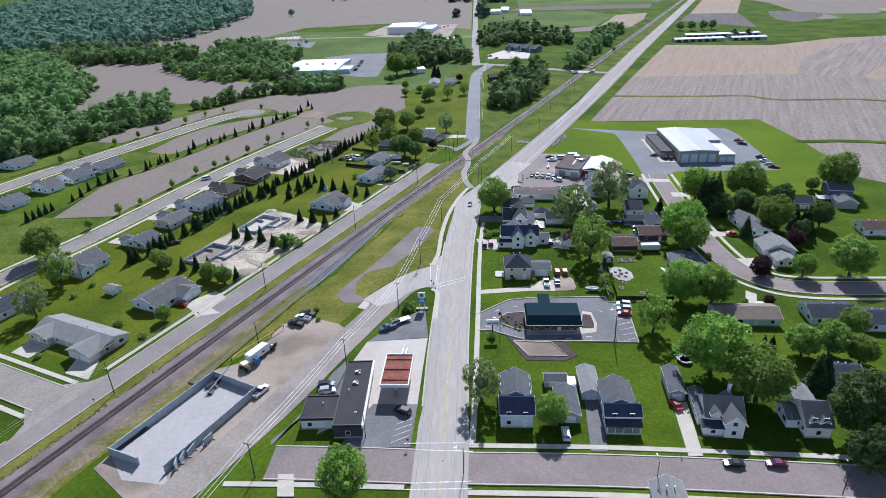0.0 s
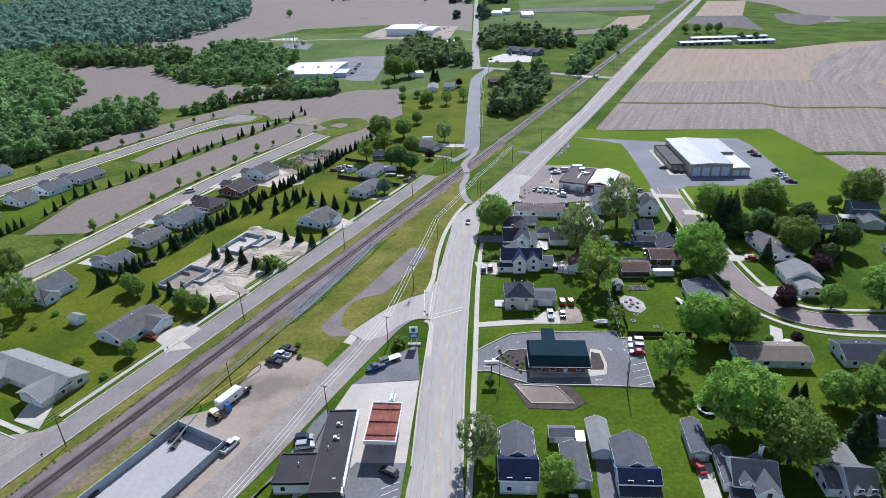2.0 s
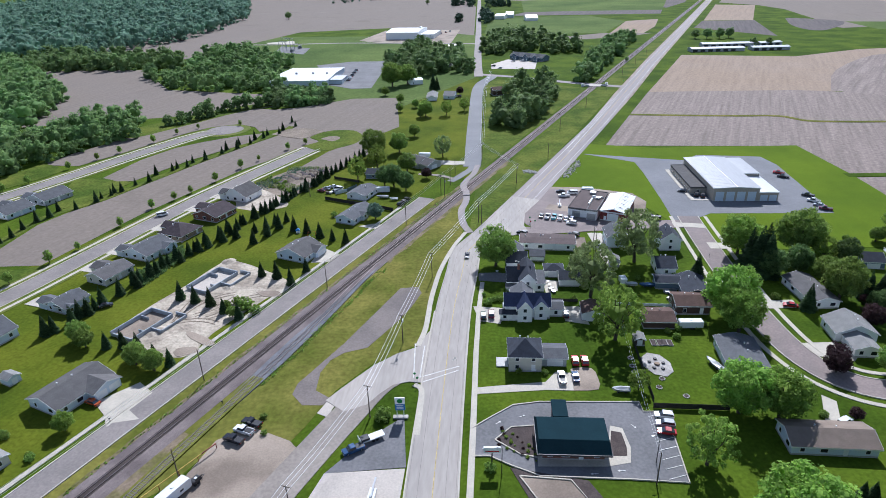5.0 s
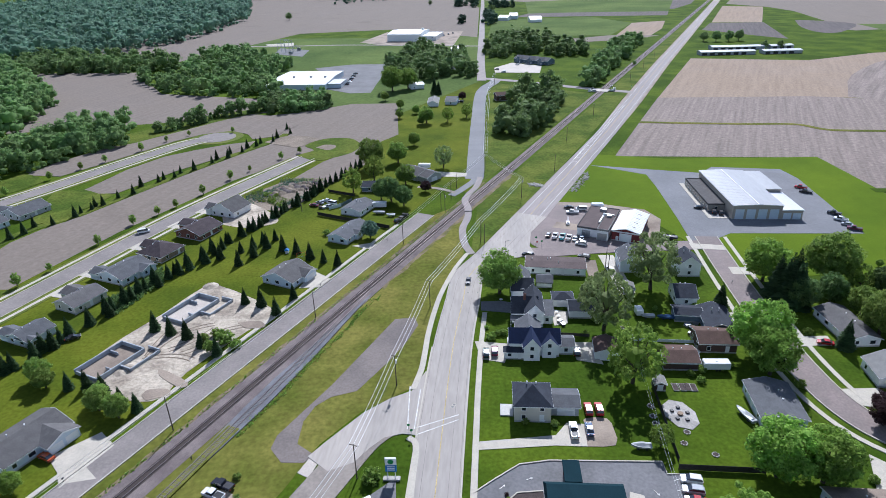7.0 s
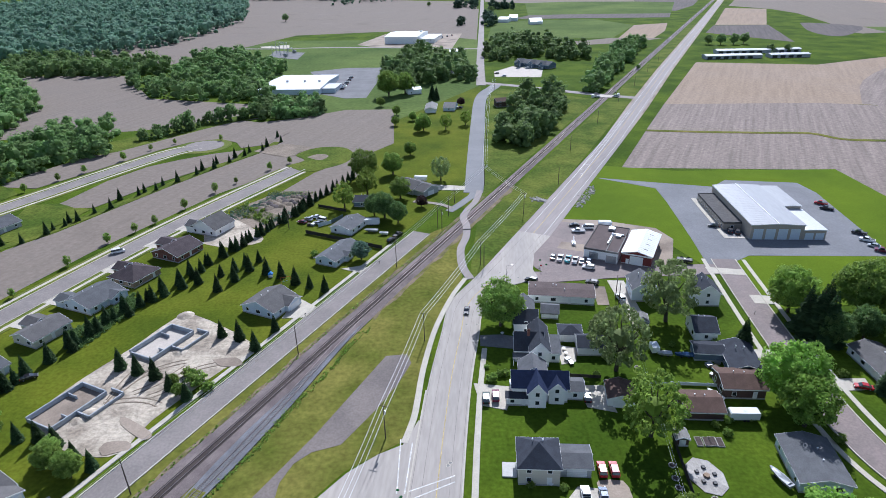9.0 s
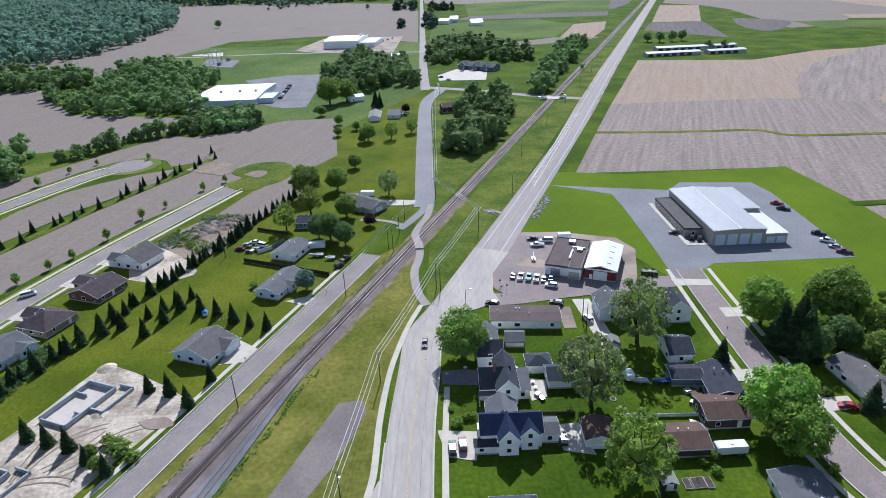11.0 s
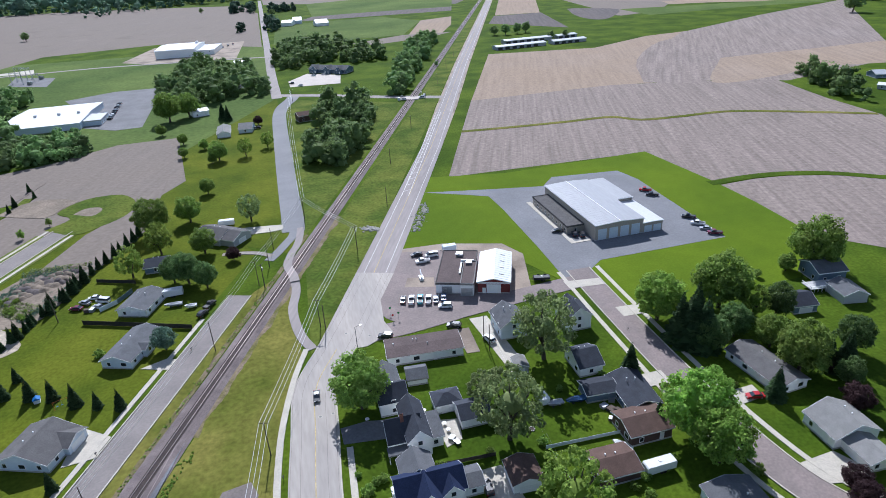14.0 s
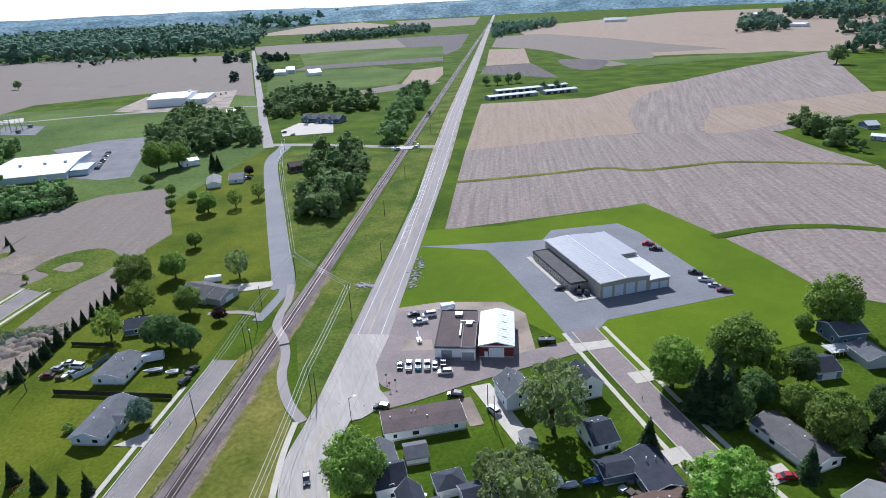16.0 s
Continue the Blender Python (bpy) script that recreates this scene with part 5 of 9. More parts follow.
# houses on the second street
ranch((-143.8, 216.2), (-134.9, 228.2), (-152.3, 224.1), BLUE_SIDING, SH_GREY, "light blue house with a grey roof", 66, 3.2, pitch=26, wing=(0.0, 0.4, 2, False), back=(0.05, 0.5, 3.5, 9))
ranch((-151.4, 183.1), (-152.7, 196.5), 11, BLUE_SIDING, SH_DARK, "pale blue house with a dark roof behind a tree", 66)
ranch((-127.8, 241.2), (-123.3, 250.0), 9.5, BLUE_SIDING, SH_GREY, "blue-grey ranch house with a slate roof", 66, wing=(0.0, 0.35, 1.5, False), back=(0.0, 0.5, 4.0, 8))
ranch((-122.5, 261.4), (-118.5, 273.9), (-132.3, 266.8), CREAM, SH_TAUPE, "cream ranch house with a brown-grey roof", 66, back=(0.45, 0.95, 4.5, 7))
ranch((-115.7, 281.7), (-109.7, 295.2), (-131.6, 291.4), BLUE_SIDING, SH_GREY, "pale blue ranch house with a long grey roof", 66, wing=(0.55, 1.0, 1.5, False), back=(0.0, 0.4, 3.5, 7))
ranch((-109.0, 300.8), (-103.7, 312.4), (-119.7, 309.2), BRICK_TAN, SH_PLUM, "tan house with a dark plum hipped roof", 66, roof="hip", pitch=26, back=(0.45, 0.95, 4.0, 8))
ranch((-99.7, 321.6), (-95.5, 335.0), (-113.1, 336.2), BRICK_RED, SH_PLUM, "dark red house with a dark roof", 66, back=(0.5, 1.0, 5.0, 8))
ranch((-93.2, 347.0), (-88.4, 358.3), (-104.8, 357.2), WHITE, SH_TAUPE, "new white house with a taupe roof", 66, 3.4, pitch=28, back=(0.0, 0.5, 3.0, 7))
# houses on the third street
ranch((-257.1, 363.5), (-250.7, 376.2), (-273.3, 374.4), BLUE_SIDING, SH_GREY, "pale house with a grey roof far off", 66)
ranch((-205.0, 332.9), (-200.0, 346.3), (-219.3, 344.4), BLUE_SIDING, SH_GREY, "pale blue house with a grey roof", 66, back=(0.5, 1.0, 4.0, 6))
ranch((-197.0, 351.1), (-191.5, 365.9), (-213.6, 364.1), GREY_SIDING, SH_GREY, "grey house with a long grey roof", 66, back=(0.0, 0.45, 4.0, 6))
ranch((-210.7, 317.8), (-207.6, 327.5), (-224.5, 326.6), WHITE, SH_TAUPE, "white house with a brown-grey roof", 66, 3.2, back=(0.4, 0.95, 3.5, 6))
ranch((-218.4, 294.4), (-213.3, 304.9), (-234.7, 305.5), BLUE_SIDING, SH_GREY, "blue-grey house with a grey roof", 66)
shed((-122.3, 200.9), (-120.3, 204.0), (-125.7, 202.8), BLUE_SIDING, SH_LIGHT, "small pale garden shed on a lawn", 64)

# houses along the cross street
m, w, d = site((13.7, 122.4), (21.9, 121.9), 7, TOWN)
h = thing("house", m, "light blue house with a grey shingle roof", "house")
block(h, 0, 0, w, d, 4.6, "gx", 33, BLUE_SIDING, SH_SHADE_BLUE, "flr")
block(h, 0.2, d - 0.5, w - 0.2, d + 9, 4.5, "gy", 30, BLUE_SIDING, SH_GREY, "lrb", base=False)
shed((28.4, 122.8), (34.2, 123.3), 11, GREY_SIDING, SH_GREY, "grey garage with a shingle roof beside a tree", TOWN, 2.7, name="garage", category="garage")
shed((27.6, 137.5), (33.5, 137.7), 3.6, GREY_SIDING, SH_GREY, "low grey garden shed", TOWN, 2.2, "gx", big_door=True)
shed((36.7, 131.7), (41.4, 131.6), 11, BLUE_SIDING, SH_LIGHT, "pale garage with a light roof", TOWN, 2.7, name="garage", category="garage")
m, w, d = site((39.8, 118.4), (48.4, 118.1), 6.5, TOWN)
h = thing("house", m, "blue house with a shade-blue front roof and porch", "house")
block(h, 0, 1.8, w, d, 4.4, "gx", 34, BLUE_SIDING, SH_SHADE_BLUE, "flr")
block(h, 0.4, d - 0.5, w - 0.4, d + 9, 4.2, "gy", 30, BLUE_SIDING, SH_GREY, "lrb", base=False)
part("porch_roof", Shape().add([(-0.3, -0.4, 2.6), (w + 0.3, -0.4, 2.6), (w + 0.3, 2.0, 3.4), (-0.3, 2.0, 3.4), (-0.3, -0.4, 2.45), (w + 0.3, -0.4, 2.45), (w + 0.3, 2.0, 3.25), (-0.3, 2.0, 3.25)], [(0, 1, 2, 3), (7, 6, 5, 4), (0, 4, 5, 1), (1, 5, 6, 2), (2, 6, 7, 3), (3, 7, 4, 0)]), SH_DARK, h)
part("porch_floor", Shape().box(0, -0.2, 0, w, 1.8, 0.5), DECK, h)
for k in range(5):
    part("porch_post", Shape().box(w * k / 4 * 0.96 + 0.1, -0.1, 0.5, w * k / 4 * 0.96 + 0.25, 0.05, 2.6), TRIM, h)
shed((59.7, 130.0), (63.8, 130.0), (60.3, 141.3), GREY_SIDING, SH_GREY, "long grey garage at the end of a drive", -8, 2.8, name="garage", category="garage")
m, w, d = site((62.9, 116.5), (72.9, 115.4), 10.5, -9)
h = thing("house", m, "white gabled house with a grey roof and chimney", "house")
block(h, w * 0.12, 2.2, w, d, 4.4, "gx", 38, WHITE, SH_GREY, "fr")
block(h, w * 0.52, -0.2, w * 0.98, d - 1, 4.6, "gy", 42, WHITE, SH_GREY, "f", base=False)
block(h, 0, 4, w * 0.3, d + 4, 3.0, "gy", 28, WHITE, SH_GREY, "lb", base=False)
block(h, 0.5, 0, w * 0.5, 2.4, 2.6, "shed", 14, WHITE, SH_DARK, "f")
block(h, w * 0.24, 1.8, w * 0.44, d / 2, 5.4, "gy", 40, WHITE, SH_GREY, "", z0=4.2, base=False)
chimney(h, w * 0.8, d - 1.0, 7.0, 2.2, TRIM)
m, w, d = site((87.6, 114.1), (93.6, 114.4), 10, -6)
h = thing("house", m, "white house with grey hipped wings and dormers", "house")
block(h, 0, 0, w, d, 3.6, "gx", 36, WHITE, SH_GREY, "flr")
block(h, -w * 0.5, d * 0.35, w * 0.5, d, 2.8, "gx", 24, WHITE, SH_GREY, "fl", base=False)
block(h, w * 0.35, d * 0.3, w * 1.05, d + 6, 3.4, "gy", 34, WHITE, SH_LIGHT, "rb", base=False)
block(h, w * 0.15, 0.5, w * 0.4, d / 2, 4.6, "gy", 38, WHITE, SH_GREY, "f", z0=3.4, base=False, floors=1)
block(h, w * 0.6, 0.5, w * 0.85, d / 2, 4.6, "gy", 38, WHITE, SH_GREY, "f", z0=3.4, base=False, floors=1)
ranch((44.0, 90.9), (50.6, 90.6), 9, BLUE_SIDING, SH_LIGHT, "pale blue house south of the street", -4, 2.8, roof="gy", pitch=30)
ranch((105.7, 131.5), (113.5, 132.9), 9, GREY_SIDING, SH_DARK, "grey house with a dark roof under trees", -4)

# houses by the east street
ranch((87.2, 165.2), (106.9, 163.7), 9, BLUE_SIDING, SH_TAN, "long pale ranch house with a tan roof", -6)
ranch((116.9, 164.4), (130.6, 161.1), 10, BLUE_SIDING, SH_DARK, "pale ranch house with a dark roof", -6)
ranch((131.1, 159.1), (142.1, 157.1), 10, BLUE_SIDING, SH_DARK, "pale ranch house with a dark grey roof", -6)
ranch((127.8, 249.2), (128.1, 230.4), 9.5, WHITE, SH_TAUPE, "long white ranch house with a taupe roof", None, pitch=18)
h, w, d = ranch((125.9, 220.9), (124.7, 211.3), 12, WHITE, SH_LIGHT, "white house with a pale grey roof and garage", None, 3.2, roof="gx", pitch=26)
block(h, w - 1, 2, w + 8, 9, 2.8, "gx", 22, WHITE, SH_LIGHT, "r")
garage_door(h, side_pose(w - 1, 2, w + 8, 9, "f", 4.8, 0.05), 4.8)
h, w, d = ranch((88.1, 237.8), (96.9, 238.3), (92.2, 251.7), SLATE_SIDING, SH_DARK, "slate blue house with a dark roof", TOWN - 4, 3.0, roof="gy", pitch=20)
block(h, -8, d - 6, 0.2, d, 2.8, "gx", 16, SLATE_SIDING, SH_DARK, "")
h, w, d = ranch((82.5, 229.2), (93.5, 229.3), 9, BROWN_SIDING, SH_BROWN, "dark brown house with a brown roof", TOWN, 3.4, pitch=18)
h, w, d = ranch((69.3, 221.4), (79.0, 221.0), 8.5, BROWN_SIDING, SH_BROWN, "dark brown garage with a brown shingle roof", TOWN, 2.8, pitch=16, wins="r")
ranch((87.7, 211.8), (85.7, 197.1), 11, BLUE_SIDING, SH_GREY, "low blue house with a mottled grey roof", None, 3.0, pitch=14, roof="gx")
shed((63.6, 212.2), (66.6, 212.1), 3.5, BROWN_SIDING, SH_LIGHT, "small garden shed with a grey roof", TOWN)
h, w, d = ranch((93.3, 279.0), (101.2, 276.9), 9, WHITE, SH_DARK, "tall white gabled house", TOWN, 5.0, roof="gy", pitch=38)
h, w, d = ranch((85.2, 256.7), (92.1, 257.4), 10, WHITE, SH_DARK, "small white house with a dark roof", TOWN, 3.2, roof="gx", pitch=26)
h, w, d = ranch((72.7, 282.3), (81.2, 282.0), 10, BLUE_SIDING, SH_GREY, "pale blue house behind tall trees", TOWN, 4.8, roof="gy", pitch=34)
shed((69.6, 265.6), (73.2, 265.0), 5, GREY_SIDING, SH_LIGHT, "small shed at the end of an alley", None)
shed((162.6, 258.2), (170.2, 256.9), 9, SLATE_SIDING, SH_DARK, "slate blue garage on a lawn", -12, 2.8, "gx", name="garage", category="garage")
shed((183.6, 265.6), (181.2, 256.8), 8, GREY_SIDING, SH_GREY, "long grey gabled outbuilding on a lawn", None, 3.0, "gx", big_door=False, name="outbuilding", category="outbuilding")
h, w, d = ranch((184.8, 270.4), (194.4, 266.7), 10, SLATE_SIDING, SH_GREY, "grey house with a white deck", -12, 4.2, roof="gx", pitch=22)
part("deck", Shape().box(-6, -5, 1.2, w * 0.5, 0, 1.4), DECK, h)
for k in range(9):
    part("deck_baluster", Shape().box(-6 + k * (w * 0.5 + 6) / 8 - 0.06, -5, 0.0, -6 + k * (w * 0.5 + 6) / 8 + 0.06, -4.88, 2.3), TRIM, h)
part("deck_rail", Shape().box(-6, -5.02, 2.25, w * 0.5, -4.86, 2.38).box(-6.05, -5, 2.25, -5.9, 0, 2.38), TRIM, h)
part("deck_stair", Shape().box(w * 0.5, -6.5, 0, w * 0.5 + 3, -5, 0.4).box(w * 0.5, -5.0, 0, w * 0.5 + 1.6, -3.6, 0.8), TRIM, h)
ranch((174.3, 227.5), (184.5, 224.9), 10, WHITE, SH_BROWN, "white house with a brown roof", -8)

# houses along the main street
m, w, d = site((37.1, 283.6), (59.3, 280.3), 9.6, -9)
b = thing("shop_building", m, "long low white building with a brown roof", "building")
block(b, 0, 0, w, d, 2.9, "gx", 4, WHITE, ROOF_BROWN, "fr", 0.3, step=5)
vents(b, [(w * 0.1, d * 0.6, 3.4), (w * 0.42, d * 0.7, 3.4), (w * 0.37, d * 0.72, 3.4), (w * 0.55, d * 0.4, 3.4)])
h, w, d = ranch((29.7, 263.4), (36.9, 262.5), 8, WHITE, SH_DARK, "white house with steep dark roofs", TOWN, 4.4, pitch=34)
block(h, 0.3, d - 1, w - 0.5, d + 8, 3.6, "gy", 38, WHITE, SH_GREY, "lr", base=False)
b, w, d = shed((39.8, 272.7), (45.3, 271.9), 6, WHITE, SH_GREY, "low white outbuilding beside a house", -9, 2.2, "gx", big_door=False, name="outbuilding", trim=SH_LIGHT, category="outbuilding")
m, w, d = site((28.2, 247.7), (41.3, 245.9), 10, TOWN)
h = thing("house", m, "white Victorian house with dark steep gables", "house")
block(h, 0, 1.5, w * 0.62, d, 4.2, "gx", 40, WHITE, SH_DARK, "fl")
block(h, w * 0.33, -0.6, w * 0.75, d + 3, 5.4, "gy", 46, WHITE, SH_DARK, "fb", base=False)
block(h, w * 0.72, 1.5, w, d - 1, 3.2, "shed", 12, WHITE, SH_GREY, "fr", base=False)
part("porch_roof", Shape().add([(-0.8, -1.0, 2.7), (w * 0.34, -1.0, 2.7), (w * 0.34, 1.5, 3.3), (-0.8, 1.5, 3.3), (-0.8, -1.0, 2.55), (w * 0.34, -1.0, 2.55), (w * 0.34, 1.5, 3.15), (-0.8, 1.5, 3.15)], [(0, 1, 2, 3), (7, 6, 5, 4), (0, 4, 5, 1), (1, 5, 6, 2), (2, 6, 7, 3), (3, 7, 4, 0)]), SH_GREY, h)
for k in range(4):
    part("porch_post", Shape().box(-0.6 + k * 1.9, -0.9, 0, -0.45 + k * 1.9, -0.75, 2.6), TRIM, h)
chimney(h, w * 0.3, d * 0.5, 8, 1.2)
shed((43.3, 259.0), (50.4, 257.8), 6, WHITE, SH_DARK, "white garage with a dark hipped roof", TOWN, 2.8, "hip", 26, name="garage", category="garage")
shed((47.6, 251.4), (55.3, 250.1), 7.5, WHITE, SH_DARK, "white garage with a black roof", TOWN, 2.8, "gx", 26, name="garage", category="garage", big_door=False)
m, w, d = site((25.5, 230.6), (40.1, 227.6), 8.5, TOWN)
h = thing("house", m, "white house with twin gables and a shade-blue roof", "house")
block(h, 0, 1.0, w, d, 4.8, "gx", 36, WHITE, SH_SHADE_BLUE, "lr")
block(h, w * 0.28, -1.5, w * 0.6, d * 0.6, 5.0, "gy", 50, WHITE, SH_SHADE_BLUE, "f", base=False)
block(h, w * 0.66, 0.2, w * 0.94, d * 0.6, 4.9, "gy", 44, WHITE, SH_SHADE_BLUE, "f", base=False)
block(h, w * 0.15, d - 1, w * 0.65, d + 5.5, 4.0, "gy", 36, WHITE, SH_GREY, "lrb", base=False)
block(h, w, 2.2, w + 4.4, d - 0.5, 2.9, "gx", 18, WHITE, SH_GREY, "fr")
block(h, -1.6, -0.8, w * 0.3, 1.2, 2.6, "shed", 16, WHITE, SH_DARK, "f")
shed((50.6, 227.3), (57.6, 226.5), (51.1, 234.9), WHITE, SH_BROWN, "white garage with a dark brown roof", TOWN - 3, 2.8, name="garage", category="garage", pitch=20)
h, w, d = ranch((23.6, 201.1), (33.0, 200.8), 9.5, CREAM, SH_DARK, "square cream house with a dark hipped roof", TOWN, 5.4, roof="hip", pitch=34)
block(h, w, d * 0.3, w + 7.5, d + 0.5, 2.9, "gx", 14, GREY_SIDING, SH_GREY, "r")
garage_door(h, side_pose(w, d * 0.3, w + 7.5, d + 0.5, "f", 4.2, 0.05), 4.6)
part("deck", Shape().box(-3.6, 2, 0, -0.2, 6.5, 0.35), DECK, h)

# bank with a drive-through
m, w, d = site((26.9, 164.9), (43.2, 164.1), 12, TOWN)
b = thing("bank", m, "low brick bank under a dark green metal roof", "bank")
block(b, 0.8, 1.2, w - 0.8, d, 3.3, "flat", 0, BRICK_RED, ROOF_BLACK, "flr", trim=TEAL, step=3.6)
part("mansard_roof", Shape().loft([[(-0.6, -0.6, 3.3), (w + 0.6, -0.6, 3.3), (w + 0.6, d + 0.6, 3.3), (-0.6, d + 0.6, 3.3)], [(-0.2, 2.2, 5.4), (w + 0.2, 2.2, 5.4), (w + 0.2, d - 2, 5.4), (-0.2, d - 2, 5.4)]]), TEAL, b, "dark green standing-seam roof")
part("roof_edge", Shape().box(-0.7, -0.75, 2.95, w + 0.7, -0.55, 3.35).box(-0.75, -0.6, 2.95, -0.6, d + 0.6, 3.35).box(w + 0.6, -0.6, 2.95, w + 0.75, d + 0.6, 3.35), DARKMETAL, b)
for k in range(34):
    part("roof_seam", Shape().add([(0, -0.62, 3.36), (0.06, -0.62, 3.36), (0.06, 2.2, 5.46), (0, 2.2, 5.46), (0, -0.62, 3.30), (0.06, -0.62, 3.30), (0.06, 2.2, 5.40), (0, 2.2, 5.40)], [(0, 1, 2, 3), (7, 6, 5, 4), (0, 4, 5, 1), (1, 5, 6, 2), (2, 6, 7, 3), (3, 7, 4, 0)]).mesh("roof_seam", TEAL) if k == 0 else bpy.data.meshes["roof_seam"], TEAL, b, "", pose(-0.3 + k * (w + 0.6) / 33, 0, 0))
part("canopy", Shape().box(w * 0.26, d + 0.4, 3.1, w * 0.5, d + 7, 3.7), TEAL, b, "drive-through canopy")
part("canopy_column", Shape().box(w * 0.28, d + 6, 0, w * 0.28 + 0.5, d + 6.5, 3.1), BRICK_RED, b)
part("canopy_column", Shape().box(w * 0.46, d + 6, 0, w * 0.46 + 0.5, d + 6.5, 3.1), BRICK_RED, b)

# petrol station shop and canopy
m, w, d = site((-28.9, 120.9), (-21.6, 120.7), 27, -1.5)
b = thing("station_shop", m, "petrol station shop with shade-dark walls, black roof and white wing", "shop")
block(b, 0, 0, w, d, 3.9, "flat", 0, SHADED_FRONT, ROOF_BLACK, "fr", trim=DARKMETAL, step=4)
block(b, -9.0, 3.5, -0.05, 12.5, 3.3, "flat", 0, WHITE, ROOF_BLACK, "f", trim=DARKMETAL, step=3)
part("awning", Shape().loft([[(w, -0.3, 3.3), (w + 0.5, -0.3, 3.2), (w + 0.5, -0.3, 4.1), (w, -0.3, 4.35)], [(w, d + 0.2, 3.3), (w + 0.5, d + 0.2, 3.2), (w + 0.5, d + 0.2, 4.1), (w, d + 0.2, 4.35)]]), TRIM, b, "white front fascia awning")
for x, y in ((w * 0.5, d * 0.62), (w * 0.5, d * 0.8)):
    part("roof_unit", Shape().box(x - 0.75, y - 0.4, 4.0, x + 0.1, y + 0.5, 4.7).tube((x - 0.3, y, 4.7), (x - 0.3, y, 4.8), 0.3, n=12).box(x + 0.3, y - 0.6, 4.0, x + 0.8, y - 0.1, 4.5).tube((x + 0.55, y + 0.5, 4.0), (x + 0.55, y + 0.5, 4.8), 0.14, n=8), GALV, b, "grey rooftop air unit")
vents(b, [(w * 0.3, d * 0.5, 4.2), (-4, 9, 3.6)])
m, w, d = site((-17.8, 134.8), (-10.3, 134.8), (-15.0, 148.8), TOWN)
b = thing("fuel_canopy", m, "fuel canopy with an uncovered rust-red roof deck", "canopy")
part("deck", Shape().box(0, 0, 4.7, w, d, 5.15), RUST, b, "rust-red roof deck")
for x0, y0, x1, y1 in ((-0.25, -0.25, w + 0.25, 0), (-0.25, d, w + 0.25, d + 0.25), (-0.25, 0, 0, d), (w, 0, w + 0.25, d)):
    part("fascia", Shape().box(x0, y0, 4.5, x1, y1, 5.5), TRIM, b)
for k in range(7):
    part("deck_rib", Shape().box(w * (k + 0.5) / 7 - 0.08, 0.1, 5.14, w * (k + 0.5) / 7 + 0.08, d - 0.1, 5.34), RUST, b)
for y in (d * 0.16, d * 0.5, d * 0.84):
    part("deck_beam", Shape().box(0.1, y - 0.15, 5.14, w - 0.1, y + 0.15, 5.45), RUST, b)
for y in (d * 0.2, d * 0.8):
    part("column", Shape().box(w / 2 - 0.25, y - 0.25, 0, w / 2 + 0.25, y + 0.25, 4.7), TRIM, b)
    part("pump_island", Shape().box(w / 2 - 0.6, y - 1.8, 0, w / 2 + 0.6, y + 1.8, 0.2), APRON, b)
    part("fuel_pump", Shape().box(w / 2 - 0.35, y - 1.2, 0.2, w / 2 + 0.35, y - 0.5, 1.9), GALV, b)

# body shop and red shed
m, w, d = site((63.7, 317.9), (75.4, 312.2), 25.5, -26)
b = thing("body_shop", m, "flat-roofed body shop with a brown roof", "workshop")
block(b, 0, 0, w, d, 4.2, "flat", 0, WHITE, ROOF_BROWN, "fl", trim=SH_TAUPE, step=4.5)
block(b, w * 0.68, -1.5, w + 0.4, d * 0.6, 4.9, "flat", 0, WHITE, ROOF_BROWN, "", trim=SH_LIGHT)
garage_door(b, pose(w * 0.85, -1.5, 0.05), 4.0, 3.2, GALV)
garage_door(b, pose(w * 0.3, 0, 0.05), 3.6, 3.0, GALV)
part("roof_unit", Shape().box(w * 0.4, d * 0.8, 4.2, w * 0.6, d * 0.9, 5.4), GALV, b)
part("roof_unit", Shape().box(w * 0.74, d * 0.5, 5.0, w * 0.9, d * 0.58, 5.9), GALV, b)
part("roof_duct", Shape().box(w * 0.58, d * 0.26, 4.5, w * 0.63, d * 0.6, 5.0).box(w * 0.58, d * 0.6, 4.5, w * 0.95, d * 0.63, 5.6), TRIM, b, "white rooftop duct")
m, w, d = site((77.2, 312.2), (87.3, 307.3), 22.8, -26)
b = thing("red_shed", m, "red metal shed with a white ribbed roof", "shed")
block(b, 0, 0, w, d, 4.6, "gy", 14, RED_METAL, ROOF_WHITE, "", 0.4)
part("gable_panel", Shape().box(0.05, -0.04, 3.9, w - 0.05, 0.02, 4.5), TRIM, b)
garage_door(b, pose(w * 0.5, 0, 0.05), 5.0, 3.6)
door(b, pose(w * 0.2, 0, 0.05))
for k in range(14):
    y = d * (k + 0.5) / 14
    for s in (-1, 1):
        z = lambda x: 4.6 + math.tan(radians(14)) * (w / 2 - abs(x - w / 2)) + 0.22
        part("roof_rib", Shape().loft([[(x, yy, z(x) + q) for yy, q in ((y - 0.05, 0), (y + 0.05, 0), (y + 0.05, 0.05), (y - 0.05, 0.05))] for x in ((-0.4, w / 2) if s < 0 else (w / 2, w + 0.4))]), ROOF_STEEL, b)
for k in range(4):
    part("skylight", Shape().loft([[(w * 0.66, d * (0.15 + 0.22 * k), z(w * 0.66) + 0.03), (w * 0.66, d * (0.18 + 0.22 * k), z(w * 0.66) + 0.03)], [(w * 0.8, d * (0.15 + 0.22 * k), z(w * 0.8) + 0.03), (w * 0.8, d * (0.18 + 0.22 * k), z(w * 0.8) + 0.03)]], False), SH_LIGHT, b)

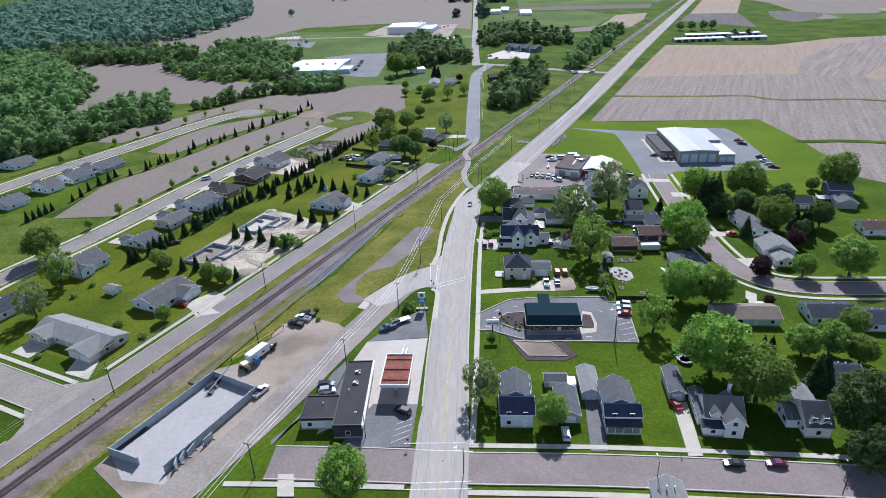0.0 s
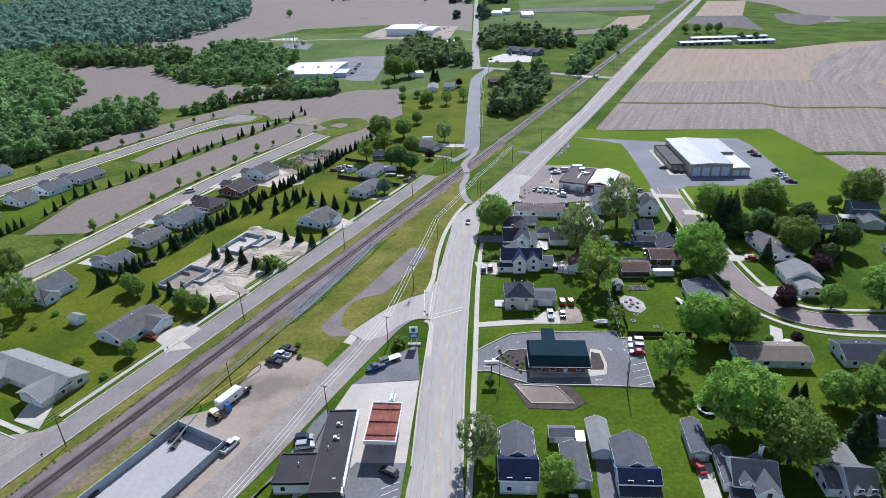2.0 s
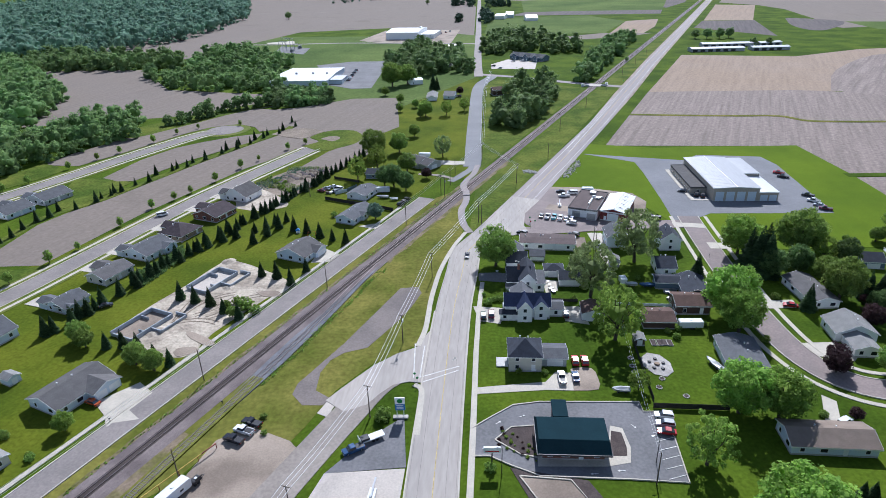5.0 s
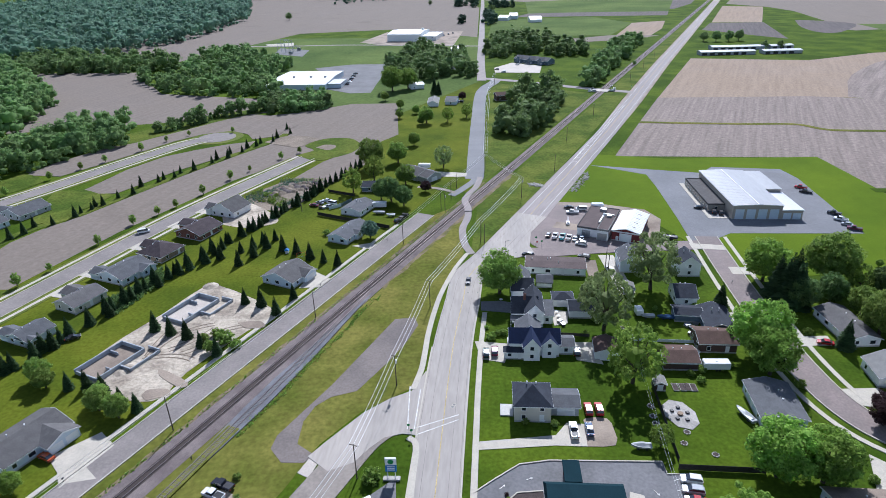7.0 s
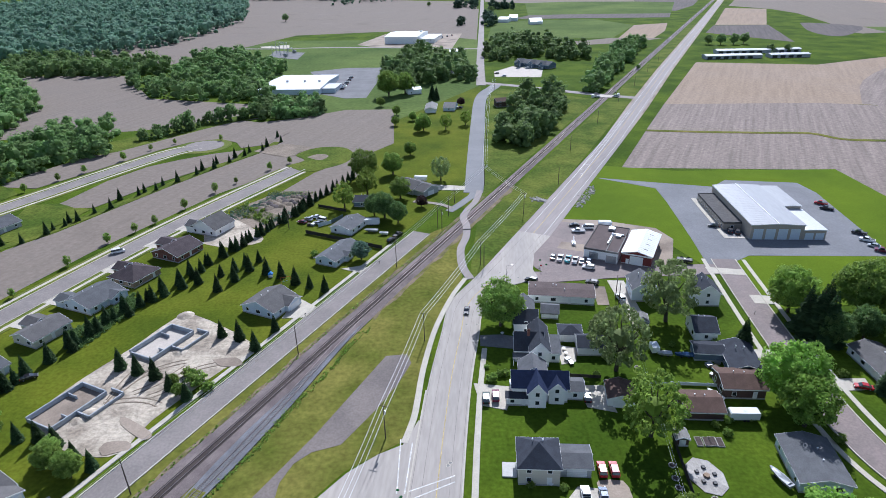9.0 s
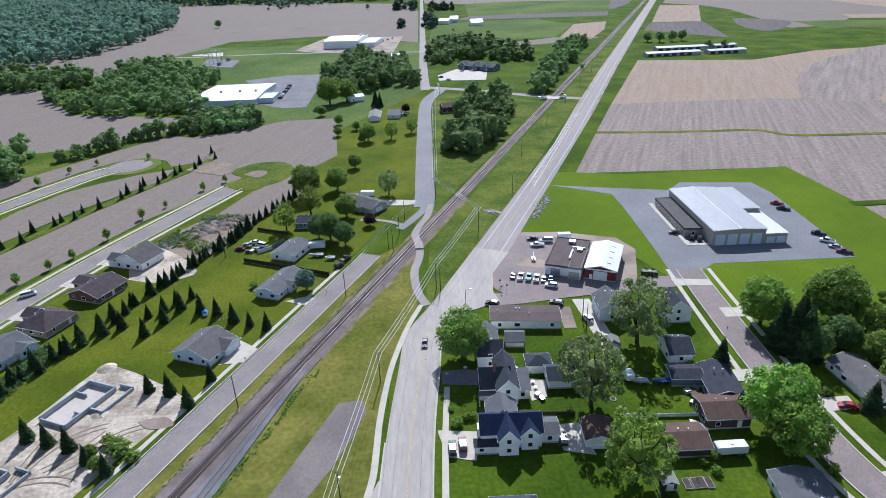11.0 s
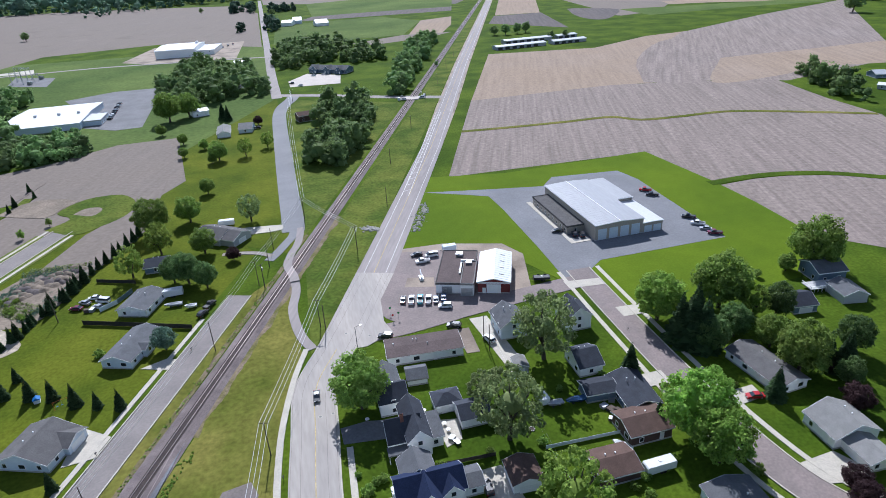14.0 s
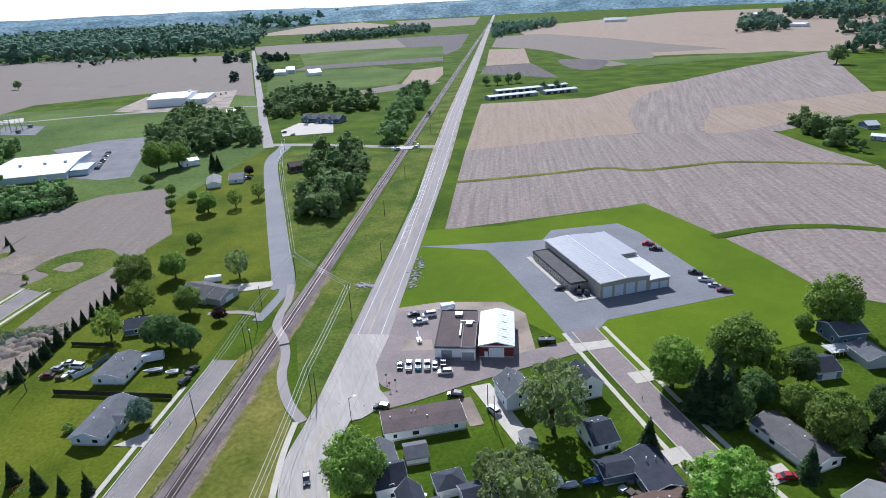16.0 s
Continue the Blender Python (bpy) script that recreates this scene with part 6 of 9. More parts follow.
# large workshop
m, w, d = site((136.1, 330.8), (157.5, 329.2), (140.0, 380.2), None)
b = thing("workshop", m, "large tan workshop with a pale metal roof", "workshop")
block(b, 0, 0, w, d, 6.6, "gy", 3, TAN_WALL, GREY_ROOF, "", 0.3)
block(b, w + 0.05, d * 0.47, w + 8.5, d, 6.1, "gy", 1, TAN_WALL, GREY_ROOF, "", 0.3)
block(b, w + 0.05, 0, w + 9, d * 0.465, 4.4, "gy", 2, TAN_WALL, ROOF_STEEL, "", 0.3)
block(b, -7.6, d * 0.2, -0.05, d * 0.93, 3.5, "flat", 0, TAN_WALL, SH_TAUPE, "fl", trim=SH_TAUPE, step=4)
part("side_walk", Shape().box(-9.8, d * 0.02, 0, -7.65, d * 0.98, 0.24), PAVE, b)
part("front_walk", Shape().box(-7.6, d * 0.02, 0, -0.1, d * 0.05, 0.24), PAVE, b)
for k in range(4):
    garage_door(b, pose(w * (k + 0.62) / 4.3, 0, 0.05), w / 5.6, 4.8, BLUE_SIDING)
for k in range(2):
    garage_door(b, pose(w + 2.4 + 4.2 * k, 0, 0.05), 3.4, 3.0, BLUE_SIDING)
part("roof_ridge", Shape().box(w / 2 - 0.2, -0.3, 6.95 + 0.2, w / 2 + 0.2, d + 0.3, 7.5), ROOF_WHITE, b)
for k in range(24):
    y = d * (k + 0.5) / 24
    part("roof_rib", Shape().box(-0.3, -0.04, 0, w / 2, 0.04, 0.03).mesh("shop_rib", GREY_ROOF) if k == 0 else bpy.data.meshes["shop_rib"], ROOF_STEEL, b, "", Matrix.Translation((0, y, 6.82)) @ Matrix.Rotation(-radians(3), 4, "Y"))
# far halls
m, w, d = site((-159.0, 668.8), (-102.1, 663.8), 77.0, None)
b = thing("white_hall", m, "long low hall with a white roof", "industrial hall")
block(b, 0, 0, w, d, 5, "gx", 2, BLUE_SIDING, ROOF_WHITE, "", 0.3)
block(b, w + 0.05, 8, w + 13, d * 0.45, 4.0, "flat", 0, BLUE_SIDING, ROOF_STEEL, "r", trim=GALV, step=6)
for q in (0.3, 0.6, 0.85):
    part("roof_unit", Shape().box(w * q, d * 0.4, 5, w * q + 2, d * 0.4 + 2, 7.9), GALV, b)
m, w, d = site((-70.4, 1026.7), (-22.2, 1017.4), (-65.7, 1096.7), None)
b = thing("far_hall", m, "tall white industrial hall far off", "industrial hall")
block(b, 0, 0, w, d, 10, "gx", 4, WHITE, ROOF_WHITE, "", 0.3)
block(b, w + 0.05, 10, w + 22, d, 6, "flat", 0, WHITE, ROOF_WHITE, "f", trim=TRIM, step=8)
part("roof_unit", Shape().box(w * 0.9, d * 0.5, 10, w * 0.96, d * 0.6, 15), TRIM, b)
for A, B, dd in (((308.1, 811.7), (371.0, 810.9), 13), ((336.5, 850.6), (399.4, 848.3), 13), ((380.0, 809.4), (423.9, 808.9), 13), ((407.3, 848.1), (435.7, 850.6), 12)):
    m, w, d = site(A, B, dd, None)
    b = thing("storage_barn", m, "long low barn with a pale metal roof", "barn", "storage barns in the fields")
    block(b, 0, 0, w, d, 3.6, "gx", 10, GREY_SIDING, ROOF_STEEL, "", 0.4)
    for k in range(int(w / 9)):
        garage_door(b, pose(4.5 + k * 9, 0, 0.05), 5.5, 2.8, DARKMETAL)
# far farms and houses
for A, B, dd, e, ro, wm, rm, lab in (((-20.9, 654.7), (-9.0, 657.6), 12, 4, "gx", WHITE, ROOF_WHITE, "white barn with a white roof"), ((-4.6, 579.8), (4.1, 579.4), 22, 2.8, "gy", WHITE, SH_LIGHT, "long white house on a wide lawn"),
                                      ((9.9, 585.5), (18.7, 583.6), 14, 2.8, "gx", BLUE_SIDING, SH_LIGHT, "pale blue house on a wide lawn"), ((91.2, 803.0), (124.1, 772.7), 15, 4, "gx", SLATE_SIDING, SH_GREY, "large blue-grey house with gables"),
                                      ((53.1, 594.1), (65.6, 595.9), 10, 4.5, "gx", BROWN_SIDING, SH_BROWN, "brown house among trees"), ((21.3, 906.0), (40.1, 905.9), 14, 3, "gx", WHITE, ROOF_WHITE, "white-roofed shed among trees"),
                                      ((7.8, 742.3), (21.0, 739.4), 12, 4, "gx", BLUE_SIDING, SH_GREY, "blue house among trees"),
                                      ((117.4, 1303.4), (135.3, 1297.5), 30, 6, "gx", WHITE, ROOF_WHITE, "white farm barn far off"), ((140.9, 1326.4), (155.7, 1323.8), 25, 6, "gx", BLUE_SIDING, ROOF_STEEL, "pale farm barn far off"),
                                      ((170.9, 1252.8), (192.5, 1254.0), 25, 5, "gx", WHITE, ROOF_STEEL, "long white barn far off"), ((487.9, 489.3), (496.6, 486.1), 12, 3, "gx", SLATE_SIDING, ROOF_STEEL, "dark shed with a pale roof"),
                                      ((456.3, 463.1), (465.0, 448.5), 10, 3, "gx", GREY_SIDING, ROOF_WHITE, "long shed with a white roof"), ((1487.2, 1468.2), (1499.9, 1430.1), 30, 7, "gx", WHITE, ROOF_WHITE, "white farmstead far off"),
                                      ((1490.9, 2326.3), (1573.5, 2295.9), 40, 8, "gx", WHITE, ROOF_STEEL, "pale farmstead far off"), ((1920.3, 2010.9), (1960.5, 1980.2), 40, 10, "gx", WHITE, ROOF_WHITE, "white farm buildings far off")):
    m, w, d = site(A, B, dd, None)
    b = thing("farm_building" if e > 4.6 or "shed" in lab or "barn" in lab else "house", m, lab, "barn" if "barn" in lab else "house")
    block(b, 0, 0, w, d, e, ro, 22 if rm is not ROOF_WHITE else 12, wm, rm, "fr" if d < 16 else "", 0.4, step=5)
    if "gables" in lab:
        for q in (0.1, 0.45, 0.75):
            block(b, w * q, -3, w * q + 7, d * 0.5, 4.6, "gy", 40, wm, rm, "f", base=False)

# house foundations on the sand
def foundation(A, B, C, label, splits):
    m, w, d = site(A, B, C, 64)
    f = thing("house_foundation", m, label, "foundation")
    t = 0.35
    for x0, y0, x1, y1, hh in ((0, 0, w, t, 1.5), (0, d - t, w, d, 1.7), (0, t, t, d - t, 1.2), (w - t, t, w, d - t, 1.7)):
        part("wall", Shape().box(x0, y0, -0.1, x1, y1, hh), BLOCKWALL, f)
    part("floor_slab", Shape().box(t, t, 0.0, w - t, d - t, 0.2), APRON if splits else GRAVEL, f)
    part("wing_wall", Shape().box(w * 0.45, -4.5, -0.1, w * 0.45 + t, 0, 1.2).box(w * 0.45, -4.5, -0.1, w + 2, -4.5 + t, 1.0).box(w + 2 - t, -4.5, -0.1, w + 2, 0.5, 1.2), BLOCKWALL, f)
    part("inner_wall", Shape().box(w * 0.3, t, 0, w * 0.3 + 0.25, d * 0.3, 1.3).box(w * 0.7, d * 0.6, 0, w * 0.7 + 0.25, d - t, 1.3), BLOCKWALL, f)
    for q in (0.2, 0.5, 0.8):
        part("window_gap", Shape().box(w * q - 0.5, d - 0.02, 1.0, w * q + 0.5, d + 0.04, 1.6), DARKMETAL, f)


foundation((-96.2, 222.6), (-88.1, 237.4), (-104.3, 228.3), "new blue-grey concrete house foundation on sand", False)
foundation((-82.2, 253.0), (-74.8, 268.2), (-90.2, 259.0), "new concrete house foundation with a pale slab", True)

# walled storage yard
def yard_wall(name, pts, hgt, label):
    for k, (a, b) in enumerate(zip(pts[:-1], pts[1:])):
        a, b = Vector(a), Vector(b)
        l = (b - a).length
        ob = thing("yard_wall", pose(a.x, a.y, 0, 0, 0, math.degrees(math.atan2(b.y - a.y, b.x - a.x))), label, "wall", "walls round the storage yard")
        n = max(1, int(l / 2.5))
        for q in range(n):
            part("panel", Shape().box(l * q / n + 0.02, -0.12, 0, l * (q + 1) / n - 0.02, 0.12, hgt), BLOCKWALL, ob)
            part("post", Shape().box(l * q / n - 0.15, -0.25, 0, l * q / n + 0.15, 0.25, hgt + 0.1), BLOCKWALL, ob)


yard_wall("storage_wall", [(-75.7, 114.2), (-84.3, 118.0), (-67.9, 148.2), (-53.4, 140.1), (-68.1, 111.2)], 2.5, "blue-grey concrete panel wall of a storage yard")
for k, p in enumerate(((-60.9, 121.3), (-63.9, 117.5), (-65.2, 115.3), (-66.1, 113.3))):
    b = thing("wall_panel", pose(p[0], p[1], 0.1, 0, 0, 64 + k * 12), "loose concrete panel leaning on its stand", "panel", "loose concrete panels by the yard wall")
    part("slab", Shape().box(-1.5, -0.12, 0, 1.5, 0.12, 2.0), BLOCKWALL, b)
    part("foot", Shape().box(-1.4, -0.8, 0, -1.1, 0.8, 0.25), BLOCKWALL, b)
    part("foot", Shape().box(1.1, -0.8, 0, 1.4, 0.8, 0.25), BLOCKWALL, b)
for k, (p, q) in enumerate((((-83.7, 119.2), (-78.8, 127.1)), ((-68.6, 142.8), (-65.5, 148.3)), ((-66.7, 140.1), (-66.0, 147.3)))):
    p, q = Vector(p), Vector(q)
    b = thing("pipe_stack", pose(p.x, p.y, 0.1, 0, 0, math.degrees(math.atan2(q.y - p.y, q.x - p.x))), "stack of dark steel pipes on concrete", "pipes", "pipe stacks in the yard")
    l = (q - p).length
    for j, (yy, zz) in enumerate(((0, 0.2), (0.5, 0.2), (1.0, 0.2), (0.25, 0.6), (0.75, 0.6))):
        part("pipe", Shape().tube((0, yy - 0.5, zz), (l, yy - 0.3, zz), 0.2), DARKMETAL, b)

# ---- trees ----
def leaf_quads(centres, radii, per, size, rng, loose=0.55):
    """Small leaf clumps on the outside of and inside round lumps; returns vertices and faces."""
    n = len(centres) * per
    c = np.repeat(np.asarray(centres, float), per, 0)
    r = np.repeat(np.asarray(radii, float), per)[:, None]
    d = rng.normal(size=(n, 3))
    d /= np.linalg.norm(d, axis=1)[:, None]
    p = c + d * r * rng.uniform(0.72, 1.04, (n, 1)) * np.array((1, 1, 0.85))
    nrm = d * 0.9 + rng.normal(size=(n, 3)) * loose + np.array((0, 0, 0.3))
    nrm /= np.linalg.norm(nrm, axis=1)[:, None]
    u = np.cross(nrm, rng.normal(size=(n, 3)))
    u /= np.linalg.norm(u, axis=1)[:, None]
    v = np.cross(nrm, u)
    s = size * rng.uniform(0.55, 1.35, (n, 1))
    q = np.stack([p - u * s - v * s * 0.6, p + u * s * 0.7 - v * s * 0.9, p + u * s + v * s * 0.6, p - u * s * 0.5 + v * s], 1)
    return q.reshape(-1, 3), np.arange(n * 4).reshape(-1, 4)


def core_quads(centres, radii, rng, first=0):
    """Rough solid hearts of crowns, which the leaf clumps cover; returns vertices and faces, numbered from first."""
    unit, quads = [], []
    for ax in range(3):
        for sg in (-1, 1):
            b = len(unit)
            for i in range(3):
                for j in range(3):
                    p = [0.0, 0.0, 0.0]
                    p[ax], p[(ax + 1) % 3], p[(ax + 2) % 3] = sg, (i - 1) * sg, j - 1
                    unit.append(p)
            quads += [(b + i * 3 + j, b + i * 3 + 3 + j, b + i * 3 + 4 + j, b + i * 3 + 1 + j) for i in range(2) for j in range(2)]
    u = np.array(unit, float)
    u /= np.linalg.norm(u, axis=1)[:, None]
    _, same = np.unique(np.round(u, 4), axis=0, return_inverse=True)
    same = np.ravel(same)
    n, m = len(centres), same.max() + 1
    bump = rng.uniform(0.84, 1.16, (n, m))[:, same][:, :, None]
    v = np.asarray(centres, float)[:, None, :] + u[None] * bump * np.asarray(radii, float)[:, None, None] * np.array((1, 1, 0.88))
    f = np.array(quads)[None] + (np.arange(n) * len(unit))[:, None, None] + first
    return v.reshape(-1, 3), f.reshape(-1, 4)


def quad_mesh(name, v, f, material):
    me = bpy.data.meshes.new(name)
    me.vertices.add(len(v))
    me.vertices.foreach_set("co", v.astype(np.float32).ravel())
    me.loops.add(f.size)
    me.loops.foreach_set("vertex_index", f.astype(np.int32).ravel())
    me.polygons.add(len(f))
    me.polygons.foreach_set("loop_start", np.arange(0, f.size, 4, dtype=np.int32))
    me.update(calc_edges=True)
    me.materials.append(material)
    return me


CROWNS, TRUNKS = {}, {}


def crown_mesh(kind, k, material):
    """Unit crown: radius about 1, its centre at 1.05: many small clumps over an uneven rounded mass, flatter below."""
    key = (kind, k, material.name)
    if key not in CROWNS:
        rng = np.random.default_rng(11 + k * 7 + len(kind))
        n, lo, hi, per, size, shell = {"full": (96, 0.13, 0.25, 74, 0.030, 0.78), "thin": (78, 0.09, 0.19, 52, 0.032, 0.82), "far": (20, 0.22, 0.36, 30, 0.085, 0.7), "bush": (18, 0.2, 0.34, 40, 0.075, 0.68)}[kind]
        lumps, radii = [], []
        for i in range(n):
            z = 1 - 2 * (i + 0.5) / n
            a = i * 2.39996 + rng.uniform(-0.3, 0.3)
            d = np.array((math.cos(a) * math.sqrt(1 - z * z), math.sin(a) * math.sqrt(1 - z * z), z))
            swell = 1 + 0.26 * noise.noise((d[0] * 1.7 + k * 9, d[1] * 1.7, d[2] * 1.7)) + 0.10 * noise.noise((d[0] * 4 + k, d[1] * 4, d[2] * 4))
            q = shell * swell * rng.uniform(0.86, 1.06)
            up = 1.02 if z > 0 else 0.74
            lumps.append((d[0] * q, d[1] * q, 1.05 + z * q * up))
            radii.append(rng.uniform(lo, hi))
        v, f = leaf_quads(lumps, radii, per, size, rng, 0.5)
        hearts, hr = [(0, 0, 1.0)], [shell * (0.62 if kind != "thin" else 0.4)]
        for i in range(0, n, 3 if kind != "thin" else 5):
            hearts.append(lumps[i])
            hr.append(radii[i] * 0.6)
        v2, f2 = core_quads(hearts, hr, rng, len(v))
        v, f = np.concatenate([v, v2]), np.concatenate([f, f2])
        if kind == "bush":
            v[:, 2] = np.maximum(v[:, 2] - 0.5, 0.0)
        CROWNS[key] = quad_mesh("crown", v, f, material)
    return CROWNS[key]


def trunk_mesh(k, thin=False):
    key = (k, thin)
    if key not in TRUNKS:
        rng = random.Random(40 + k)
        s = Shape()
        top = Vector((rng.uniform(-0.08, 0.08), rng.uniform(-0.08, 0.08), 0.6))
        s.tube((0, 0, -0.05), top, 0.075, 0.05, 7)
        for i in range(7):
            a = i * 0.9 + rng.uniform(-0.3, 0.3)
            e = top + Vector((math.cos(a) * rng.uniform(0.35, 0.6), math.sin(a) * rng.uniform(0.35, 0.6), rng.uniform(0.3, 0.85)))
            s.tube(top - Vector((0, 0, 0.12)), e, 0.035, 0.012, 5)
        s.tube(top, top + Vector((0.05, 0, 0.9)), 0.045, 0.012, 6)
        TRUNKS[key] = s.mesh("trunk", BARK)
    return TRUNKS[key]


TREE_COUNT = [0]


def tree(x, y, r, material, label, kind="full", squash=1.0, group=""):
    TREE_COUNT[0] += 1
    k = TREE_COUNT[0] % 4
    m = pose(x, y, 0.0, 0, 0, TREE_COUNT[0] * 67 % 360) @ Matrix.Diagonal((r, r * (0.9 + 0.05 * k), r * squash, 1))
    t = thing("tree", m, label, "tree", group)
    part("trunk", trunk_mesh(k), BARK, t)
    part("crown", crown_mesh(kind, k, material), material, t)
    return t


def bush(x, y, r, material, label, group=""):
    TREE_COUNT[0] += 1
    k = TREE_COUNT[0] % 3
    t = thing("shrub", pose(x, y, 0.0, 0, 0, TREE_COUNT[0] * 67 % 360) @ Matrix.Diagonal((r, r, r * 0.9, 1)), label, "shrub", group)
    part("foliage", crown_mesh("bush", k, material), material, t)
    return t


SPRUCES = {}


def spruce_mesh(k, material):
    key = (k, material.name)
    if key not in SPRUCES:
        rng = np.random.default_rng(90 + k)
        v, f = [], []
        tiers = 30
        for i in range(tiers):
            q = i / (tiers - 1)
            z, rad = 0.05 + 0.94 * q, 0.25 * (1 - q) ** 0.92 + 0.010
            for j in range(20 - int(11 * q)):
                a = rng.uniform(0, 6.2832)
                rr = rad * rng.uniform(0.70, 1.14)
                ca, sa = math.cos(a), math.sin(a)
                wd, dr = rr * 0.3 + 0.01, rr * rng.uniform(0.15, 0.45)
                b = len(v)
                v += [(0.02 * ca, 0.02 * sa, z), (ca * rr * 0.6 - sa * wd, sa * rr * 0.6 + ca * wd, z - dr * 0.6 - 0.012), (ca * rr, sa * rr, z - dr + 0.01), (ca * rr * 0.6 + sa * wd, sa * rr * 0.6 - ca * wd, z - dr * 0.6 - 0.012), (ca * rr * 0.6, sa * rr * 0.6, z - dr * 0.3 + 0.012)]
                f += [(b, b + 1, b + 4), (b + 1, b + 2, b + 4), (b + 2, b + 3, b + 4), (b + 3, b, b + 4)]
        me = bpy.data.meshes.new("needles")
        me.from_pydata(v, [], f)
        me.materials.append(material)
        SPRUCES[key] = me
    return SPRUCES[key]


SPRUCE_TRUNK = Shape().tube((0, 0, -0.02), (0, 0, 0.9), 0.022, 0.006, 6).mesh("spruce_trunk", BARK)


def spruce(x, y, h, label="dark green spruce with a pointed crown", group="", material=None, wide=1.0):
    TREE_COUNT[0] += 1
    k = TREE_COUNT[0] % 4
    t = thing("spruce", pose(x, y, 0.0, 0, 0, TREE_COUNT[0] * 77 % 360) @ Matrix.Diagonal((h * wide, h * wide, h, 1)), label, "tree", group)
    part("trunk", SPRUCE_TRUNK, BARK, t)
    part("needles", spruce_mesh(k, material or NEEDLE), material or NEEDLE, t)


def row(a, b, n, rng, jitter=1.0):
    a, b = Vector(a), Vector(b)
    return [(a.lerp(b, (i + 0.5) / n).x + rng.uniform(-jitter, jitter), a.lerp(b, (i + 0.5) / n).y + rng.uniform(-jitter, jitter)) for i in range(n)]


def inside(x, y, poly):
    c = False
    for i in range(len(poly)):
        (x0, y0), (x1, y1) = poly[i - 1], poly[i]
        if (y0 > y) != (y1 > y) and x < (x1 - x0) * (y - y0) / (y1 - y0) + x0:
            c = not c
    return c


def wood(name, poly, spacing, r, material, label, seed, per=16):
    """A stand of many trees, joined: uneven crowns of leaf clumps of many sizes and heights, closed to the ground by undergrowth."""
    rng = np.random.default_rng(seed)
    xs, ys = [p[0] for p in poly], [p[1] for p in poly]
    centres, radii, hearts = [], [], []
    near = per >= 12
    for gx in np.arange(min(xs), max(xs), spacing):
        for gy in np.arange(min(ys), max(ys), spacing):
            x, y = gx + rng.uniform(-0.9, 0.9) * spacing, gy + rng.uniform(-0.9, 0.9) * spacing
            if not inside(x, y, poly):
                continue
            s = r * (0.55 + 0.95 * rng.uniform(0, 1) ** 1.7)
            z = s * 0.8 + r * rng.uniform(0.1, 0.75)
            tall = rng.uniform(0.85, 1.35)
            hearts.append(len(centres))
            centres.append((x, y, z))
            radii.append(s * 0.8)
            for q in range(10 if near else 6):
                a, e = rng.uniform(0, 6.28), rng.uniform(-0.45, 1.35)
                k = s * rng.uniform(0.5, 0.78)
                centres.append((x + math.cos(a) * math.cos(e) * k, y + math.sin(a) * math.cos(e) * k, z + math.sin(e) * k * tall))
                radii.append(s * rng.uniform(0.24, 0.46))
                if q % 3 == 0:
                    hearts.append(len(centres) - 1)
            for q in range(3 if near else 1):
                a = rng.uniform(0, 6.28)
                hearts.append(len(centres))
                centres.append((x + math.cos(a) * s * 0.6, y + math.sin(a) * s * 0.6, s * rng.uniform(0.15, 0.5)))
                radii.append(s * rng.uniform(0.4, 0.55))
    v, f = leaf_quads(centres, radii, per, r * (0.085 if near else 0.12), rng, 0.4)
    v2, f2 = core_quads([centres[i] for i in hearts], [radii[i] * 0.7 for i in hearts], rng, len(v))
    v, f = np.concatenate([v, v2]), np.concatenate([f, f2])
    v[:, 2] = np.maximum(v[:, 2], 0.05)
    tagged(new(name, quad_mesh(name, v, f, material)), label, "woodland", kind="stuff")


rnd = random.Random(5)
wood("woodland", [(-1067.8, 1518.0), (-1275.7, 1972.0), (-1704.1, 3616.4), (-544.1, 2019.6), (-399.6, 1441.8), (-390.9, 1088.9), (-471.9, 941.3), (-535.8, 867.8), (-597.0, 824.1)], 15.5, 10.0, FOREST_HAZED, "dense green woodland on the hillside", 1, 7)
wood("woodland_edge", [(-620.2, 836.3), (-551.9, 895.1), (-439.5, 758.8), (-338.4, 631.6), (-306.1, 519.6), (-306.3, 471.2), (-306.5, 430.4), (-330.3, 419.2)], 9, 6.5, FOREST, "dense green woodland edge", 2, 12)
wood("hedgerow_wood", [(-314.7, 396.6), (-306.5, 430.4), (-290.3, 481.4), (-260.5, 533.6), (-234.5, 547.5), (-206.6, 487.3), (-235.2, 447.3), (-251.6, 409.0), (-268.5, 369.5), (-286.2, 355.0)], 8, 6.0, FOREST, "thick green wood beside a field", 3, 20)
wood("field_wood", [(-545.5, 933.0), (-454.1, 920.0), (-321.4, 872.5), (-293.3, 796.1), (-398.2, 798.8), (-483.8, 801.2)], 10, 6.5, FOREST, "strip of green wood between fields", 4, 16)
wood("thicket", [(-279.3, 783.5), (-306.7, 922.8), (-264.4, 962.0), (-166.1, 817.2), (-165.2, 725.8), (-147.3, 667.7), (-137.5, 632.5), (-200.6, 645.6), (-260.5, 668.1), (-327.7, 770.8), (-284.7, 735.9)], 10, 5.5, FOREST, "green thicket beside a field", 6, 16)
wood("hall_thicket", [(-150.4, 611.8), (-128.6, 626.3), (-90.7, 618.5), (-84.8, 589.1), (-104.6, 574.0), (-138.3, 568.8)], 6.5, 4.0, FOREST, "thicket beside the white hall", 7, 18)
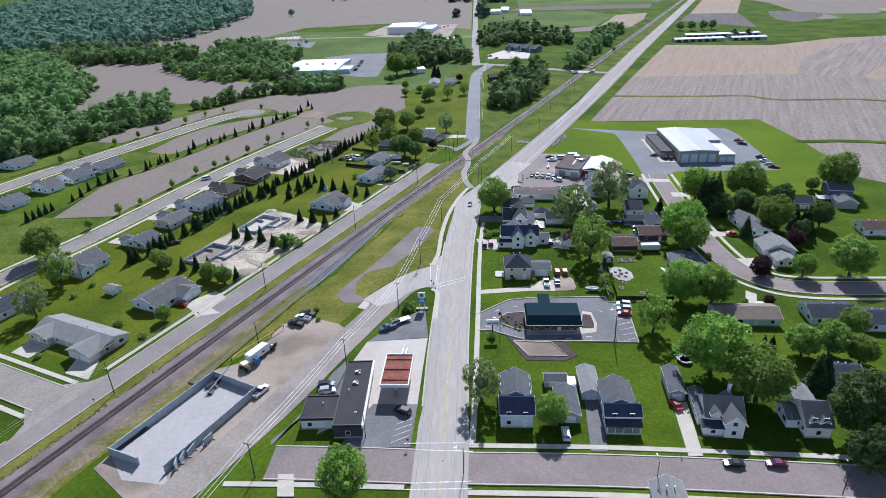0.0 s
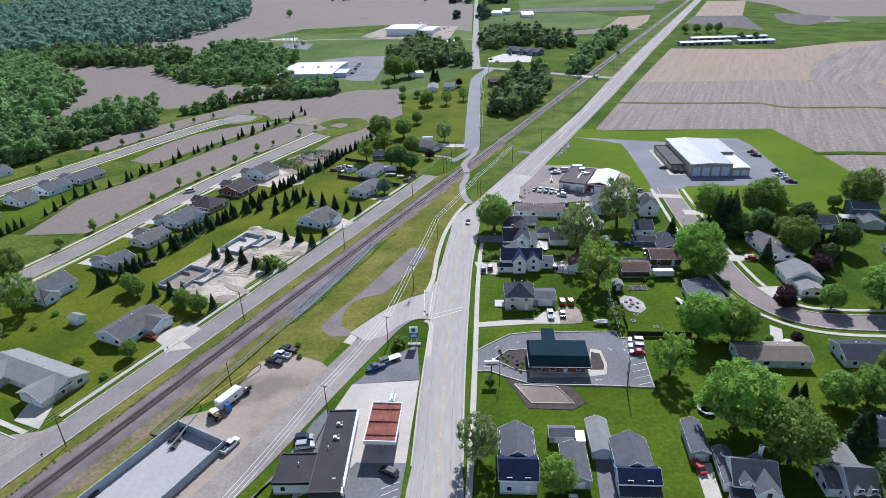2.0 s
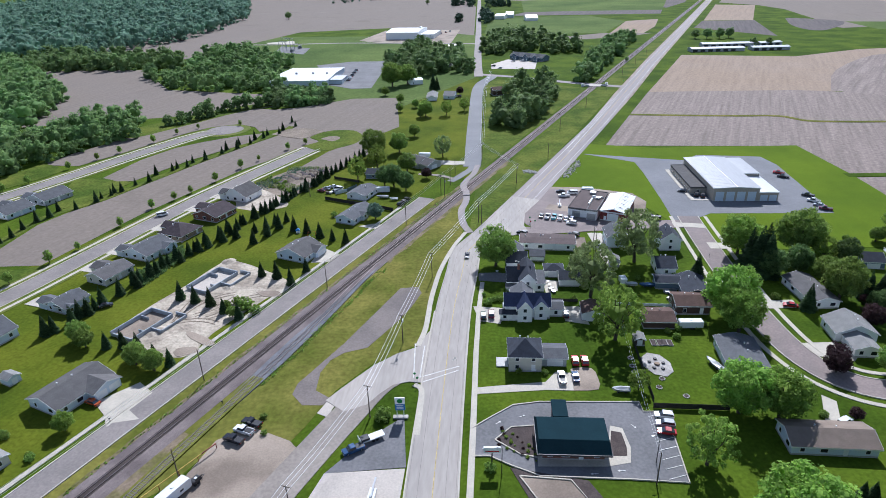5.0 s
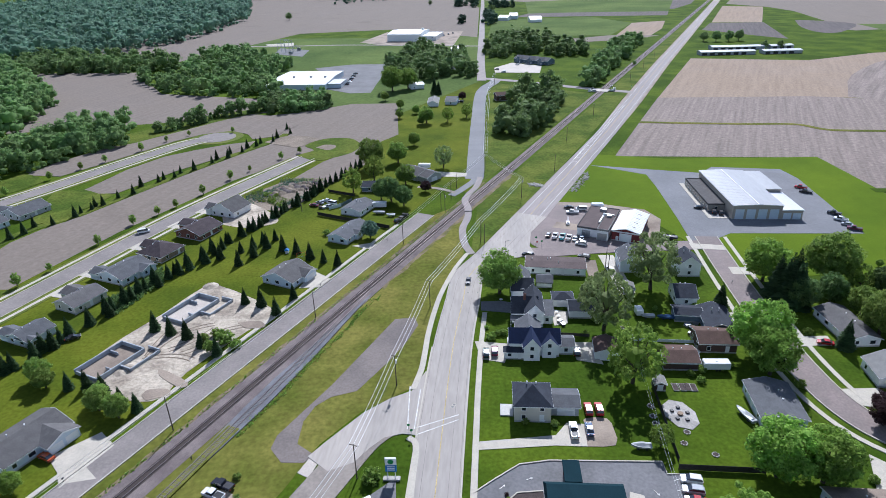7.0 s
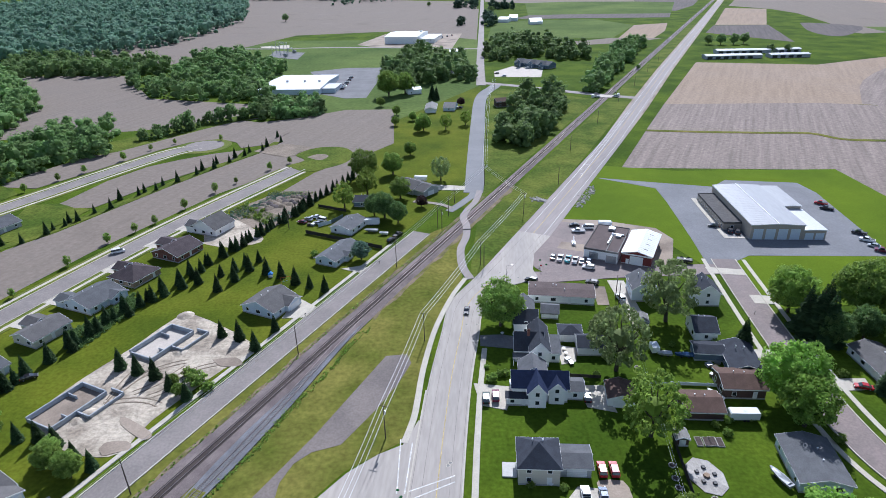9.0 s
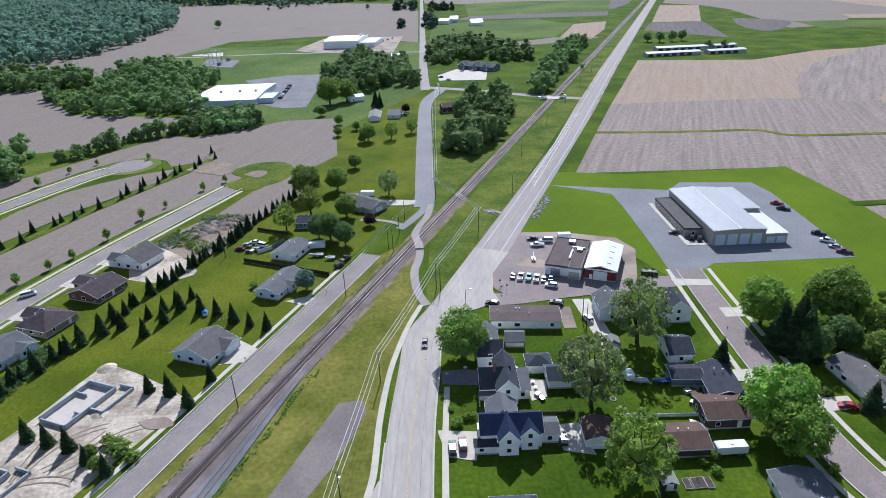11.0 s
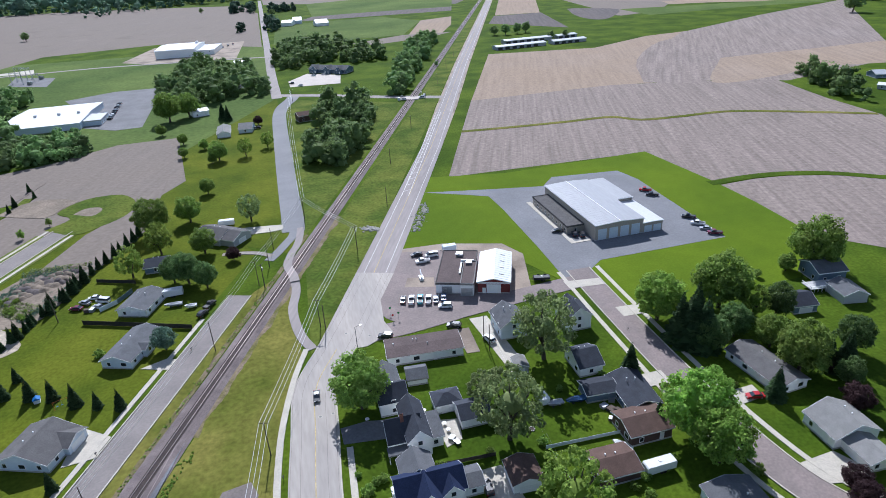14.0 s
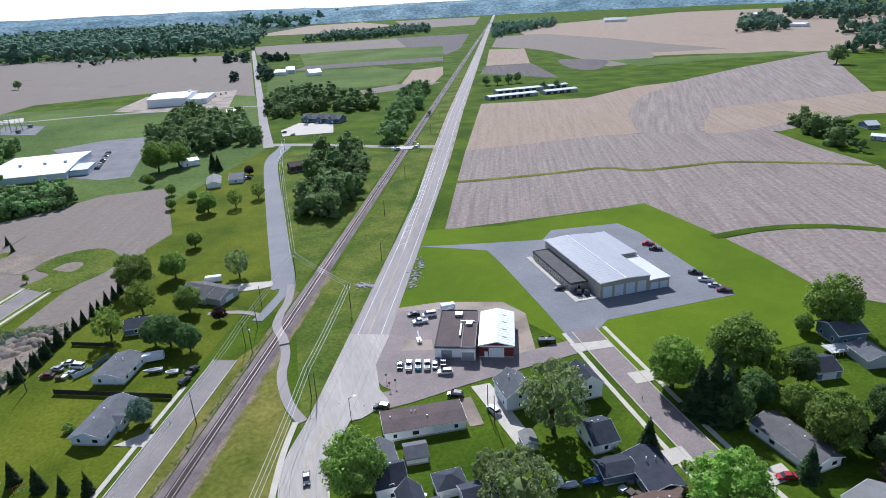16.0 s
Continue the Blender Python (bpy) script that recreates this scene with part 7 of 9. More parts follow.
wood("farm_wood", [(-51.7, 759.3), (-38.4, 886.2), (-15.6, 926.9), (11.2, 884.5), (36.0, 845.3), (44.9, 775.4), (39.4, 711.2), (13.6, 717.1), (-22.9, 694.9), (-46.9, 682.6)], 9, 6.5, FOREST, "green wood round a farm", 8, 20)
wood("railway_wood", [(77.9, 640.7), (89.1, 647.9), (109.9, 620.5), (106.8, 574.2), (98.1, 548.0), (77.7, 500.7), (61.5, 476.0), (49.6, 487.0), (44.7, 515.2), (58.5, 547.0), (66.5, 582.5)], 8.5, 6.5, FOREST, "green wood beside the railway", 9, 26)
wood("railway_hedge", [(138.4, 655.1), (146.4, 641.9), (210.3, 787.6), (285.2, 955.6), (269.6, 969.2), (212.4, 870.0), (163.0, 730.7)], 10, 6.0, FOREST, "line of trees beside the railway", 10, 16)
wood("house_wood", [(69.9, 957.1), (99.6, 1032.6), (150.2, 1004.2), (191.1, 873.1), (177.8, 822.8), (141.7, 840.6), (103.9, 859.6), (69.4, 828.2), (63.2, 853.8)], 11, 6.5, FOREST, "wood behind a large house", 11, 14)
wood("field_clump", [(436.4, 519.1), (487.4, 552.0), (455.8, 505.8), (469.0, 496.8), (437.0, 453.7), (416.5, 438.6), (415.3, 457.9), (429.1, 492.8)], 10, 6.0, FOREST, "clump of trees at a field edge", 12, 16)
wood("far_woods", [(-3132.7, 8080.9), (-1831.9, 7617.4), (-202.3, 5295.0), (293.0, 3313.9), (140.6, 2130.0), (-156.8, 2113.2), (-300.8, 2138.3), (-531.6, 2263.7), (-875.9, 2321.0)], 34, 19, FOREST_HAZED, "broad woods far off", 13, 4)
wood("far_hill_woods", [(1266.2, 1431.6), (1662.4, 1770.1), (1539.1, 1509.4), (1343.2, 1345.8)], 24, 14, FOREST_HAZED, "wooded knoll far off", 14, 8)
wood("far_east_woods", [(2071.0, 2039.3), (2604.8, 1742.0), (1948.2, 1333.0), (1795.2, 1740.2)], 34, 18, FOREST_HAZED, "woods on the horizon", 15, 6)
wood("far_east_hedge", [(1343.8, 1227.4), (1708.4, 1183.8), (1089.5, 798.3), (984.1, 844.6), (971.7, 896.1), (1232.7, 1050.2)], 26, 13, FOREST_HAZED, "woods at the edge of far fields", 16, 7)
wood("far_north_hedge", [(511.5, 2668.5), (916.5, 2757.6), (812.2, 2446.9), (511.0, 2289.6), (311.5, 2342.5)], 22, 11, FOREST_HAZED, "far hedges", 17, 7)
wood("far_north_wood", [(998.9, 2309.2), (1381.9, 2506.4), (1249.3, 2278.2), (925.8, 2021.3), (767.2, 1804.7)], 22, 11, FOREST_HAZED, "far shelter belt", 18, 7)
for k, (x, y, rr) in enumerate(((215.6, 757.1, 2.8), (125.1, 1537.6, 7.0), (842.1, 804.6, 14.1), (-15.4, 1781.3, 6.3), (-305.9, 1440.3, 8.1), (360.0, 936.4, 6.3), (373.7, 929.6, 7.2), (390.7, 929.8, 7.3), (404.9, 932.5, 7.3), (401.1, 854.5, 5.0), (419.8, 851.8, 5.1))):
    tree(x, y, rr, FOREST, "round green tree standing in the fields", "far", 1.0, "field trees")

# street and garden trees
for x, y, rr in ((-23.8, 102.0, 6.8), (74.8, 140.4, 10.3), (81.7, 180.7, 8.1), (91.2, 178.6, 7.4), (99.2, 227.3, 9.7), (98.4, 218.3, 8.0), (122.4, 273.1, 8.5), (-95.5, 181.5, 3.0), (26.7, 122.5, 4.9)):
    tree(x, y, rr, LEAF_BRIGHT, "full maple with fresh bright green leaves", "full", 1.0, "maples")
for x, y, rr in ((82.1, 128.3, 8.7), (25.8, 268.9, 8.3), (145.0, 271.6, 9.9), (142.7, 248.2, 5.5), (141.0, 236.1, 8.0), (193.1, 279.0, 9.8), (105.0, 147.8, 5.4), (113.1, 147.8, 5.8), (125.7, 157.4, 4.9), (119.3, 143.1, 4.7), (147.8, 194.0, 7.9), (131.2, 194.8, 4.8), (-34.6, 421.2, 9.0), (-20.0, 428.9, 6.5), (-13.7, 390.1, 5.8), (-38.1, 649.9, 11.9), (-23.8, 659.2, 9.7), (-4.7, 524.8, 6.3), (-165.9, 234.6, 7.7)):
    tree(x, y, rr, LEAF, "broad leafy tree with dense green crown", "full", 1.0, "broadleaf trees")
for x, y, rr in ((99.8, 113.3, 9.2), (156.5, 259.6, 5.6), (147.8, 226.9, 3.9), (-19.5, 364.6, 6.1), (-24.8, 367.7, 5.2), (-13.0, 358.1, 5.1), (126.0, 253.6, 5.5), (137.3, 256.5, 5.2), (95.6, 102.3, 6.3), (161.5, 237.3, 5.7)):
    tree(x, y, rr, LEAF_DARK, "dark green shady tree", "full", 1.1, "dark trees")
for x, y, rr in ((58.6, 215.9, 8.3), (66.1, 163.0, 6.2), (149.8, 262.4, 5.5), (-31.0, 397.2, 6.3), (-40.5, 379.3, 5.8), (58.5, 191.2, 3.0), (-146.5, 210.8, 7.1), (11.2, 526.5, 5.2), (25.6, 539.5, 4.6)):
    tree(x, y, rr, LEAF_PALE, "light crowned tree with pale new leaves", "thin", 1.15, "pale trees")
for x, y, rr in ((9.7, 133.2, 5.7), (-142.5, 187.1, 6.0), (57.1, 243.3, 9.4), (80.2, 269.0, 9.6), (56.3, 258.2, 4.4), (7.0, 417.1, 5.9)):
    tree(x, y, rr, LEAF_GREY, "thin grey-green tree with open crown", "thin", 1.2, "open crowned trees")
for x, y, rr in ((116.3, 196.2, 4.1), (109.9, 176.9, 2.0), (119.2, 201.2, 3.5), (141.3, 219.4, 4.4), (-2.5, 377.8, 3.3), (24.6, 603.9, 3.8), (148.3, 233.8, 1.8)):
    tree(x, y, rr, LEAF_RED, "small tree with dark purple leaves", "full", 0.9, "purple trees")
for x, y, rr in ((182.4, 280.8, 3.3), (170.5, 281.7, 1.6), (183.9, 281.9, 3.2), (-41.5, 608.4, 4.1), (-26.6, 576.0, 3.9), (-25.4, 542.6, 3.6), (-11.7, 466.3, 4.4), (-89.2, 210.0, 3.8), (-82.9, 207.2, 3.8), (-113.9, 224.5, 3.8), (-110.0, 220.5, 3.3), (-90.9, 213.6, 3.1), (-82.2, 206.7, 3.4), (-8.5, 520.7, 3.1), (-13.3, 556.6, 3.4), (-67.6, 236.6, 2.2), (-71.0, 241.3, 2.0)):
    tree(x, y, rr, LEAF, "small round garden tree", "full", 1.0, "small garden trees")
for px, py, hh in ((*(98.3, 253.0), 11), (*(127.0, 230.5), 10), (*(153.1, 232.3), 12), (*(150.2, 236.0), 11), (*(1.0, 635.9), 14), (*(4.5, 630.1), 12), (*(120.9, 261.0), 17), (*(122.8, 257.8), 19), (*(124.8, 255.2), 18), (*(127.7, 262.6), 18), (*(92.9, 233.4), 8), (*(100.0, 132.3), 12), (*(103.6, 134.5), 11), (*(95.9, 152.0), 5), (*(98.3, 151.9), 5), (*(151.4, 232.1), 12)):
    spruce(px, py, hh, "tall dark spruce in a garden", "garden spruces", wide=1.25)
for px, py in [(-76.6, 297.6), (-72.6, 305.2), (-69.1, 313.5), (-61.5, 310.2), (-55.2, 307.1), (-48.5, 301.7), (-42.4, 298.1), (-36.3, 295.4), (-90.5, 250.2), (-84.3, 247.5), (-77.9, 244.8), (-71.6, 239.6), (-64.9, 234.9), (-102.9, 219.8), (-97.4, 219.6), (-91.7, 217.6), (-84.6, 212.9), (-78.5, 209.4), (-65.2, 266.6), (-58.8, 264.5), (-52.1, 258.3), (-48.4, 269.2)]:
    spruce(px, py, rnd.uniform(6.0, 8.0), "pointed dark spruce on a lawn", "lawn spruces", wide=1.1)
for px, py in row((-81.4, 330.5), (-41.1, 425.4), 20, rnd, 0.6):
    spruce(px, py, rnd.uniform(5, 7), "dark spruce in a hedge row", "hedge spruces", wide=1.1)
for px, py in row((-126.5, 225.2), (-100.8, 288.0), 17, rnd, 1.6) + row((-100.8, 288.0), (-65.1, 324.3), 8, rnd, 1.6) + row((-96.2, 293.4), (-80.4, 334.7), 7, rnd, 1.0) + row((-115.7, 259.1), (-55.6, 386.4), 18, rnd, 1.5):
    spruce(px, py, rnd.uniform(5.5, 8), "dark spruce behind the houses", "garden row spruces", wide=1.15)
for p in [spruce_row[0].lerp(spruce_row[8], k / 5) for k in range(5)] + [(-191.5, 305.4), (-190.5, 312.0), (-190.8, 320.9), (-189.6, 330.1), (-186.6, 335.7), (-186.8, 343.9), (-179.1, 346.0), (-173.6, 355.5), (-173.4, 360.6), (-170.2, 365.0), (-170.4, 368.8), (-167.4, 370.8), (-164.4, 380.8), (-159.0, 386.6), (-160.2, 398.8), (-153.2, 405.5), (-152.0, 409.7), (-147.0, 412.8), (-146.5, 420.5), (-140.5, 426.0), (-134.2, 438.8), (-133.6, 446.2), (-127.6, 449.7), (-128.9, 458.1), (-122.2, 461.4), (-121.5, 470.4), (-116.6, 474.8), (-115.6, 481.7), (-108.0, 485.2), (-107.4, 494.0), (-105.9, 517.9), (-100.7, 505.2)]:
    px, py = p
    spruce(px, py, rnd.uniform(4.5, 7), "small spruce in a field row", "field row spruces")
for x, y in ((-145.2, 321.3), (-152.1, 296.4), (-139.8, 343.7), (-132.8, 355.2), (-127.7, 364.6), (-120.4, 382.9), (-112.9, 406.5), (-106.0, 420.6), (-93.0, 443.6), (-84.0, 455.6), (-157.3, 283.8), (-163.0, 266.0), (-172.0, 246.0), (-183.2, 492.0), (-173.0, 506.3), (-191.0, 470.0), (-143.7, 512.5), (-203.4, 446.5), (-211.5, 433.0), (-219.5, 414.5), (-229.0, 389.0), (-235.0, 375.5)):
    tree(x, y, rnd.uniform(1.3, 2.2), LEAF, "young street tree on a verge", "far", 1.45, "young street trees")
wood("hedge_scrub", [(-205.0, 520.0), (-190.0, 538.0), (-172.0, 566.0), (-140.0, 590.0), (-134.0, 583.0), (-164.0, 559.0), (-182.0, 530.0), (-200.0, 510.0)], 5.0, 2.6, FOREST, "low green scrub in a field hedge", 60, 16)
for k, (x, y) in enumerate(((-193.1, 527.5), (-182.9, 536.8), (-178.7, 547.4), (-168.3, 564.7), (-161.6, 568.4), (-154.8, 572.2), (-145.2, 575.6), (-138.8, 582.2))):
    tree(x, y, 4.5 + (k % 3), FOREST, "tree in a field hedge", "far", 1.1, "hedge trees")
wood("hall_side_trees", [(-133.1, 595.4), (-117.0, 627.6), (-88.4, 615.6), (-83.3, 574.8), (-123.2, 571.8)], 7, 4.2, FOREST, "dense green trees by the hall", 19, 18)
for x, y, rr in ((-48.1, 181.1, 1.1), (-42.1, 177.9, 1.1), (-11.9, 182.7, 2.7), (-43.8, 184.2, 1.2), (-109.8, 179.2, 1.5), (-98.4, 171.1, 1.4), (-45.5, 325.5, 2.0), (-133.8, 209.1, 1.5), (-136.4, 200.7, 1.5), (-111.2, 180.0, 1.6), (-99.2, 172.0, 1.3), (15.1, 163.3, 1.7), (-127.7, 162.2, 1.3), (23.1, 242.3, 1.5), (19.6, 246.1, 1.0), (20.6, 240.0, 2.0), (103.5, 244.7, 1.6), (120.1, 238.4, 1.8), (88.5, 270.2, 1.8), (55.9, 249.2, 2.1), (80.0, 220.3, 1.4), (85.8, 221.1, 1.6), (89.1, 222.9, 1.3), (38.6, 241.2, 1.4), (36.0, 245.5, 1.3), (50.8, 240.8, 1.4), (77.4, 254.9, 1.3), (91.0, 255.3, 1.5), (64.0, 239.1, 1.6), (55.5, 230.0, 1.3), (24.8, 242.5, 1.6), (28.4, 241.4, 1.2), (26.4, 200.7, 1.3), (33.8, 199.5, 1.3), (77.9, 215.9, 1.6), (76.1, 219.0, 1.4), (103.8, 212.5, 1.9), (102.6, 178.3, 1.5)):
    bush(x, y, max(rr, 0.8), LEAF, "rounded green shrub on a lawn", "lawn shrubs")
for k in range(22):
    p = Vector((18.6, 173.5)).lerp(Vector((26.1, 168.1)), (k % 6) / 5) + Vector((rnd.uniform(-1, 1), (k // 6 - 1.2) * 2.0))
    bush(p.x, p.y, rnd.uniform(0.35, 0.7), LEAF_PALE if k % 3 else LEAF_RED, "small shrub in a mulch bed", "bed shrubs")
rng = np.random.default_rng(78)
c, rr = [], []
for a, b, n, w in (((-94.8, 370.5), (-82.3, 387.2), 260, 3.0), ((-80.8, 400.2), (-59.8, 396.7), 170, 2.2), ((-74.3, 360.5), (-62.8, 380.8), 90, 1.2), ((-81.5, 383.7), (-79.6, 399.7), 60, 1.5)):
    for k in range(n):
        p = Vector(a).lerp(Vector(b), rng.uniform(0, 1)) + Vector((rng.normal() * w, rng.normal() * w))
        c.append((p.x, p.y, 0.25))
        rr.append(rng.uniform(0.3, 0.8))
v, f = leaf_quads(c, rr, 14, 0.2, rng)
v[:, 2] = np.maximum(v[:, 2], 0.1)
tagged(new("heap_weeds", quad_mesh("heap_weeds", v, f, LEAF_BLUE)), "grey-green weeds round the spoil heaps", "weeds", kind="stuff")
rng = np.random.default_rng(83)
c, rr = [], []
for base, ahead, rows_, n in (((-95.5, 378.0), (22.0, -17.5), 5, 17), ((-82.5, 400.5), (23.0, -3.0), 3, 15)):
    for i in range(rows_):
        for j in range(n):
            q = Vector(base) + Vector(ahead) * (j / n) + Vector((0.9, 1.9)) * i
            c.append((q.x + rng.normal() * 0.25, q.y + rng.normal() * 0.25, 0.3))
            rr.append(rng.uniform(0.55, 0.95))
v, f = leaf_quads(c, rr, 34, 0.2, rng)
v[:, 2] = np.maximum(v[:, 2], 0.1)
tagged(new("row_weeds", quad_mesh("row_weeds", v, f, LEAF_GREY)), "grey-green tufts of weeds in rows", "weeds", kind="stuff")
rng = np.random.default_rng(79)
c, rr = [], []
strip = [(-119.1, 270.8), (-108.5, 260.2), (-105.9, 269.6), (-100.9, 285.3), (-107.8, 297.4), (-112.0, 280.3)]
while len(c) < 650:
    x, y = rng.uniform(-125, -60), rng.uniform(215, 310)
    if inside(x, y, strip):
        c.append((x, y, rng.uniform(0.1, 0.5)))
        rr.append(rng.uniform(0.3, 1.1))
v, f = leaf_quads(c, rr, 16, 0.2, rng)
v[:, 2] = np.maximum(v[:, 2], 0.06)
tagged(new("sand_weeds", quad_mesh("sand_weeds", v, f, LEAF_DARK)), "rank green weeds along the building site", "weeds", kind="stuff")
rng = np.random.default_rng(77)
c, rr = [], []
for k in range(260):
    q = rng.uniform(-168, -90)
    p = on_rail(q, 10.4 - (q + 165) * 0.055 + rng.normal() * 0.55 + 0.5 * math.sin(q * 0.2))
    c.append((p.x, p.y, 0.15))
    rr.append(rng.uniform(0.25, 0.6) * (1.2 if -150 < q < -115 else 0.7))
for k in range(500):
    p = on_rail(rng.uniform(-330, 20), -5.0 + rng.normal() * 0.35)
    c.append((p.x, p.y, 0.08))
    rr.append(rng.uniform(0.12, 0.3))
v, f = leaf_quads(c, rr, 14, 0.16, rng)
v[:, 2] = np.maximum(v[:, 2], 0.06)
tagged(new("railway_weeds", quad_mesh("railway_weeds", v, f, LEAF_BRIGHT)), "tall green weeds beside the tracks", "weeds", kind="stuff")
x, y, rr = (-25.7, 320.7, 4.4)
tree(x, y, rr, LEAF_BLUE, "round blue-green tree beside the drive", "full", 0.95)
wood("far_north_woods", [(-3134.6, 8077.2), (-1830.0, 7621.1), (-258.1, 6794.0), (390.6, 4011.3), (1249.3, 5376.7), (1090.1, 6595.0), (-264.3, 7074.1), (-1825.3, 7630.4), (-3128.0, 8090.2)], 75, 34, FOREST_HAZED, "endless woods towards the horizon", 23, 7)
# far ridge that closes the horizon, with haze in its colour and glow
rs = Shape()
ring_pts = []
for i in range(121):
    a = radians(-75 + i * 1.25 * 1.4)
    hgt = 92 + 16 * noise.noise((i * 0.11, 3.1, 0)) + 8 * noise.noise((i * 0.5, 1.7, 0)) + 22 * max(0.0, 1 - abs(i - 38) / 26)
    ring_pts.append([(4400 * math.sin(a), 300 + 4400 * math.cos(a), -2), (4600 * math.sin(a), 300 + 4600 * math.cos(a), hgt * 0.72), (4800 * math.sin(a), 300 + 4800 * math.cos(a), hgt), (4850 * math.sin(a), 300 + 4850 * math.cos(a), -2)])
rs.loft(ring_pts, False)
setting("backdrop_ridge", rs, RIDGE, "low wooded hills on the horizon, coloured and glowing as haze", "hills")
# grass strips between the fields
setting("grass_strip_1", ribbon(smooth([(148.0, 511.0), (181.8, 503.9), (220.4, 497.5), (250.5, 493.2), (263.4, 477.1), (290.4, 471.2), (327.0, 465.0), (369.2, 436.0), (396.0, 414.5)], 5), 4.6, 0.17), ROUGH_GRASS, "narrow grass strip between fields", "verge")
setting("grass_strip_2", ribbon(smooth([(220.0, 362.4), (241.8, 361.2), (259.0, 357.5), (277.8, 348.5), (294.6, 333.5), (318.0, 309.0)], 5), 5.6, 0.17), GRASS, "narrow grass strip between fields", "verge")

# pine clumps and hedges far along the county road
for k, (poly, sp, rr) in enumerate((([(46.5, 1690.0), (98.2, 1650.0), (107.1, 1786.9), (53.9, 1820.0)], 17, 9.0), ([(119.5, 1619.4), (170.5, 1634.4), (194.6, 1607.1), (178.7, 1703.0), (131.5, 1740.0)], 17, 8.0), ([(85.9, 1230.1), (100.9, 1216.7), (121.4, 1400.0), (105.8, 1415.0)], 13, 7.5), ([(43.1, 1258.5), (55.3, 1250.6), (57.5, 1295.2), (44.9, 1300.6)], 12, 6.5))):
    wood("pine_clump", poly, sp, rr, PINE, "dark clump of pines beside the county road", 40 + k, 12)
wood("field_hedge", [(-287.9, 1931.9), (-255.7, 1991.4), (-265.3, 2174.8), (-245.0, 2165.2), (-238.5, 1938.9), (-267.4, 1892.9)], 17, 8.0, FOREST_HAZED, "hedge of trees across far fields", 50, 8)
wood("field_hedge", [(-228.4, 1995.0), (-109.9, 2030.0), (-112.2, 2060.2), (-226.6, 2030.6)], 24, 7.0, FOREST_HAZED, "thin hedge across far fields", 51, 8)


def gantry(p, rz, w, h):
    t = thing("substation_gantry", pose(p[0], p[1], 0.05, 0, 0, rz), "grey steel lattice gantry of a substation", "gantry", "substation gantries")
    for x in (-w / 2, w / 2):
        part("mast", Shape().tube((x - 0.5, -0.5, 0), (x, 0, h), 0.14, 0.1, 6).tube((x + 0.5, -0.5, 0), (x, 0, h), 0.14, 0.1, 6).tube((x, 0.6, 0), (x, 0, h), 0.14, 0.1, 6), GALV, t)
    part("beam", Shape().box(-w / 2 - 0.6, -0.3, h - 1.1, w / 2 + 0.6, -0.1, h - 0.85).box(-w / 2 - 0.6, 0.1, h - 1.1, w / 2 + 0.6, 0.3, h - 0.85).box(-w / 2 - 0.6, -0.1, h - 0.5, w / 2 + 0.6, 0.1, h - 0.3), GALV, t)
    for k in range(3):
        part("insulator", Shape().tube(((k - 1) * w * 0.3, 0, h - 2.6), ((k - 1) * w * 0.3, 0, h - 1.1), 0.18, 0.12, 8), TRIM, t)


for p, rz, w, h in (((-204.0, 930.0), -20, 12, 13), ((-203.0, 948.0), -20, 12, 16), ((-203.0, 966.0), -20, 12, 13), ((-188.0, 940.0), 70, 10, 9)):
    gantry(p, rz, w, h)
for p in ((-190.0, 920.0), (-186.0, 955.0)):
    t = thing("transformer", pose(p[0], p[1], 0.05, 0, 0, -20), "grey substation transformer with cooling fins", "transformer", "substation transformers")
    part("tank", Shape().box(-2.2, -1.4, 0.4, 2.2, 1.4, 3.6), GALV, t)
    for k in range(6):
        part("cooling_fin", Shape().box(-1.9 + k * 0.7, -2.1, 0.8, -1.7 + k * 0.7, -1.4, 3.2), GALV, t)
    for k in range(3):
        part("bushing", Shape().tube((-1.2 + k * 1.2, 0, 3.6), (-1.2 + k * 1.2, 0, 5.0), 0.2, 0.1, 8), STONE, t)

# ---- vehicles ----
CARS = {}
PAINTS = {}


def paint(name, col):
    if name not in PAINTS:
        PAINTS[name] = mat("car_paint_" + name, col, 0.25, 0.04, 1.0, 6.0, spec=0.6)
    return PAINTS[name]


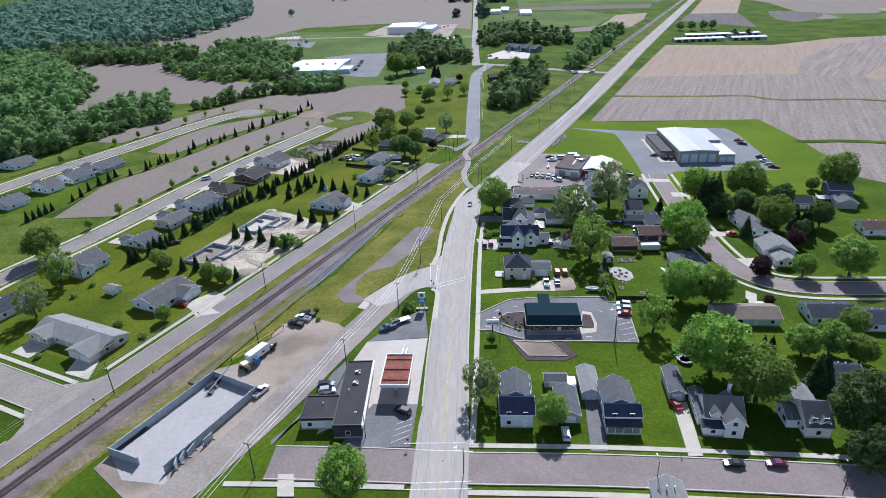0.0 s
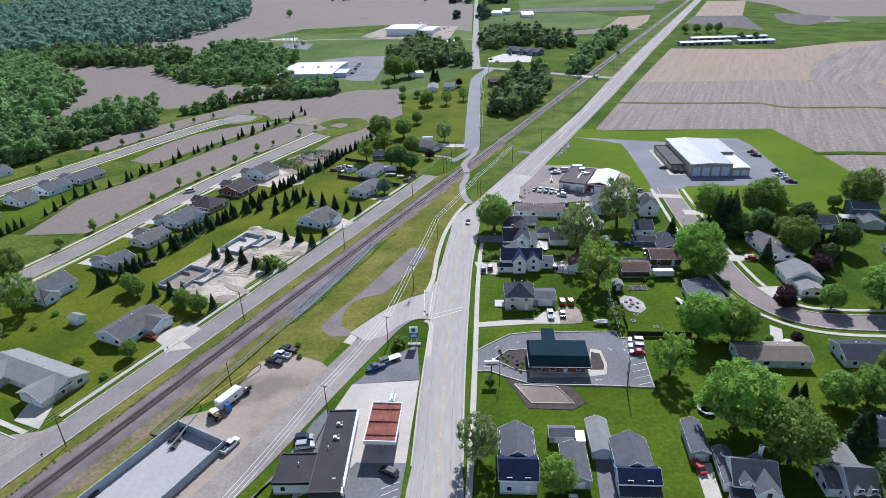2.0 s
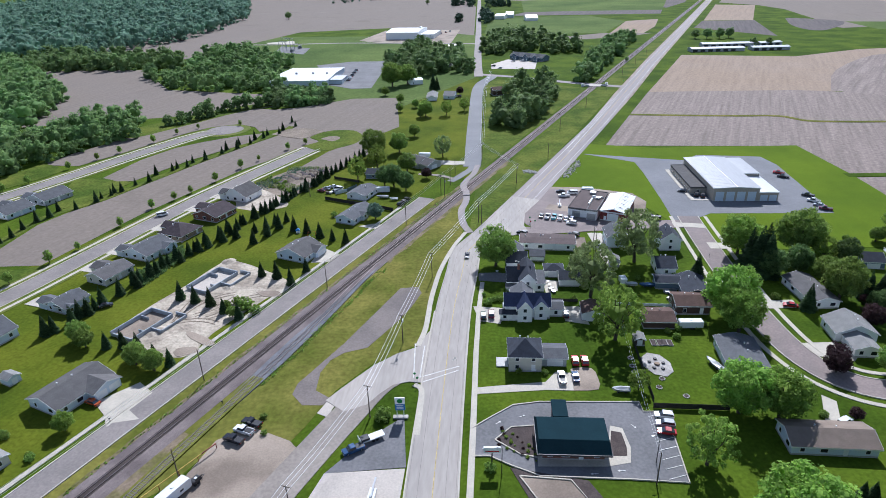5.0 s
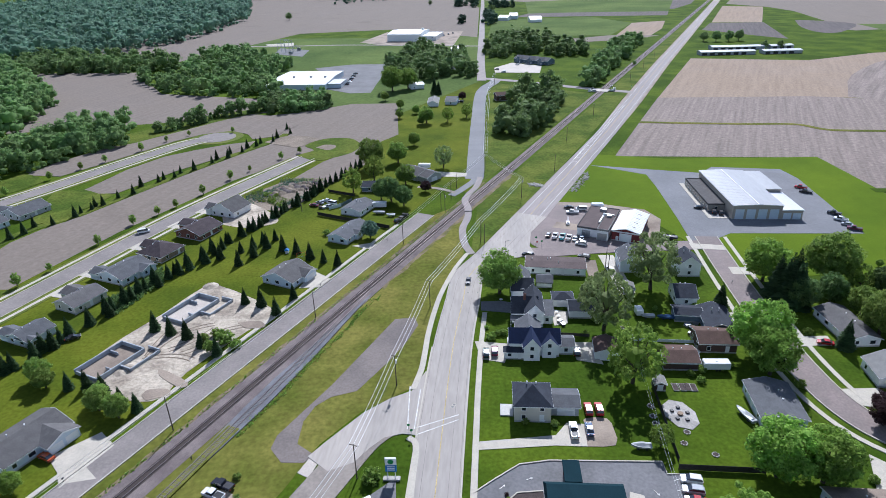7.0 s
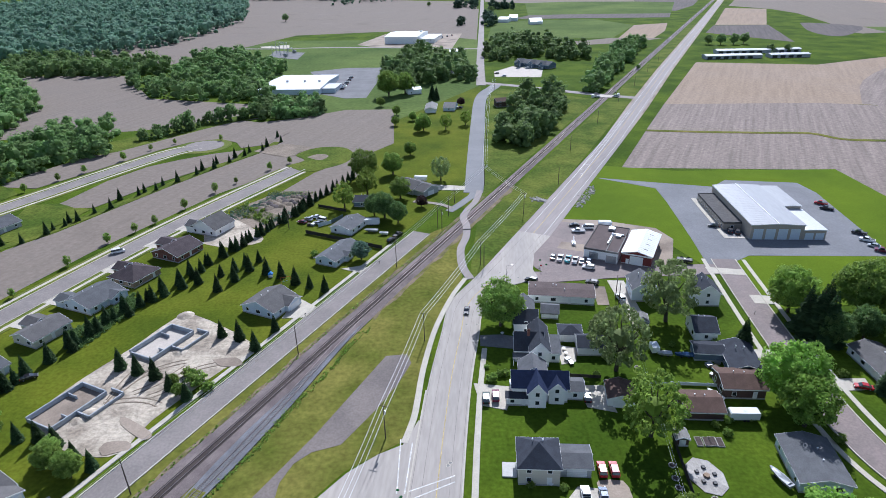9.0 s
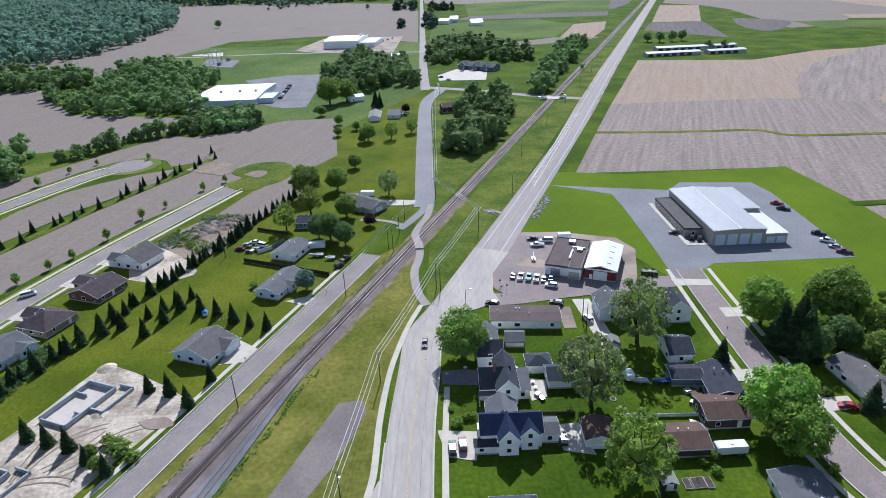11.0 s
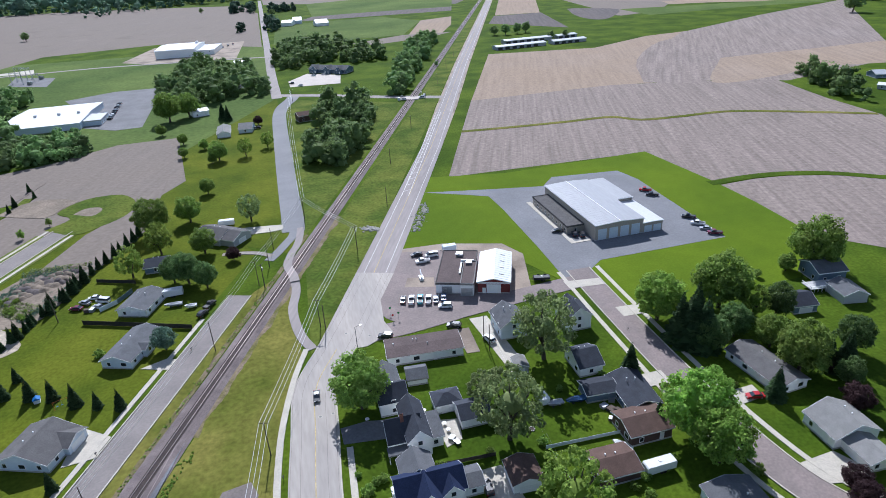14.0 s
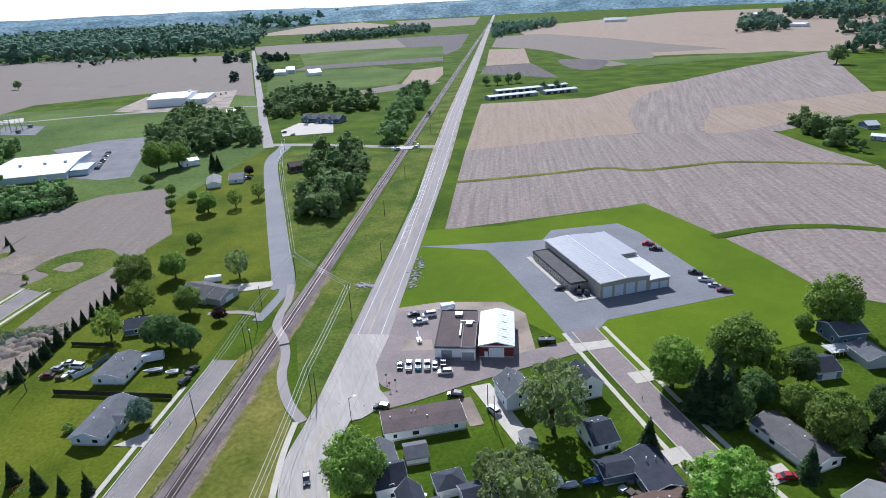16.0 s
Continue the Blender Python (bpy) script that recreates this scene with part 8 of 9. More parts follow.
WHITE_P, BLACK_P, RED_P = paint("white", (0.78, 0.78, 0.78)), paint("black", (0.02, 0.02, 0.025)), paint("red", (0.42, 0.025, 0.03))
SILVER_P, BLUE_P, MAROON_P = paint("silver", (0.42, 0.43, 0.45)), paint("blue", (0.04, 0.09, 0.2)), paint("maroon", (0.16, 0.03, 0.06))
GREEN_P, TEAL_P, ORANGE_P = paint("dark_green", (0.03, 0.06, 0.05)), paint("teal", (0.1, 0.45, 0.5)), paint("orange", (0.5, 0.1, 0.03))
KINDS = {"sedan": (4.7, 1.84, [(-2.35, 0.35), (-2.3, 0.85), (-1.5, 0.95), (1.1, 0.93), (2.2, 0.75), (2.35, 0.4)], [(-1.85, 0.93), (-1.1, 1.42), (0.35, 1.45), (1.25, 0.92)]),
         "suv": (4.8, 1.95, [(-2.4, 0.4), (-2.4, 1.0), (-2.2, 1.08), (1.2, 1.08), (2.3, 0.92), (2.4, 0.45)], [(-2.3, 1.05), (-2.0, 1.7), (0.4, 1.74), (1.3, 1.05)]),
         "pickup": (5.7, 2.02, [(-2.85, 0.5), (-2.85, 1.12), (-0.45, 1.12), (1.5, 1.12), (2.75, 1.02), (2.85, 0.5)], [(-0.5, 1.1), (-0.4, 1.8), (0.9, 1.82), (1.65, 1.1)]),
         "van": (5.3, 2.0, [(-2.65, 0.4), (-2.65, 1.1), (-2.5, 1.15), (1.7, 1.12), (2.5, 0.95), (2.65, 0.45)], [(-2.6, 1.1), (-2.5, 1.95), (1.0, 2.0), (2.0, 1.1)])}


def car_meshes(kind, colour):
    key = (kind, colour.name)
    if key not in CARS:
        ln, w, low, cab = KINDS[kind]
        h = w / 2
        body = Shape()
        prof = [(y, z) for y, z in low] + [(low[-1][0] - 0.05, 0.28), (low[0][0] + 0.05, 0.28)]
        mid = (sum(y for y, z in prof) / len(prof), 0.62)
        inset = lambda q: [(mid[0] + (y - mid[0]) * q, mid[1] + (z - mid[1]) * q) for y, z in prof]
        body.loft([[(x, y, z) for y, z in inset(q)] for x, q in ((-h, 0.94), (-h + 0.07, 1.0), (h - 0.07, 1.0), (h, 0.94))])
        glass = Shape().loft([[(x * (1 if z < 1.2 else 0.84), y, z) for y, z in cab] for x in (-h + 0.08, h - 0.08)])
        (y1, z1), (y2, z2) = cab[1], cab[2]
        roof = Shape().loft([[(x * 0.86, y1 - 0.05, z1 - 0.04), (x * 0.86, y2 + 0.08, z2 - 0.04), (x * 0.8, y2 - 0.05, z2 + 0.05), (x * 0.8, y1 + 0.08, z1 + 0.05)] for x in (-h, h)])
        tyre = Shape().tube((-0.12, 0, 0), (0.12, 0, 0), 0.34, n=14)
        rim = Shape().tube((-0.13, 0, 0), (0.13, 0, 0), 0.2, n=10)
        CARS[key] = [body.mesh("body", colour), glass.mesh("cab_glass", GLASS), roof.mesh("cab_roof", colour), tyre.mesh("wheel", RUBBER), rim.mesh("rim", ALLOY),
                     Shape().box(-0.25, -0.05, -0.09, 0.25, 0.06, 0.09).mesh("headlight", LIGHT_LENS), Shape().box(-0.16, -0.06, -0.14, 0.16, 0.05, 0.14).mesh("tail_light", TAIL_LENS)]
        if kind == "pickup":
            CARS[key].append(Shape().box(-h + 0.2, -2.7, 1.1, h - 0.2, -0.6, 1.135).mesh("load_bed", DARKMETAL))
    return CARS[key]


def car(p, rz, kind, colour, label, z=0.19, group="", category=""):
    ln, w, low, cab = KINDS[kind]
    ms = car_meshes(kind, colour)
    c = thing({"sedan": "car", "suv": "suv", "pickup": "pickup_truck", "van": "van"}[kind], pose(p[0], p[1], z, 0, 0, rz), label, category or {"sedan": "car", "suv": "car", "pickup": "pickup truck", "van": "van"}[kind], group)
    part("body", ms[0], colour, c)
    part("cab_glass", ms[1], GLASS, c)
    part("cab_roof", ms[2], colour, c)
    for x in (-w / 2 + 0.12, w / 2 - 0.12):
        for y in (-ln * 0.31, ln * 0.31):
            wh = part("wheel", ms[3], RUBBER, c, "", pose(x, y, 0.34))
            part("rim", ms[4], ALLOY, wh)
    for s in (-1, 1):
        part("headlight", ms[5], LIGHT_LENS, c, "", pose(s * (w / 2 - 0.35), ln / 2 - 0.03, 0.68))
        part("tail_light", ms[6], TAIL_LENS, c, "", pose(s * (w / 2 - 0.2), -ln / 2 + 0.02, 0.8))
    if kind == "pickup":
        part("load_bed", ms[7], DARKMETAL, c)
    return c


for p, rz, kind, col, lab in (
        ((-11.8, 129.5), 60, "suv", BLACK_P, "black car parked outside the shop"), ((-34.0, 141.9), -85, "suv", BLACK_P, "black car beside the shop"), ((-33.3, 139.3), -85, "suv", SILVER_P, "silver car beside the shop"),
        ((-18.2, 170.7), 118, "pickup", BLUE_P, "dark blue pickup towing a trailer"), ((-46.2, 181.5), 66, "pickup", BLACK_P, "black pickup truck on a gravel yard"), ((-47.5, 178.7), 66, "pickup", WHITE_P, "white pickup truck on a gravel yard"), ((-49.2, 175.5), 66, "pickup", BLACK_P, "black pickup truck on a gravel yard"),
        ((-52.3, 140.2), -28, "pickup", WHITE_P, "white pickup beside the yard wall"), ((61.6, 179.6), 78, "suv", WHITE_P, "white car in the bank car park"), ((60.9, 176.5), 78, "suv", SILVER_P, "silver car in the bank car park"), ((60.3, 173.7), 78, "sedan", RED_P, "red car in the bank car park"),
        ((38.2, 196.7), -3, "pickup", WHITE_P, "white pickup on a house drive"), ((42.2, 197.0), -3, "sedan", BLUE_P, "dark blue car on a house drive"), ((43.6, 204.6), -3, "suv", RED_P, "red car with a pale top on gravel"), ((46.4, 204.5), -3, "suv", RED_P, "red car beside another red car"),
        ((18.4, 231.4), -3, "suv", GREEN_P, "dark green car on a concrete drive"), ((21.1, 232.3), -3, "suv", MAROON_P, "maroon car on a concrete drive"), ((26.4, 236.7), -3, "suv", WHITE_P, "white car beside a house"), ((46.0, 230.9), -8, "suv", BLACK_P, "black car behind a house"),
        ((40.1, 298.6), 60, "suv", BLACK_P, "dark car at the street corner"), ((62.0, 295.5), 60, "suv", BLACK_P, "dark car parked beside the low building"), ((69.3, 284.1), 15, "suv", WHITE_P, "white car in a concrete alley"),
        ((51.5, 317.8), -20, "sedan", BLACK_P, "dark car on the body shop lot"), ((54.1, 316.4), -20, "pickup", WHITE_P, "white pickup on the body shop lot"), ((57.0, 315.5), -20, "pickup", TEAL_P, "pale teal pickup on the body shop lot"), ((59.6, 314.2), -20, "pickup", WHITE_P, "white pickup on the body shop lot"),
        ((62.1, 313.4), -20, "sedan", SILVER_P, "silver car on the body shop lot"), ((65.0, 313.6), -20, "sedan", BLUE_P, "blue car beside the body shop"), ((63.5, 307.9), 70, "suv", WHITE_P, "white car in front of the body shop"), ((66.8, 342.8), 84, "pickup", WHITE_P, "white pickup behind the body shop"),
        ((71.6, 346.3), 84, "van", WHITE_P, "white van behind the body shop"), ((66.3, 349.3), 84, "sedan", BLACK_P, "dark machine behind the body shop"),
        ((187.0, 368.0), 55, "pickup", RED_P, "red pickup behind the workshop"), ((186.0, 361.5), 55, "pickup", BLACK_P, "black pickup behind the workshop"), ((183.8, 333.5), 50, "pickup", BLACK_P, "black pickup on the workshop lot"), ((182.5, 326.2), 50, "pickup", WHITE_P, "white pickup on the workshop lot"),
        ((181.9, 320.7), 50, "sedan", SILVER_P, "grey car on the workshop lot"), ((182.3, 316.0), 60, "pickup", MAROON_P, "dark red pickup on the workshop lot"), ((126.7, 344.8), 70, "sedan", BLACK_P, "black car beside the workshop"), ((131.5, 339.0), -20, "suv", BLACK_P, "black car before the workshop"), ((134.0, 337.3), -20, "suv", BLACK_P, "black car before the workshop"),
        ((-57.7, 361.0), 70, "sedan", MAROON_P, "purple car on a lawn"), ((-55.3, 364.3), 50, "sedan", SILVER_P, "old grey car on a lawn"), ((-52.5, 366.8), 80, "sedan", WHITE_P, "white car on a lawn"), ((-49.1, 363.0), 60, "van", WHITE_P, "white van beside a blue fence"), ((-50.2, 359.0), 50, "sedan", SILVER_P, "silver car by a fence"),
        ((-14.6, 337.9), -35, "suv", BLACK_P, "black car beside the street"), ((-12.3, 343.2), -35, "pickup", BLACK_P, "dark pickup at the end of a drive"), ((-130.3, 333.1), -62, "van", WHITE_P, "white van on the housing street"),
        ((66.5, 106.4), 84, "sedan", BLACK_P, "black car parked at the kerb"), ((76.2, 105.9), 84, "sedan", MAROON_P, "dark red car parked at the kerb"), ((122.2, 232.4), 70, "sedan", RED_P, "bright red car on a house drive"), ((60.6, 127.7), 10, "sedan", RED_P, "red car before a garage"), ((29.6, 118.4), -4, "suv", WHITE_P, "white car on a house drive"),
        ((-93.4, 192.0), 65, "sedan", ORANGE_P, "red sports car before a garage"), ((106.0, 175.3), -60, "suv", WHITE_P, "white car beside the ranch house"), ((15.1, 277.9), 172, "sedan", BLACK_P, "black car driving on the main street"), ((-115.7, 246.0), -60, "sedan", BLACK_P, "black car parked on grass"),
        ((95.6, 252.5), 80, "pickup", SILVER_P, "silver pickup behind the blue house")):
    car(p, rz, kind, col, lab)
a, b = Vector((-85.0, 686.9)), Vector((-84.0, 748.0))
for k in range(9):
    p = a.lerp(b, k / 8)
    car(p, 60, "sedan" if k % 2 else "suv", (BLACK_P, SILVER_P, WHITE_P)[k % 3 if k % 4 else 0], "dark car in a parked row", 0.15, "cars beside the white hall")
a, b = Vector((-9.1, 1047.5)), Vector((27.9, 1108.8))
for k in range(12):
    p = a.lerp(b, (k % 6) / 5) + Vector((0, 9 * (k // 6)))
    car(p, 10, "sedan" if k % 2 else "suv", (BLACK_P, SILVER_P, WHITE_P, BLUE_P)[k % 4], "car parked by the far hall", 0.15, "cars at the far hall")
for p in ((67.0, 750.9), (72.8, 734.8), (92.3, 780.3), (102.6, 780.4), (156.1, 622.2), (140.8, 622.4), (20.0, 592.7), (23.1, 592.6)):
    car(p, 70, "suv", (WHITE_P, BLACK_P)[int(p[0]) % 2], "car parked far off", 0.17, "far cars")


def trailer(p, rz, ln, w, h, material, label, name="travel_trailer", category="trailer", z=0.15):
    t = thing(name, pose(p[0], p[1], z, 0, 0, rz), label, category)
    part("body", Shape().loft([[(x, y, zz) for y, zz in ((-ln / 2, 0.7), (-ln / 2, h - 0.15), (-ln / 2 + 0.25, h), (ln / 2 - 0.25, h), (ln / 2, h - 0.3), (ln / 2, 0.8), (ln / 2 - 0.3, 0.6))] for x in (-w / 2, w / 2)]), material, t)
    part("hitch", Shape().tube((-0.5, ln / 2, 0.6), (0, ln / 2 + 1.2, 0.6), 0.06).tube((0.5, ln / 2, 0.6), (0, ln / 2 + 1.2, 0.6), 0.06), DARKMETAL, t)
    for x in (-w / 2 + 0.1, w / 2 - 0.1):
        for y in (-0.9, 0.0):
            part("wheel", Shape().tube((x - 0.12, y, 0.36), (x + 0.12, y, 0.36), 0.36, n=12), RUBBER, t)
    for k in range(2):
        part("side_window", Shape().box(w / 2 - 0.02, -ln * 0.3 + k * ln * 0.4, 1.4, w / 2 + 0.02, -ln * 0.3 + k * ln * 0.4 + 1.0, 1.9), GLASS, t)
    part("roof_vent", Shape().box(-0.3, -0.3, h, 0.3, 0.3, h + 0.15), TRIM, t)
    return t


trailer((84.1, 221.3), 87, 7.5, 2.5, 2.8, WHITE_P, "white travel trailer between brown houses")
trailer((-25.3, 356.7), 86, 8.0, 2.6, 3.0, WHITE_P, "white travel trailer on a drive")
trailer((34.8, 137.1), -4, 4.0, 2.2, 2.6, WHITE_P, "white box trailer beside a shed", "box_trailer")
trailer((70.9, 252.0), 0, 3.6, 2.2, 2.6, WHITE_P, "white box trailer behind gardens", "box_trailer")
trailer((-4.0, 416.7), 80, 7.0, 2.5, 2.9, WHITE_P, "white camper beside a house drive")
trailer((33.8, 242.5), 85, 4.6, 2.2, 2.2, WHITE_P, "white camper beside the house")
trailer((101.6, 311.1), 70, 6.0, 2.2, 1.6, DARKMETAL, "dark flat trailer beside the street", "cargo_trailer")
trailer((79.6, 348.0), 85, 5.5, 2.4, 2.6, BLUE_SIDING, "blue-grey cargo box behind the body shop", "cargo_trailer")
# lorry trailer, blue booth and yellow machine on the gravel yard
trailer((-57.5, 157.7), -30, 8.0, 2.5, 3.1, WHITE_P, "long white semi-trailer on the gravel yard", "semi_trailer")
trailer((-54.0, 162.0), -30, 2.4, 1.6, 1.4, DARKMETAL, "small dark utility trailer", "utility_trailer")
b = thing("portable_toilet", pose(*(-56.8, 154.0), 0.12, 0, 0, -28), "blue portable toilet beside the trailer", "portable toilet")
part("cabin", Shape().box(-0.65, -0.65, 0, 0.65, 0.65, 2.1), PLASTIC_BLUE, b)
part("roof", Shape().loft([[(-0.7, -0.7, 2.1), (0.7, -0.7, 2.1), (0.7, 0.7, 2.1), (-0.7, 0.7, 2.1)], [(-0.45, -0.45, 2.4), (0.45, -0.45, 2.4), (0.45, 0.45, 2.4), (-0.45, 0.45, 2.4)]]), PLASTIC_BLUE, b)
part("door", Shape().box(-0.45, -0.7, 0.1, 0.45, -0.64, 2.0), GALV, b)
b = thing("site_machine", pose(*(-59.7, 151.7), 0.12, 0, 0, -40), "yellow and white concrete machine", "machine")
part("tank", Shape().tube((-1.6, 0, 1.5), (1.6, 0, 1.5), 0.8, 0.6, 12), YELLOW, b)
part("hopper", Shape().loft([[(-0.5, -0.5, 1.2), (0.5, -0.5, 1.2), (0.5, 0.5, 1.2), (-0.5, 0.5, 1.2)], [(-1, -1, 2.4), (1, -1, 2.4), (1, 1, 2.4), (-1, 1, 2.4)]]), WHITE_P, b)
part("chassis", Shape().box(-2.4, -0.7, 0.5, 2.4, 0.7, 0.8), DARKMETAL, b)
for x in (-1.6, 1.6):
    for y in (-0.9, 0.9):
        part("wheel", Shape().tube((x, y - 0.15, 0.45), (x, y + 0.15, 0.45), 0.45, n=12), RUBBER, b)
# flatbed behind the blue pickup, with a crane-like boom, and a white pole trailer by the canopy
b = thing("flatbed_trailer", pose(*(-14.3, 174.4), 0.16, 0, 0, 118), "white flatbed trailer behind a pickup", "trailer")
part("bed", Shape().box(-1.1, -3.6, 0.8, 1.1, 3.0, 1.05), WHITE_P, b)
part("headboard", Shape().box(-1.1, 2.9, 1.05, 1.1, 3.0, 2.0), WHITE_P, b)
part("load", Shape().box(-0.9, 0.5, 1.05, 0.9, 2.6, 1.7), DARKMETAL, b)
for x in (-1.0, 1.0):
    for y in (-1.4, -0.4):
        part("wheel", Shape().tube((x - 0.12, y, 0.4), (x + 0.12, y, 0.4), 0.4, n=12), RUBBER, b)
for px, lab in (((-12.3, 156.4), "white gas tank on a concrete slab"), ((62.2, 330.3), "white boom lift on the lot")):
    b = thing("boom_lift" if "boom" in lab else "gas_tank", pose(*px, 0.18, 0, 0, -8), lab, "machine" if "boom" in lab else "tank")
    part("base", Shape().box(-0.8, -1.6, 0.2, 0.8, 1.6, 0.9), WHITE_P, b)
    part("arm", Shape().tube((0, -1.4, 1.2), (0.2, 3.4, 2.2), 0.22), WHITE_P, b)
    part("mount", Shape().tube((0, -0.8, 0.9), (0, -0.8, 1.4), 0.35), GALV, b)
# boats
for px, rz, ln, col, lab in (((83.5, 200.9), 18, 6.5, SILVER_P, "silver pontoon boat beside a house"), ((53.4, 190.5), 85, 5.0, SILVER_P, "small grey boat on grass"), ((78.9, 249.0), 84, 5.5, BLUE_P, "boat under a blue cover"), ((73.3, 249.9), 84, 4.5, SILVER_P, "silver boat on grass"), ((-24.5, 348.7), 84, 6.0, SILVER_P, "silver covered boat on a drive"), ((-18.6, 345.0), 84, 4.0, WHITE_P, "small white boat on a drive"), ((80.5, 230.3), 30, 5.0, WHITE_P, "white boat beside the brown house")):
    b = thing("boat", pose(px[0], px[1], 0.1, 0, 0, rz), lab, "boat")
    part("hull", Shape().loft([[(-0.9, -ln / 2, 1.2), (0.9, -ln / 2, 1.2), (0.6, -ln / 2, 0.4), (-0.6, -ln / 2, 0.4)], [(-1.0, 0, 1.25), (1.0, 0, 1.25), (0.6, 0, 0.4), (-0.6, 0, 0.4)], [(-0.6, ln * 0.35, 1.3), (0.6, ln * 0.35, 1.3), (0.3, ln * 0.35, 0.5), (-0.3, ln * 0.35, 0.5)], [(-0.08, ln / 2, 1.4), (0.08, ln / 2, 1.4), (0.05, ln / 2, 0.9), (-0.05, ln / 2, 0.9)]]), col, b)
    part("cover", Shape().loft([[(-0.8, -ln * 0.4, 1.22), (0.8, -ln * 0.4, 1.22), (0, -ln * 0.4, 1.5)], [(-0.9, 0, 1.25), (0.9, 0, 1.25), (0, 0, 1.7)], [(-0.4, ln * 0.36, 1.3), (0.4, ln * 0.36, 1.3), (0, ln * 0.36, 1.45)]]), col if col is BLUE_P else GALV, b)
    part("cradle", Shape().box(-0.7, -ln * 0.3, 0, 0.7, -ln * 0.2, 0.45).box(-0.7, ln * 0.1, 0, 0.7, ln * 0.2, 0.45), DARKMETAL, b)

# ---- poles, wires and lamps ----
POLE = {}


def utility_pole(p, h, rz, label="weathered wooden utility pole with a crossarm", arm=True, box=False):
    key = (h, arm)
    if key not in POLE:
        POLE[key] = Shape().tube((0, 0, -0.3), (0, 0, h), 0.17, 0.11, 8).mesh("pole", WOOD)
        POLE["arm"] = Shape().box(-1.2, -0.06, -0.07, 1.2, 0.06, 0.07).mesh("crossarm", WOOD)
        POLE["ins"] = Shape().tube((0, 0, 0), (0, 0, 0.25), 0.07, 0.04, 8).mesh("insulator", GALV)
    t = thing("utility_pole", pose(p[0], p[1], 0, 0, 0, rz), label, "utility pole", "utility poles")
    part("pole", POLE[key], WOOD, t)
    if arm:
        part("crossarm", POLE["arm"], WOOD, t, "", pose(0, 0.1, h - 0.35))
        for x in (-1.1, 0.0, 1.1):
            part("insulator", POLE["ins"], GALV, t, "", pose(x, 0.1, h - 0.3))
    if box:
        part("transformer", Shape().tube((0.35, 0, h - 2.6), (0.35, 0, h - 1.5), 0.28, n=10), GALV, t)
    return t


def wires(a, b, ha, hb, label, offs=(-1.1, 0.0, 1.1), sag=0.6, r=0.035):
    a, b = Vector(a), Vector(b)
    d = (b - a).normalized()
    n = Vector((d.y, -d.x))
    for o in offs:
        s = Shape()
        pts = [Vector((*(a.lerp(b, k / 8) + n * o), ha + (hb - ha) * k / 8 - sag * 4 * (k / 8) * (1 - k / 8))) for k in range(9)]
        s.loft([[(p.x + r * math.cos(q) * n.x, p.y + r * math.cos(q) * n.y, p.z + r * math.sin(q)) for q in (0, 2.09, 4.19)] for p in pts])
        tagged(new("power_line", s.mesh("power_line", WIRE)), label, "power line", "power lines")


NORTH_POLE = (30.4, 408.5)
line_a = [(-58.0, 78.0), (-46.0, 108.8), (-29.2, 150.2), (-15.3, 183.1), (-8.1, 217.5), (1.0, 260.9), (22.0, 313.4), (45.8, 365.8), NORTH_POLE]
line_b = [NORTH_POLE, (5.3, 351.5), (-10.8, 314.2), (-38.0, 255.4), (-65.5, 201.2), (-94.7, 142.5), (-122.0, 88.0)]
line_c = [NORTH_POLE, (38.0, 500.0), (46.5, 592.0), (57.5, 668.0)]
for ln_pts, h in ((line_a, 10.3), (line_b, 10.2), (line_c, 10.3)):
    for k, (a, b) in enumerate(zip(ln_pts[:-1], ln_pts[1:])):
        wires(a, b, h, h, "thin bright power wires between poles", r=0.05 if ln_pts is line_a else 0.045)
for k, p in enumerate(line_a[1:] + line_b[1:2] + line_c[1:]):
    utility_pole(p, 10.5, -20 if k < 6 else 20, box=k in (3, 6))
utility_pole((23.3, 311.0), 9.5, -20, "wooden pole beside the footpath", False)
utility_pole((7.2, 348.6), 10.0, 40, "wooden pole with a transformer", True, True)
for p in ((-94.8, 142.6), (-65.5, 201.2), (-38.0, 255.4), (-11.0, 313.6)):
    utility_pole(p, 11.0, 64, "wooden pole beside the rail street", False)
for p in ((13.5, 381.8), (10.4, 365.7), (69.4, 406.4), (-58.5, 163.1), (-62.4, 354.3), (-139.1, 212.6), (67.7, 284.3), (52.5, 157.5), (67.3, 279.0)):
    utility_pole(p, 9.5, 30, "slim wooden utility pole", False)
wires((67.7, 284.3), (52.5, 157.5), 9.0, 9.0, "thin dark wires over the gardens", (-0.3, 0.3), 0.8, 0.015)
for k in range(1, 7):
    utility_pole(on_rail(60 + k * 75, 14), 9.0, 64, "wooden pole beside the tracks", True)


def street_lamp(p, rz, h=9.0):
    t = thing("street_lamp", pose(p[0], p[1], 0.1, 0, 0, rz), "tall dark street lamp with a curved arm", "street lamp", "street lamps")
    part("pole", Shape().tube((0, 0, 0), (0, 0, h), 0.11, 0.07, 8), DARKMETAL, t)
    part("arm", Shape().tube((0, 0, h - 0.1), (1.6, 0, h + 0.35), 0.05, 0.04, 6), DARKMETAL, t)
    part("lamp_head", Shape().box(1.4, -0.14, h + 0.26, 2.1, 0.14, h + 0.4), GALV, t)


for p, rz in (((3.4, 107.1), 180), ((86.3, 96.9), 90), ((17.6, 161.9), 180), ((54.5, 163.9), 180), ((30.6, 296.3), 0), ((-20.9, 120.6), 180), ((46.3, 100.7), 90)):
    street_lamp(p, rz, 8.0)
